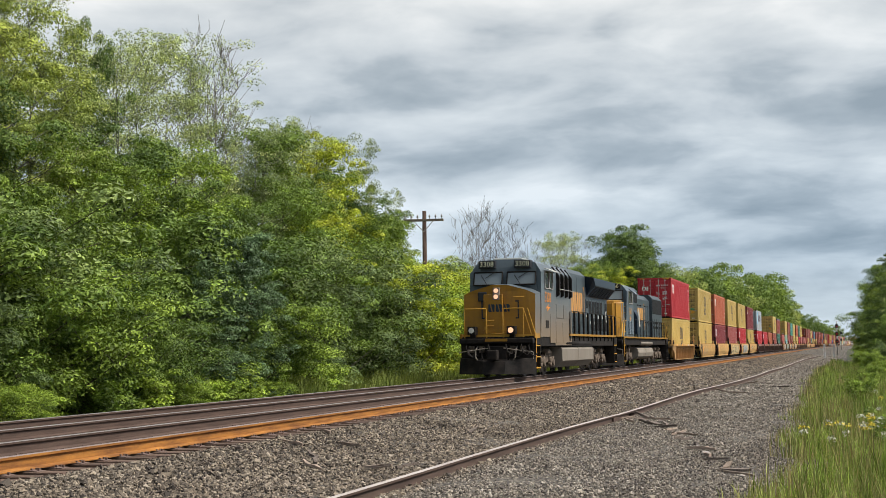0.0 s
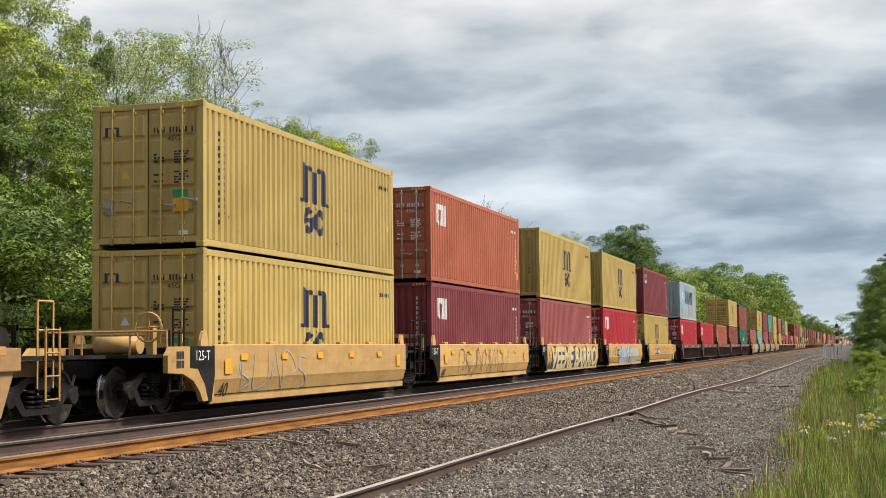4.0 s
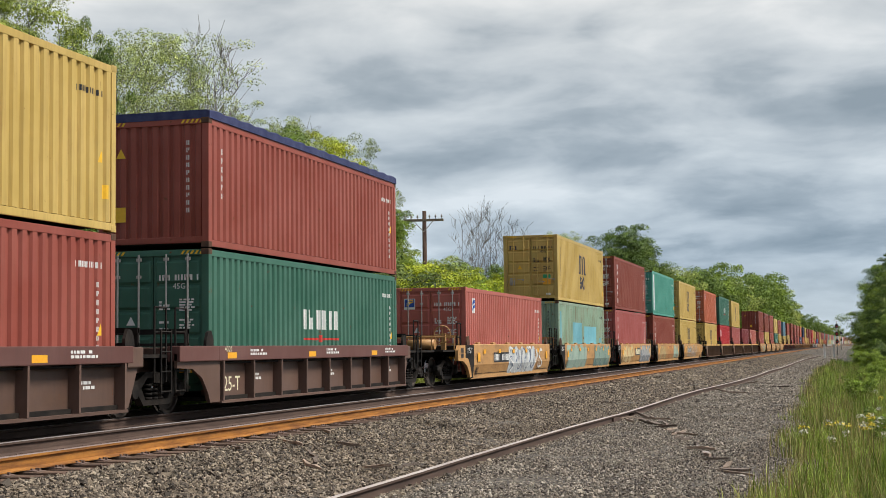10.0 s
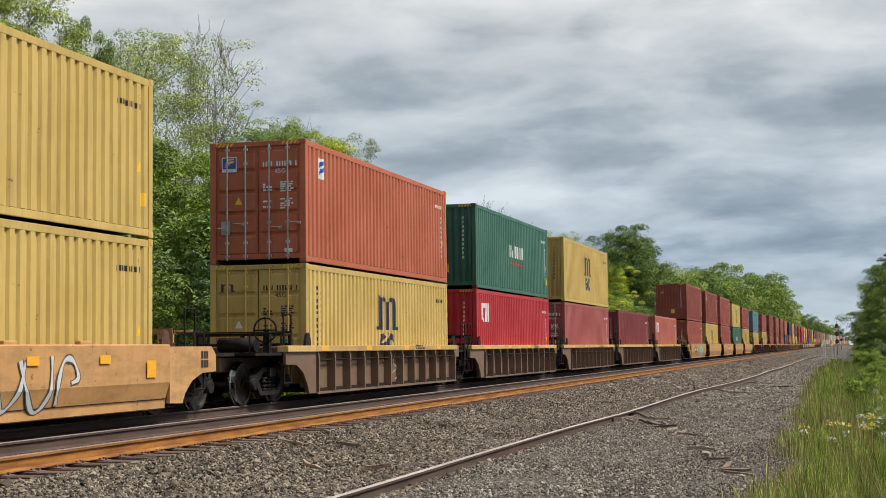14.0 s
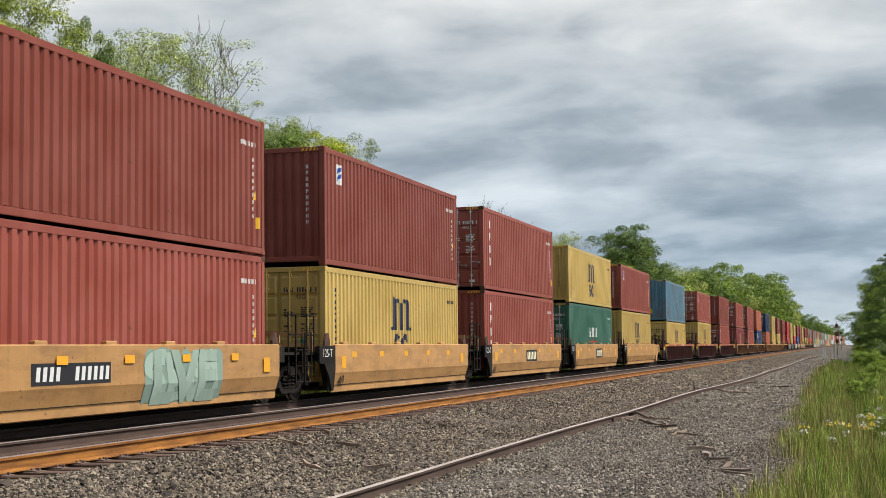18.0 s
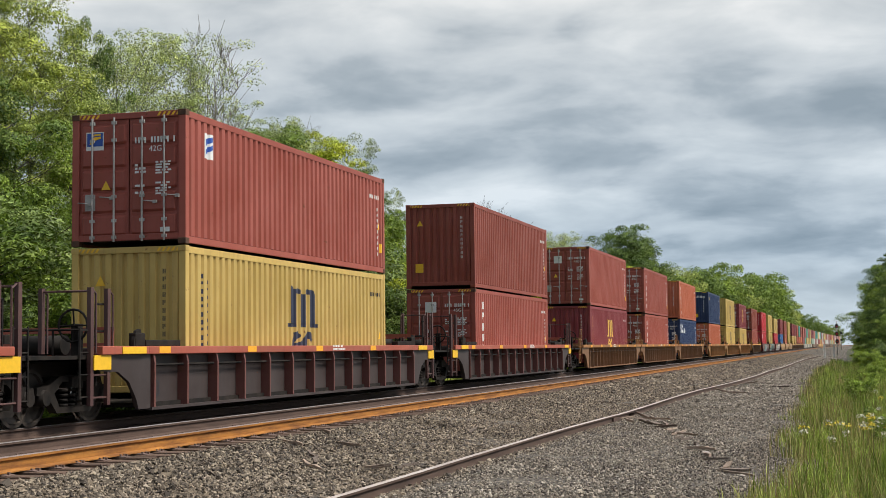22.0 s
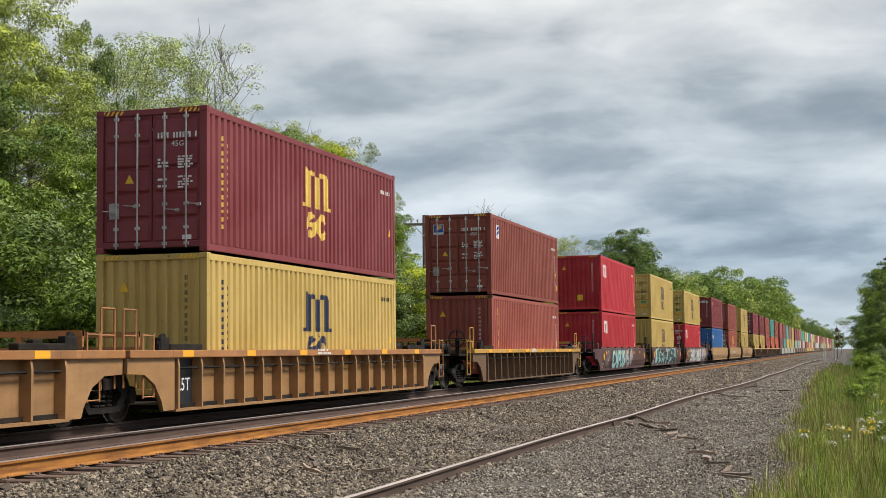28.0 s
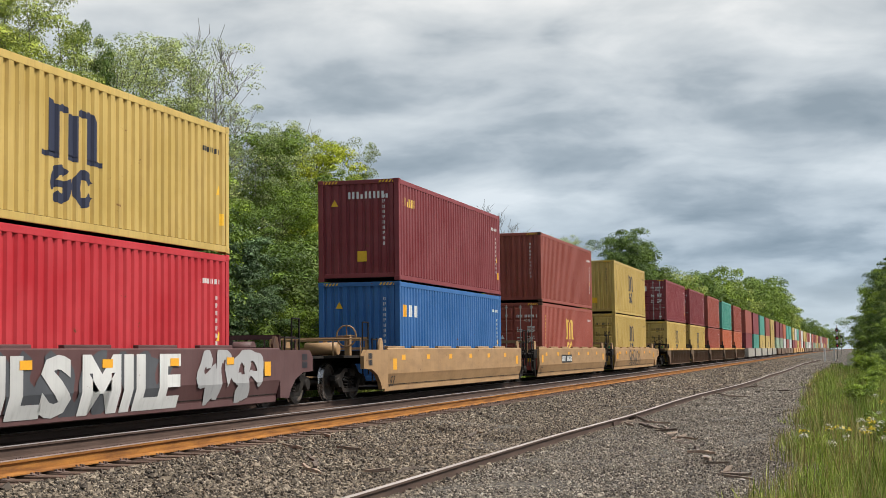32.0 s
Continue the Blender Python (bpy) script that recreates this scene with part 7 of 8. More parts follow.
        rod(bm, (xm + 0.3, 2.40, 4.26), (xm - 0.1, 2.32, 4.0), 0.014, 5)
        part("window_frame", bm, M_dark, w)
    for x in (-0.74, 0.74):
        bm = bmesh.new()
        bevelled(bm, x - 0.34, x + 0.34, 2.34, 2.80, 4.40, 4.72, 0.02)
        nb = part("number_board", bm, M_black, cab)
        words("road_number", "3308", 0.30, M_cream, nb, pose(x, 2.335, 4.56, 90, 0, 0))
    for y0, y1 in ((3.15, 3.95), (4.05, 4.75)):
        w = panel(cab, "side_window", 1.48, y0, y1, 3.58, 4.30, M_darkglass, 0.015, "dark cab window")
        bm = bmesh.new()
        for z in (3.58, 4.30):
            rod(bm, (1.50, y0, z), (1.50, y1, z), 0.03, 6)
        for y in (y0, y1):
            rod(bm, (1.50, y, 3.58), (1.50, y, 4.30), 0.03, 6)
        part("window_frame", bm, M_steel, w)
    bm = bmesh.new()
    prism(bm, [(1.48, 4.38), (1.84, 4.24), (1.85, 4.26), (1.48, 4.42)], 3.1, 4.85)
    part("sunshade", bm, M_roofwhite, cab, "pale sunshade over the side window")
    bm = bmesh.new()
    bevelled(bm, -0.6, 0.6, 3.0, 4.8, 4.72, 4.85, 0.05)
    part("roof_dome", bm, M_roofwhite, cab, "pale rounded roof cover")
    words("road_number", "3308", 0.60, M_loconum, cab, pose(1.492, 3.75, 3.20, 90, 0, 90))
    mark("lightning_mark", "bolt", lambda bm: poly(bm, [(-0.5, 0.0), (-0.1, 0.05), (-0.15, -0.10), (0.5, 0.10), (0.05, 0.08), (0.12, 0.22)]), M_loconum, cab, 1.492, 3.75, 2.74)
    panel(cab, "cab_door", 1.48, 2.45, 3.0, 1.75, 3.75, M_locoblue, 0.012)
    panel(cab, "locker_grille", 1.48, 3.3, 3.9, 1.95, 2.62 - 0.35, M_dark, 0.015)
    panel(cab, "side_panel", 1.48, 4.2, 5.2, 1.35, 2.55, M_locoblue, 0.012)
    # full-width equipment cab behind the driver's cab
    eq = hood_block(c, "equipment_cab", 1.46, 5.36, 9.1, 1.25, 4.66, M_locoblue, 0.3)
    for k in range(4):
        y = 5.75 + k * 0.95
        bm = bmesh.new()
        prism(bm, [(1.46, 3.30), (1.60, 3.38), (1.60, 4.2), (1.30, 4.62), (1.24, 4.56), (1.46, 4.2)], y - 0.06, y + 0.06)
        part("vent_fin", bm, M_dark, eq, "black vertical fin")
        if k < 3:
            louvres(eq, 1.46, y + 0.18, y + 0.80, 3.55, 4.18, 6, M_dark)
    bm = bmesh.new()
    rod(bm, (1.66, 5.5, 3.62), (1.66, 9.0, 3.62), 0.018, 6)
    part("grab_rail", bm, M_steel, eq)
    for y0, y1, z0, z1 in ((5.5, 6.9, 1.35, 2.25), (7.0, 8.3, 1.35, 2.25), (5.6, 7.0, 2.4, 3.0), (7.2, 8.9, 2.4, 3.0)):
        panel(eq, "access_panel", 1.46, y0, y1, z0, z1, M_locoblue, 0.014)
    # engine hood
    hd = hood_block(c, "engine_hood", 1.10, 9.1, 14.7, 1.72, 4.80, M_locohood, 0.22)
    for k in range(5):
        panel(hd, "hood_door", 1.10, 9.3 + 0.92 * k, 10.14 + 0.92 * k, 1.85, 2.55, M_locohood, 0.016)
    for k in range(3):
        panel(hd, "hood_panel", 1.10, 9.3 + 1.53 * k, 10.75 + 1.53 * k, 2.62, 4.50, M_locohood, 0.012)
    mark("emblem", "hood_bars", blocky(0.86, 1.0, 0.14), M_locomark, hd, 1.118, 10.95, 2.75)
    for y, k in ((10.4, 1), (14.25, -1)):
        mark("emblem_bracket", "hb%d" % k, (lambda bm: [flat(bm, 0, 0.12, -0.45, 1.25), flat(bm, 0, 0.32, 1.13, 1.25), flat(bm, 0, 0.32, -0.45, -0.33)]) if k > 0 else (lambda bm: [flat(bm, 0, 0.12, -0.45, 1.25), flat(bm, -0.2, 0.12, 1.13, 1.25), flat(bm, -0.2, 0.12, -0.45, -0.33)]), M_locomark, hd, 1.119, y, 2.80)
    bm = bmesh.new()
    bevelled(bm, -0.55, 0.55, 11.6, 13.6, 4.78, 4.92, 0.08)
    part("exhaust_stack", bm, M_loconavy, hd)
    # radiator cab with its flared wings
    rc = hood_block(c, "radiator_cab", 1.10, 14.7, 21.2, 1.72, 4.15, M_loconavy, 0.1, "dark navy radiator section")
    bm = bmesh.new()
    prism(bm, [(-1.10, 3.62), (1.10, 3.62), (1.54, 4.16), (1.54, 4.52), (0.9, 4.66), (-0.9, 4.66), (-1.54, 4.52), (-1.54, 4.16)], 14.7, 21.45)
    for v in bm.verts:
        if v.co.y < 15 and v.co.z < 4.2:
            v.co.y += 0.5
    part("radiator_wing", bm, M_loconavy, rc, "flared navy radiator wing")
    for k in range(7):
        bm = bmesh.new()
        prism(bm, [(1.13, 3.66), (1.52, 4.13), (1.535, 4.11), (1.145, 3.64)], 15.25 + k * 0.86, 16.0 + k * 0.86)
        part("radiator_screen", bm, M_vent, rc)
    for k in range(8):
        y = 14.8 + 0.79 * k
        d = panel(rc, "engine_door", 1.10, y, y + 0.72, 1.86, 2.66, M_locohood, 0.02)
        e = panel(rc, "vent_door", 1.10, y, y + 0.72, 2.70, 3.50, M_locohood, 0.02)
        if k not in (0, 1):
            panel(d, "vent_mesh", 1.12, y + 0.10, y + 0.62, 1.96, 2.58, M_vent, 0.014)
        if k != 6:
            panel(e, "vent_mesh", 1.12, y + 0.10, y + 0.62, 2.80 if k else 3.05, 3.42, M_vent, 0.014)
        mark("data_label", "datalabel", lambda bm: flat(bm, 0, 0.14, 0, 0.13), M_white, d, 1.126, y + 0.28 * (k % 3), 2.60 - 0.3 * (k % 2))
        bm = bmesh.new()
        rod(bm, (1.17, y + 0.1, 3.66), (1.50, y + 0.35, 4.06), 0.018, 5)
        part("screen_divider", bm, M_loconavy, rc)
    bm = bmesh.new()
    rim = [(1.24, 20.1 + 0.28 * math.cos(a), 2.72 + 0.28 * math.sin(a)) for a in [math.pi * q / 8 for q in range(16)]]
    for q in range(16):
        rod(bm, rim[q], rim[(q + 1) % 16], 0.02, 5)
        if q % 4 == 0:
            rod(bm, rim[q], (1.18, 20.1, 2.72), 0.016, 5)
    part("hand_brake", bm, M_roofwhite, rc, "pale hand brake wheel")
    for x in (1.44, -1.44):
        rails_along(c, [8.6 + 1.18 * k for k in range(12)], x, 1.70, 2.78, M_dark)
    for k in range(12):
        bm = bmesh.new()
        box(bm, 1.42, 1.50, 8.54 + 1.18 * k, 8.68 + 1.18 * k, 1.45, 2.74)
        part("stanchion_foot", bm, M_dark, c)
    stairs(c, 21.3, 1, M_rail_yel)
    bm = bmesh.new()
    for x in (-1.3, -0.5, 0.5, 1.3):
        rod(bm, (x, 21.75, 1.6), (x, 21.75, 2.65), 0.022, 6)
    rod(bm, (-1.3, 21.75, 2.65), (1.3, 21.75, 2.65), 0.022, 6)
    part("rear_handrail", bm, M_dark, c)
    part("rear_pilot", simple("rear_pilot", (-1.48, 1.48, 21.5, 21.65, 0.45, 1.58), (-0.15, 0.15, 21.6, 22.35, 0.78, 1.02)), M_dark, c)
    tank(c, 6.75, 14.75, False)
    loco_truck(c, 4.15)
    loco_truck(c, 17.45)
    TRAIN.append((c, s, 0.0))


def tank(c, y0, y1, round_):
    bm = bmesh.new()
    if round_:
        outline = [(math.copysign(abs(math.cos(a)) ** 0.7, math.cos(a)) * 1.42, 0.78 + 0.45 * math.copysign(abs(math.sin(a)) ** 0.6, math.sin(a))) for a in [2 * math.pi * k / 20 for k in range(20)]]
    else:
        outline = [(-1.46, 0.58), (-1.18, 0.30), (1.18, 0.30), (1.46, 0.58), (1.46, 1.08), (1.36, 1.18), (-1.36, 1.18), (-1.46, 1.08)]
    prism(bm, outline, y0, y1)
    t = part("fuel_tank", bm, M_locotank, c, "dusty pale fuel tank")
    for k in range(3):
        y = y0 + 0.05 + k * (y1 - y0 - 0.1) / 2
        bm = bmesh.new()
        prism(bm, [(p[0] * 1.008, 0.74 + (p[1] - 0.74) * 1.012) for p in outline], y - 0.03, y + 0.03)
        part("tank_band", bm, M_locotank, t)
    bm = bmesh.new()
    rod(bm, (1.35, y0 + 1.0, 1.34), (1.35, y1 - 0.6, 1.34), 0.13, 12)
    part("air_reservoir", bm, M_dark if not round_ else M_locotank, c)


def second_loco(s):
    c = thing("locomotive", "blue-grey diesel locomotive with chamfered yellow nose, second in train", "locomotive", "locomotives", where=pose(TRACK_X, s, 0))
    HW = 1.50
    part("frame", simple("frame", (-HW + 0.06, HW - 0.06, 0.95, 21.2, 1.25, 1.60), (-0.9, 0.9, 1.3, 21.0, 0.95, 1.25)), M_dark, c)
    for x in (1, -1):
        part("sill_stripe", simple("sill_stripe", (x * HW - 0.03, x * HW + 0.03, 1.3, 21.2, 1.63, 1.72)), M_locoyel, c, "yellow stripe along the walkway edge")
    part("walkway", simple("walkway", (-HW, HW, 0.95, 21.2, 1.66, 1.71)), M_dark, c)
    front_end(c, M_rail_yel)
    stairs(c, 1.5, -1, M_rail_yel)
    # chamfered nose
    bm = bmesh.new()
    base = [(-1.40, 2.6), (-1.40, 1.85), (-1.02, 1.30), (1.02, 1.30), (1.40, 1.85), (1.40, 2.6)]
    prism(bm, base, 1.70, 3.78, "z")
    for v in bm.verts:
        if v.co.z > 3:
            v.co.x *= 0.97
            v.co.y += 0.10 * (v.co.y < 2.5)
            v.co.z -= 0.10 * (v.co.y < 2.0)
    bmesh.ops.bevel(bm, geom=[e for e in bm.edges if all(v.co.z > 3.4 for v in e.verts) or abs(e.verts[0].co.z - e.verts[1].co.z) > 1], offset=0.12, segments=3, affect="EDGES")
    bm.normal_update()
    for f in bm.faces:
        f.material_index = 1 if abs(f.normal.x) > 0.93 and f.calc_center_median().y > 1.9 else 0
    part("nose", mesh_of("nose", bm, [M_locoyel, M_lococlean]), None, c, "chamfered golden yellow nose")
    for x0, x1 in ((-1.38, -0.5), (0.5, 1.38)):
        part("front_handrail", bent_rail([(x0, 1.02, 1.70), (x0, 1.02, 2.75), (x1, 1.02, 2.75), (x1, 1.02, 1.70)], 0.022), M_rail_yel, c, "yellow handrail")
        part("front_rail_bar", bent_rail([(x0, 1.02, 2.25), (x1, 1.02, 2.25)], 0.016), M_rail_yel, c)
    for x in (1.38, 1.50):
        part("stair_rail", bent_rail([(x, 2.25, 2.62), (x, 1.75, 2.55), (x + 0.03, 1.05, 1.72), (x + 0.06, 1.02, 0.62)], 0.022), M_rail_yel, c, "bent yellow stair rail")
    for z in (2.0, 2.35, 2.7, 3.05, 3.4):
        bm = bmesh.new()
        rod(bm, (1.43, 1.98, z), (1.43, 2.42, z), 0.016, 5)
        part("grab_iron", bm, M_rail_yel, c)
    cabm = bmesh.new()
    prism(cabm, [(-1.46, 1.71), (1.46, 1.71), (1.46, 4.28), (1.15, 4.66), (0.5, 4.82), (-0.5, 4.82), (-1.15, 4.66), (-1.46, 4.28)], 2.6, 5.5)
    for v in cabm.verts:
        if v.co.y < 3:
            v.co.y += 0.35 * max(0, v.co.z - 3.2)
            v.co.x *= 1.0 if v.co.z > 3.2 else 0.98
    cab = part("cab", cabm, M_lococlean, c, "blue-grey cab")
    for x0, x1 in ((-1.24, -0.12), (0.12, 1.24)):
        bm = bmesh.new()
        prism(bm, [(x0, 3.80), (x1, 3.80), (x1, 4.34), (x0, 4.34)], 2.52, 2.62)
        for v in bm.verts:
            v.co.y += 0.35 * (v.co.z - 3.2) + 0.02
        w = part("windshield", bm, M_glass, cab)
        bm = bmesh.new()
        n = [(x0, 3.80), (x1, 3.80), (x1, 4.34), (x0, 4.34)]
        for a, b in zip(n, n[1:] + n[:1]):
            rod(bm, (a[0], 2.52 + 0.35 * (a[1] - 3.2), a[1]), (b[0], 2.52 + 0.35 * (b[1] - 3.2), b[1]), 0.03, 6)
        part("window_frame", bm, M_dark, w)
    for x in (-0.72, 0.72):
        bm = bmesh.new()
        bevelled(bm, x - 0.40, x + 0.40, 2.90, 3.3, 4.42, 4.70, 0.1)
        nb = part("number_board", bm, M_dark, cab)
        words("road_number", "4560", 0.29, M_cream, nb, pose(x, 2.895, 4.56, 90, 0, 0))
    for x in (-0.15, 0.15):
        bm = bmesh.new()
        rod(bm, (x, 2.90, 4.56), (x, 3.1, 4.56), 0.10, 12)
        part("headlamp", bm, M_lens, cab)
    for y0, y1 in ((3.55, 4.25), (4.32, 4.95)):
        w = panel(cab, "side_window", 1.46, y0, y1, 3.60, 4.30, M_darkglass, 0.015)
        bm = bmesh.new()
        for z in (3.60, 4.30):
            rod(bm, (1.48, y0, z), (1.48, y1, z), 0.03, 6)
        for y in (y0, y1):
            rod(bm, (1.48, y, 3.60), (1.48, y, 4.30), 0.03, 6)
        part("window_frame", bm, M_steel, w)
    bm = bmesh.new()
    prism(bm, [(1.46, 4.40), (1.84, 4.10), (1.86, 4.13), (1.48, 4.45)], 3.6, 4.9)
    part("sunshade", bm, M_lococlean, cab)
    words("road_number", "4560", 0.56, M_locomark, cab, pose(1.474, 4.1, 3.14, 90, 0, 90))
    mark("lightning_mark", "bolt2", lambda bm: poly(bm, [(-0.5, 0.0), (-0.1, 0.05), (-0.15, -0.10), (0.5, 0.10), (0.05, 0.08), (0.12, 0.22)]), M_locomark, cab, 1.474, 4.1, 2.70)
    louvres(cab, 1.46, 3.5, 4.3, 1.85, 2.60, 9, M_lococlean)
    louvres(cab, 1.46, 4.5, 5.3, 1.85, 2.60, 9, M_lococlean)
    eq = hood_block(c, "equipment_hood", 1.25, 5.5, 8.6, 1.72, 4.66, M_locohood, 0.2)
    panel(eq, "intake_screen", 1.25, 5.7, 6.6, 3.4, 4.35, M_vent, 0.02)
    panel(eq, "intake_screen", 1.25, 6.8, 8.4, 3.75, 4.4, M_vent, 0.02)
    panel(eq, "equipment_door", 1.25, 5.7, 6.5, 1.85, 3.0, M_lococlean, 0.02)
    bm = bmesh.new()
    prism(bm, [(1.25, 3.3), (1.45, 2.9), (1.45, 1.9), (1.25, 1.9)], 7.0, 8.3)
    part("blower_duct", bm, M_loconavy, eq)
    bm = bmesh.new()
    prism(bm, [(7.35, 3.3), (7.75, 3.35), (8.2, 2.3), (7.6, 2.3)], 1.44, 1.47, "x")
    part("duct_plate", bm, M_roofwhite, eq, "pale plate on the duct")
    hd = hood_block(c, "engine_hood", 1.04, 8.6, 15.6, 1.72, 4.38, M_locohood, 0.3)
    for k in range(8):
        panel(hd, "hood_door", 1.04, 8.75 + 0.85 * k, 9.52 + 0.85 * k, 1.85, 2.62, M_locohood, 0.018)
        panel(hd, "hood_panel", 1.04, 8.75 + 0.85 * k, 9.52 + 0.85 * k, 2.70, 3.65, M_locohood, 0.014)
    for k in range(6):
        y = 8.95 + 1.08 * k
        bm = bmesh.new()
        for z in (2.66, 3.68):
            box(bm, 1.04, 1.10, y, y + 0.12, z - 0.03, z + 0.03)
        part("door_latch", bm, M_roofwhite if k % 3 == 0 else M_dark, hd)
    for k in range(5):
        bm = bmesh.new()
        rod(bm, (0.0, 9.3 + 1.3 * k, 4.36), (0.0, 9.3 + 1.3 * k, 4.46), 0.48, 14, 0.44)
        part("roof_fan", bm, M_dark, hd)
    mark("emblem", "hood_bars2", blocky(0.74, 0.78, 0.12), M_locomark, hd, 1.062, 9.9, 2.75)
    for y, k in ((9.2, 1), (12.95, -1)):
        mark("emblem_bracket", "hc%d" % k, (lambda bm: [flat(bm, 0, 0.12, -0.55, 1.1), flat(bm, 0, 0.32, 0.98, 1.1), flat(bm, 0, 0.32, -0.55, -0.43)]) if k > 0 else (lambda bm: [flat(bm, 0, 0.12, -0.55, 1.1), flat(bm, -0.2, 0.12, 0.98, 1.1), flat(bm, -0.2, 0.12, -0.55, -0.43)]), M_locomark, hd, 1.062, y, 2.75)
    rc = hood_block(c, "radiator_hood", 1.22, 15.6, 20.6, 1.72, 4.50, M_locohood, 0.25)
    panel(rc, "radiator_grille", 1.22, 15.8, 20.4, 3.25, 4.2, M_vent, 0.02)
    for k in range(5):
        panel(rc, "hood_door", 1.22, 15.75 + 0.95 * k, 16.6 + 0.95 * k, 1.85, 2.95, M_locohood, 0.018)
        panel(rc, "vent_slot", 1.22, 15.9 + 0.95 * k, 16.45 + 0.95 * k, 2.3, 2.45, M_dark, 0.025)
        panel(rc, "vent_slot", 1.22, 15.9 + 0.95 * k, 16.45 + 0.95 * k, 2.6, 2.75, M_dark, 0.025)
    for x in (1.44, -1.44):
        rails_along(c, [5.9 + 1.27 * k for k in range(13)], x, 1.70, 2.72, M_dark)
    stairs(c, 20.9, 1, M_dark)
    part("rear_pilot", simple("rear_pilot", (-1.48, 1.48, 21.2, 21.35, 0.45, 1.66), (-0.15, 0.15, 21.3, 22.1, 0.78, 1.02)), M_dark, c)
    bm = bmesh.new()
    for x in (-1.35, -0.6, 0.6, 1.35):
        rod(bm, (x, 21.3, 1.66), (x, 21.3, 2.7), 0.022, 6)
    rod(bm, (-1.35, 21.3, 2.7), (1.35, 21.3, 2.7), 0.022, 6)
    rod(bm, (1.42, 21.3, 2.7), (1.50, 21.45, 0.8), 0.022, 6)
    part("rear_handrail", bm, M_rail_yel, c)
    tank(c, 7.4, 14.3, True)
    loco_truck(c, 4.0)
    loco_truck(c, 17.6)
    TRAIN.append((c, s, 0.0))

# ---- the train: place along the line at the start, car style, upper and lower box (colour, leading end, brand) ----
UNITS = [
    (103.5, "Arib", "Rd slants", "Yd arches"),
    (123.0, "Ysmooth", "Yd arches", "Yd arches"), (138.9, "Ysmooth", "Od slants", "Mp slants"), (154.9, "Ysmooth", "Yp arches", "Pd tag0"), (170.7, "Ysmooth", "Yp arches", "Rd slants"), (186.4, "Ysmooth", "Mp crest", "Yd arches"),
    (206.6, "Brib", "Sp star", "Rd slants"), (222.3, "Brib", "", "Rp slants"), (238.0, "Brib", "", "Op column"), (253.8, "Brib", "Yd arches", "Bp column4"), (269.7, "Brib", "bp tarp", "Gd serif"),
    (289.4, "Wsmooth", "", "Kd blue"), (305.2, "Wsmooth", "Yd arches", "Ap patched"), (321.2, "Wsmooth", "Dd column", "Pd column4"), (337.0, "Wsmooth", "Td panel", "Dp column"), (352.8, "Wsmooth", "Yd arches", "Yd arches"),
    (372.6, "Erib", "Od blue", "Yd arches"), (388.5, "Erib", "Gp serif", "Rp slants"), (404.3, "Erib", "Yp arches", "Pd none"), (420.0, "Erib", "", "Mp none"), (435.8, "Erib", "", "Kp slants"),
    (455.6, "Wsmooth", "Dp none", "Bp none"), (471.5, "Wsmooth", "Dp blue", "Yd arches"), (487.2, "Wsmooth", "Bd column4", "Bp column4"), (503.0, "Wsmooth", "yp arches", "Gd serif"), (518.8, "Wsmooth", "bp blue", "Yp arches"),
    (539.6, "Drib53", "Lp tag1", "yd arches"), (561.6, "Drib53", "bd blue", "Yp arches"), (583.6, "Drib53", "Dp none", "Bd column"),
    (606.2, "Trib53", "Bd none", "Mp goldarches"), (626.0, "Trib53", "Bd column", "Bd column"), (645.7, "Trib53", "Op column", "Nd swirl"),
    (669.7, "Nrib53", "Np wide", "Od column4"), (689.4, "Nrib53", "Yp arches", "Yd arches"), (709.0, "Nrib53", "Md goldarches", "Yp arches"),
    (732.4, "Krib53", "Dd blue", "Bp column_gold"),
    (756.1, "Bsmooth53", "Rp slants", "Rp slants"), (775.6, "Bsmooth53", "Yd arches", "Yp arches"), (795.5, "Bsmooth53", "yd arches", "Rd slants"),
    (819.2, "Ysmooth53", "Mp wide", "Ep tag"), (838.7, "Ysmooth53", "Bp none", "Bd goldarches"), (858.2, "Ysmooth53", "Yp arches", "Yd arches"),
    (881.5, "Erib", "Md none", "Yd arches"), (897.2, "Erib", "Md none", "Yd arches"), (912.9, "Erib", "Bp none", "Bp none"), (928.6, "Erib", "Tp none", "Op none"), (944.4, "Erib", "Bd none", "Op none"),
    (964.0, "Gsmooth", "Bd none", "Mp none"), (979.7, "Gsmooth", "Mp none", "Tp none"), (995.4, "Gsmooth", "Tp none", "Yp none"), (1011.2, "Gsmooth", "Bp none", "Yp none"), (1026.9, "Gsmooth", "Yp none", "Yp none")]
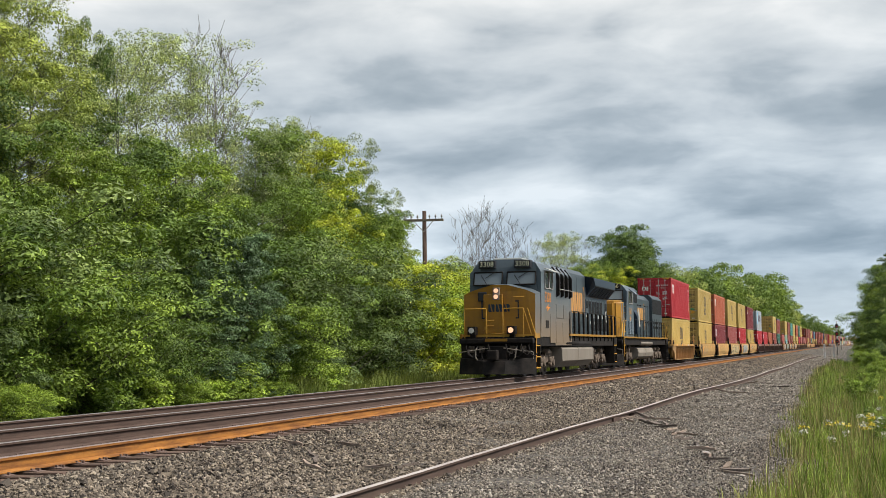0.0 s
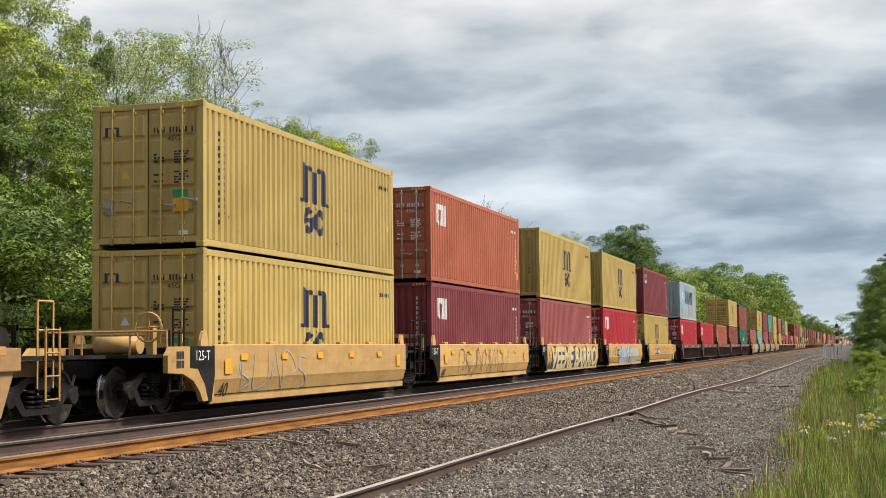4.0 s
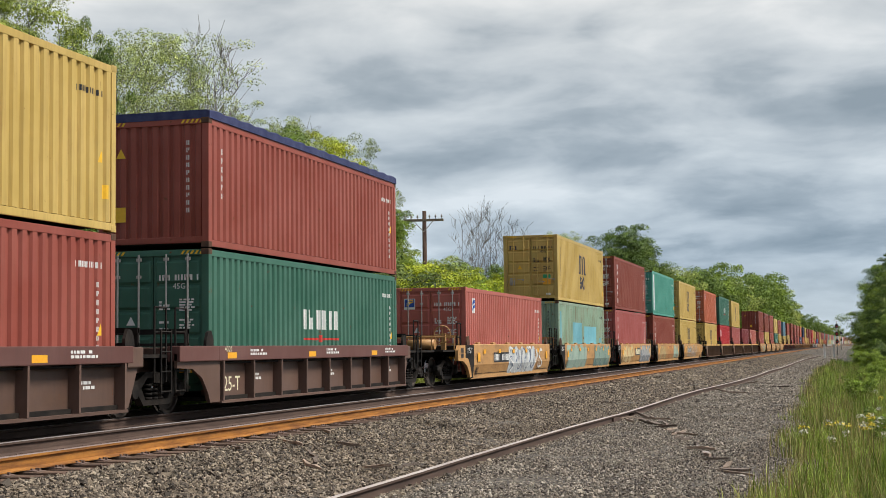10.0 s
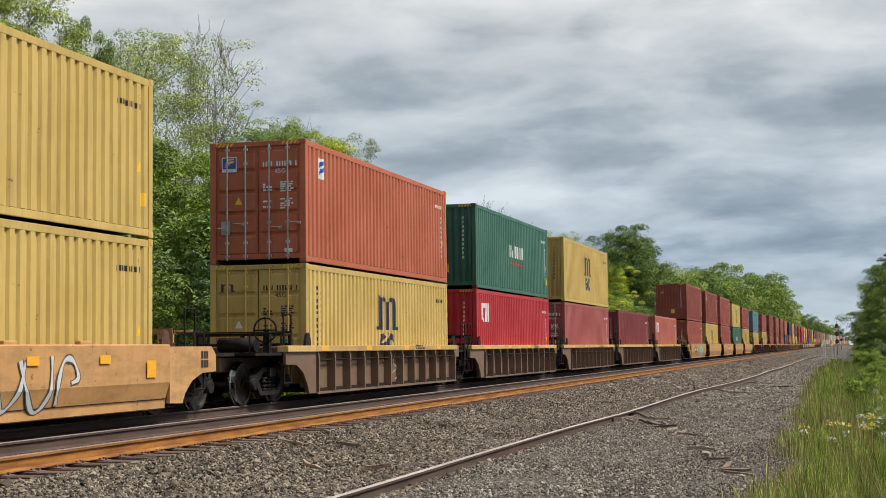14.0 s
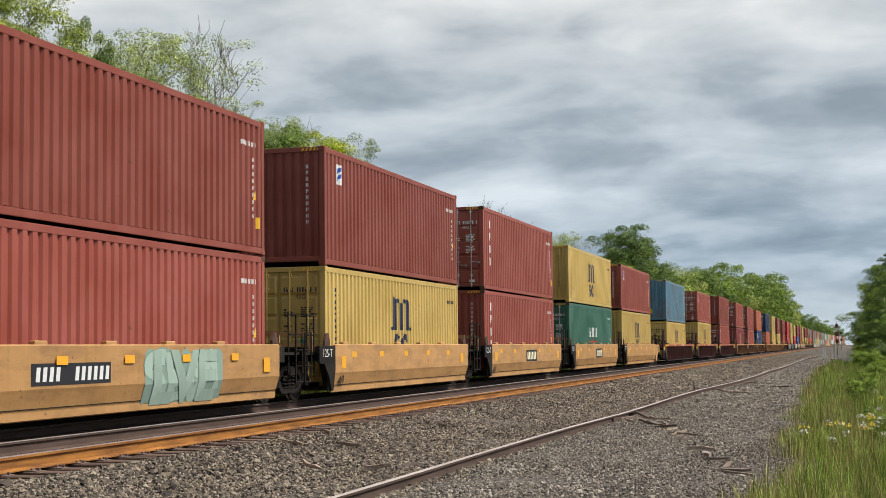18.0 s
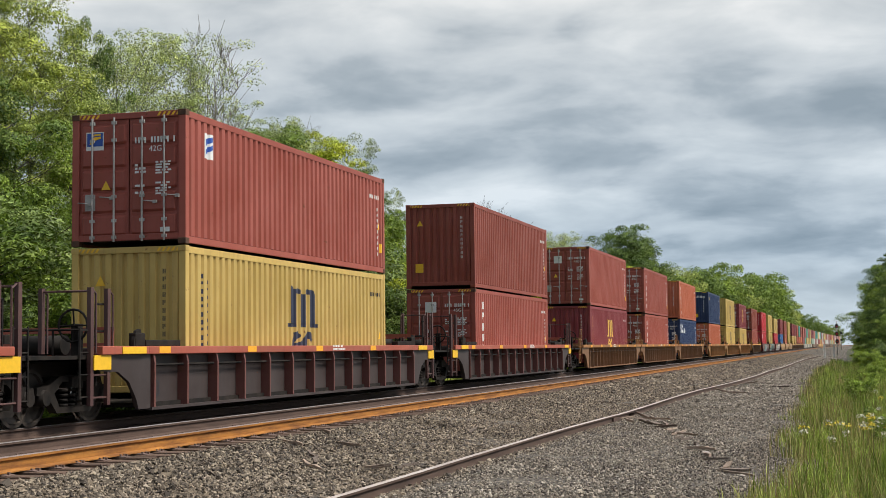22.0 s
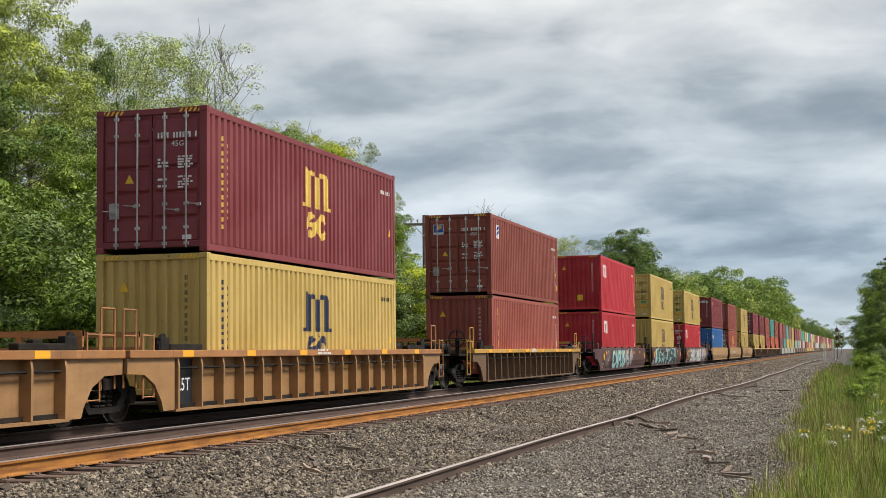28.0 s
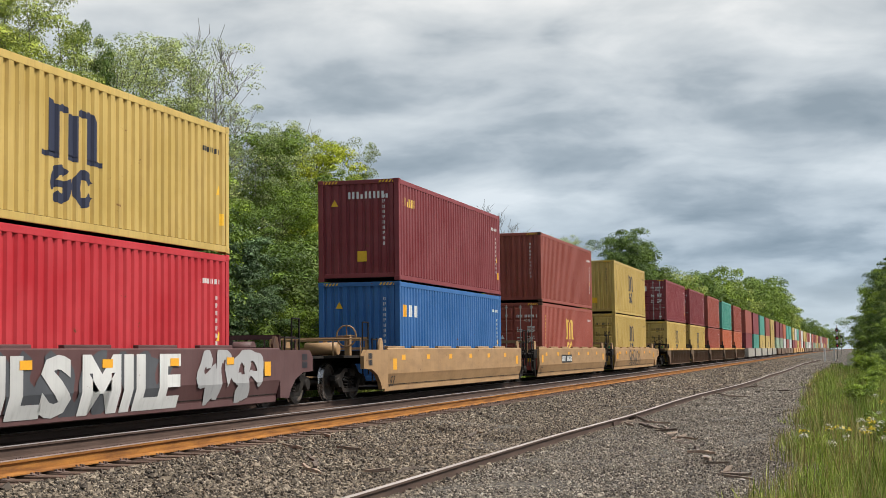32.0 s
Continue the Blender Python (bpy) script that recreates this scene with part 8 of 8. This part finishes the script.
# sprayed pieces on the car sides: start, end, fill, outline, ground, stroke
TAGS = {2: [(1.0, 5.5, "grey", None, None, 0.025)], 3: [(2.0, 9.0, "slate", None, None, 0.02)], 5: [(1.4, 4.2, "slate", None, None, 0.03), (3.5, 6.9, "dusk", None, "mist", 0.02), (5.9, 7.2, "sky", "slate", None, 0.08), (7.2, 10.4, "slate", None, "pale", 0.018)],
        6: [(5.5, 9.5, "slate", None, None, 0.025)], 12: [(4.9, 9.4, "dusk", None, "mist", 0.04), (5.0, 9.2, "white", None, None, 0.05), (9.3, 11.2, "white", None, None, 0.06)], 13: [(0.5, 5.2, "mint", "grey", "sage", 0.19), (7.4, 11.9, "sage", "grey", "teal2", 0.17)], 14: [(0.8, 4.6, "cream", "tan", None, 0.19), (7.4, 11.9, "grey", "slate", "steel", 0.14)],
        15: [(1.0, 4.4, "cream", "slate", None, 0.12), (5.0, 8.6, "red", None, None, 0.03), (8.6, 11.6, "mint", None, None, 0.16)], 16: [(2.0, 9.0, "white", "slate", None, 0.05)], 17: [(6.2, 7.4, "white", None, None, 0.02)], 22: [(6.2, 9.4, "mint", "sage", "sage", 0.15)], 31: [(3.0, 8.0, "grey", None, None, 0.02)],
        37: [(-0.9, 0.9, "white", None, None, 0.03), (1.2, 5.6, "slate", None, None, 0.24), (5.8, 8.8, "grey", "white", None, 0.10)], 38: [(-1.4, 0.4, "white", None, None, 0.025), (-0.4, 11.4, "aqua", None, None, 0.24), (0.2, 11.2, "black", "aqua", None, 0.14)], 39: [(1.0, 9.4, "slate", None, None, 0.24), (10.2, 13.4, "grey", None, None, 0.20), (-1.0, 1.0, "cream", None, None, 0.05)], 42: [(3.0, 8.0, "slate", None, None, 0.06)]}
random_tail = random.Random(21)
for k in range(30):
    prev = UNITS[-1][0]
    step = 19.6 if len(UNITS) % 5 == 2 else 15.75
    UNITS.append((prev + step, random_tail.choice(["Erib", "Gsmooth", "Ysmooth"]) if step > 19 else UNITS[-1][1],
                  random_tail.choice(["Bp", "Yp", "Op", "Mp", "Wp", "Bp", "Tp"]) + " none", random_tail.choice(["Yp", "Bp", "Op", "Wp", "Mp", "Ap"]) + " none"))




def big_letters(car, text, y0, y1, tone="cream", ground="slate"):
    """Cream block letters on a sprayed dark ground over the whole car side, bent with the wall's lower fold."""
    if ground:
        graffiti(car, y0, y1, 4, HALF, 0.20, 1.20, ground, None, ground, 0.03)
    ob = words("graffiti_letters", text, 1.0, spray_paint(tone), car, pose(0, 0, 0), "pale sprayed block letters", 0.045)
    me = ob.data
    xs, zs = [v.co.x for v in me.vertices], [v.co.y for v in me.vertices]
    kx, kz = (y1 - y0) / (max(xs) - min(xs)), 0.98 / (max(zs) - min(zs))
    bm = bmesh.new()
    bm.from_mesh(me)
    bmesh.ops.bisect_plane(bm, geom=bm.verts[:] + bm.edges[:] + bm.faces[:], plane_co=(0, min(zs) + 0.38 / kz, 0), plane_no=(0, 1, 0))
    for v in bm.verts:
        y, z = y0 + (v.co.x - min(xs)) * kx, 0.22 + (v.co.y - min(zs)) * kz
        v.co = (HALF + 0.022 - 0.30 * max(0, 0.60 - z), y, z)
    bmesh.ops.recalc_face_normals(bm, faces=bm.faces[:])
    for f in bm.faces:
        if f.normal.x < 0:
            f.normal_flip()
    bm.to_mesh(me)
    bm.free()


def build_train():
    for i, (s, style, upper, lower) in enumerate(UNITS):
        detail = i < 47
        nxt = UNITS[i + 1][0] - s if i + 1 < len(UNITS) else 25
        prv = s - UNITS[i - 1][0] if i else 25
        link = 20.6 if STYLES[style][0] else 17.0
        first, last = prv > link or i == 0, nxt > link
        if style == "Drib53":
            first = last = True
        car = well_car(style, s, first, last, nxt, detail, i)
        TRAIN.append((car, s, 0.0))
        z = 0.30
        for spec, up in ((lower, False), (upper, True)):
            if not spec:
                continue
            code, brand = spec.split()
            high = code[0].isupper()
            box_ = container(code[0].upper(), code[1], high, brand, detail, s, z, i * 2 + up)
            TRAIN.append((box_, s, z))
            z += (HIGH if high else LOW) + 0.025
        if i + 1 in TAGS and detail:
            for k, (a, b, fill, line, back, fat) in enumerate(TAGS[i + 1]):
                graffiti(car, a, b, i + 3 + k, (HALF if STYLES[style][1] else HALF - 0.213) + 0.006 * k, 0.24, 1.20, fill, line, back, fat)
        if i == 21:
            big_letters(car, "LVE", 6.5, 9.1, "mint", None)
        if i == 36:
            big_letters(car, "CAPUS", 1.3, 5.7, "aqua", None)
        if i == 38:
            big_letters(car, "EMILS", 1.0, 5.6, "white", None)
            big_letters(car, "MILE", 5.9, 9.4, "white", None)
        if i == 3:
            big_letters(car, "VEEME BARRIO", 0.75, 11.75)
        if i + 1 in (24, 25, 14) and detail:
            mark("owner_plate", "tplate", lambda bm: flat(bm, -0.95, 0.95, -0.22, 0.22), M_black, car, HALF + 0.004, 6.3, 0.86)
            mark("owner_mark", "tplate2", blocky(0.46, 0.29, 0.09), M_cream, car, HALF + 0.007, 5.52, 0.715)
        if STYLES[style][1] and detail and i + 1 in (5, 6, 12, 16, 22, 27, 41):
            mark("number_plate", "nplate", lambda bm: flat(bm, 0, 2.4, -0.17, 0.17), M_black, car, HALF + 0.004, 2.6, 0.84)
            mark("plate_writing", "nplate2", lambda bm: [poly(bm, [(0.12 + 0.19 * q, -0.11), (0.23 + 0.19 * q, -0.11), (0.26 + 0.19 * q, 0.11), (0.15 + 0.19 * q, 0.11)]) for q in range(12) if q not in (4, 5)], M_white, car, HALF + 0.007, 2.6, 0.84)


# ---- lineside ----
def build_lineside():
    pole = thing("utility_pole", "dark weathered wooden utility pole with a crossarm and insulators", "utility pole", where=pose(-20, 67.6, -0.85))
    bm = bmesh.new()
    rod(bm, (0, 0, -0.5), (0, 0, 8.87), 0.145, 10, 0.10)
    part("mast", bm, surface("tarred_pole", (0.060, 0.036, 0.028), (0.10, 0.065, 0.05), 0.85, 3, 25, 0.5, 0.01, stretch=(6, 6, 1)), pole)
    bm = bmesh.new()
    bevelled(bm, -1.0, 1.0, -0.06, 0.06, 8.34, 8.46, 0.01)
    part("crossarm", bm, M_oldwood, pole, "", pose(0, -0.15, 0, 0, 0, 8))
    bm = bmesh.new()
    rod(bm, (-0.5, -0.15, 8.36), (0, -0.15, 7.82), 0.02, 5)
    rod(bm, (0.5, -0.15, 8.36), (0, -0.15, 7.82), 0.02, 5)
    part("brace", bm, M_steel, pole)
    for x in (-0.9, -0.6, -0.3, 0.3, 0.6, 0.9):
        bm = bmesh.new()
        rod(bm, (x, -0.15 + x * 0.14, 8.46), (x, -0.15 + x * 0.14, 8.54), 0.02, 6)
        rod(bm, (x, -0.15 + x * 0.14, 8.54), (x, -0.15 + x * 0.14, 8.67), 0.055, 8, 0.03)
        part("insulator", bm, M_steel, pole)
    for y, x, top, heads in ((260, -1.36, 6.0, (2.40, 3.75, 5.1)), (450, -1.1, 6.6, (3.2, 5.3))):
        sig = thing("signal_mast", "railway signal mast with dark heads showing red", "railway signal", "signals", where=pose(x, y, -0.8))
        bm = bmesh.new()
        rod(bm, (0, 0, 0), (0, 0, top), 0.09, 8)
        part("mast", bm, M_steel, sig)
        for k, z in enumerate(heads):
            bm = bmesh.new()
            prism(bm, [(0.30 * math.cos(2 * math.pi * q / 14), z + 0.40 * math.sin(2 * math.pi * q / 14)) for q in range(14)], -0.22, -0.16)
            box(bm, -0.2, 0.2, -0.17, 0.12, z - 0.3, z + 0.3)
            head = part("signal_head", bm, M_black, sig)
            if y < 300:
                bm = bmesh.new()
                rod(bm, (0, -0.25, z - 0.05), (0, -0.222, z - 0.05), 0.085, 10)
                part("lens", bm, plain("red_lamp", (0.6, 0.02, 0.02), 0.3, 0, 0.8, (1, 0.05, 0.03)), head, "lit red lens")
    for x, y in ((-2.6, 190), (-1.5, 205)):
        post = new("marker_post", simple("marker_post", (-0.12, 0.12, -0.05, 0.05, -0.1, 1.9), bevel=0.02, mat=M_white))
        post.matrix_basis = pose(x, y, -0.75)
        tagged(post, "white wooden marker post beside the ballast", "marker post", "marker posts")


def build_backdrop():
    """The cloud layer over the line, far behind everything; it drifts slowly with the wind."""
    bm = bmesh.new()
    R = 3600.0
    rows = []
    for j in range(13):
        el = radians(-3 + 40 * j / 12)
        rows.append([bm.verts.new((R * math.cos(el) * math.sin(a), R * math.cos(el) * math.cos(a), R * math.sin(el))) for a in [radians(-58 + 96 * i / 32) for i in range(33)]])
    for a, b in zip(rows, rows[1:]):
        for i in range(32):
            bm.faces.new((a[i], a[i + 1], b[i + 1], b[i])).smooth = True
    me = bpy.data.meshes.new("backdrop")
    bm.to_mesh(me)
    bm.free()
    m, nt, bsdf = material("cloud_layer")
    nt.nodes.remove(bsdf)
    em = nt.nodes.new("ShaderNodeEmission")
    tc = nt.nodes.new("ShaderNodeTexCoord")
    nt.links.new(cloud_nodes(nt, tc.outputs["Object"]), em.inputs[0])
    em.inputs[1].default_value = 0.99
    nt.links.new(em.outputs[0], nt.nodes["Material Output"].inputs[0])
    me.materials.append(m)
    return tagged(new("backdrop", me), "overcast sky of grey and white cloud rolls", "sky", kind="structure")


build_ground()
build_tracks()
build_loose_rail()
build_stones()
build_debris()
build_grass()
build_plants()
build_lineside()
SKY = build_backdrop()
lead_loco(53.75)
second_loco(76.9)
build_train()


def motions():
    for ob, s, z in TRAIN:
        rows = []
        for k in range(17):
            t = LONG * k / 16
            y = s - SPEED * t
            rows.append((t, pose(TRACK_X + curve(y), y, z, 0, 0, -math.degrees(max(0, y - 300) / 26000))))
        walk(ob, rows if s > 280 else [rows[0], rows[-1]])
    walk(SKY, [(0, pose(0, 0, 0)), (LONG, pose(0, 0, 0, 0, 0, 2.1))])
    turn = math.degrees(SPEED / WHEEL_R) / FPS
    walk(WHEELS[0], [(k / FPS, pose(0, 0, 0, turn * k)) for k in range(int(LONG * FPS) + 1)])
    big = math.degrees(SPEED / LOCO_R) / FPS
    walk(LOCO_WHEELS[0], [(k / FPS, pose(0, 0, 0, big * k)) for k in range(int(LONG * FPS) + 1)])
    for group in (WHEELS, LOCO_WHEELS):          # wheels of one size turn alike
        keys = group[0].animation_data
        for w in group[1:]:
            w.rotation_mode = "QUATERNION"
            own = w.animation_data_create()
            own.action = keys.action
            own.action_slot = keys.action_slot


motions()
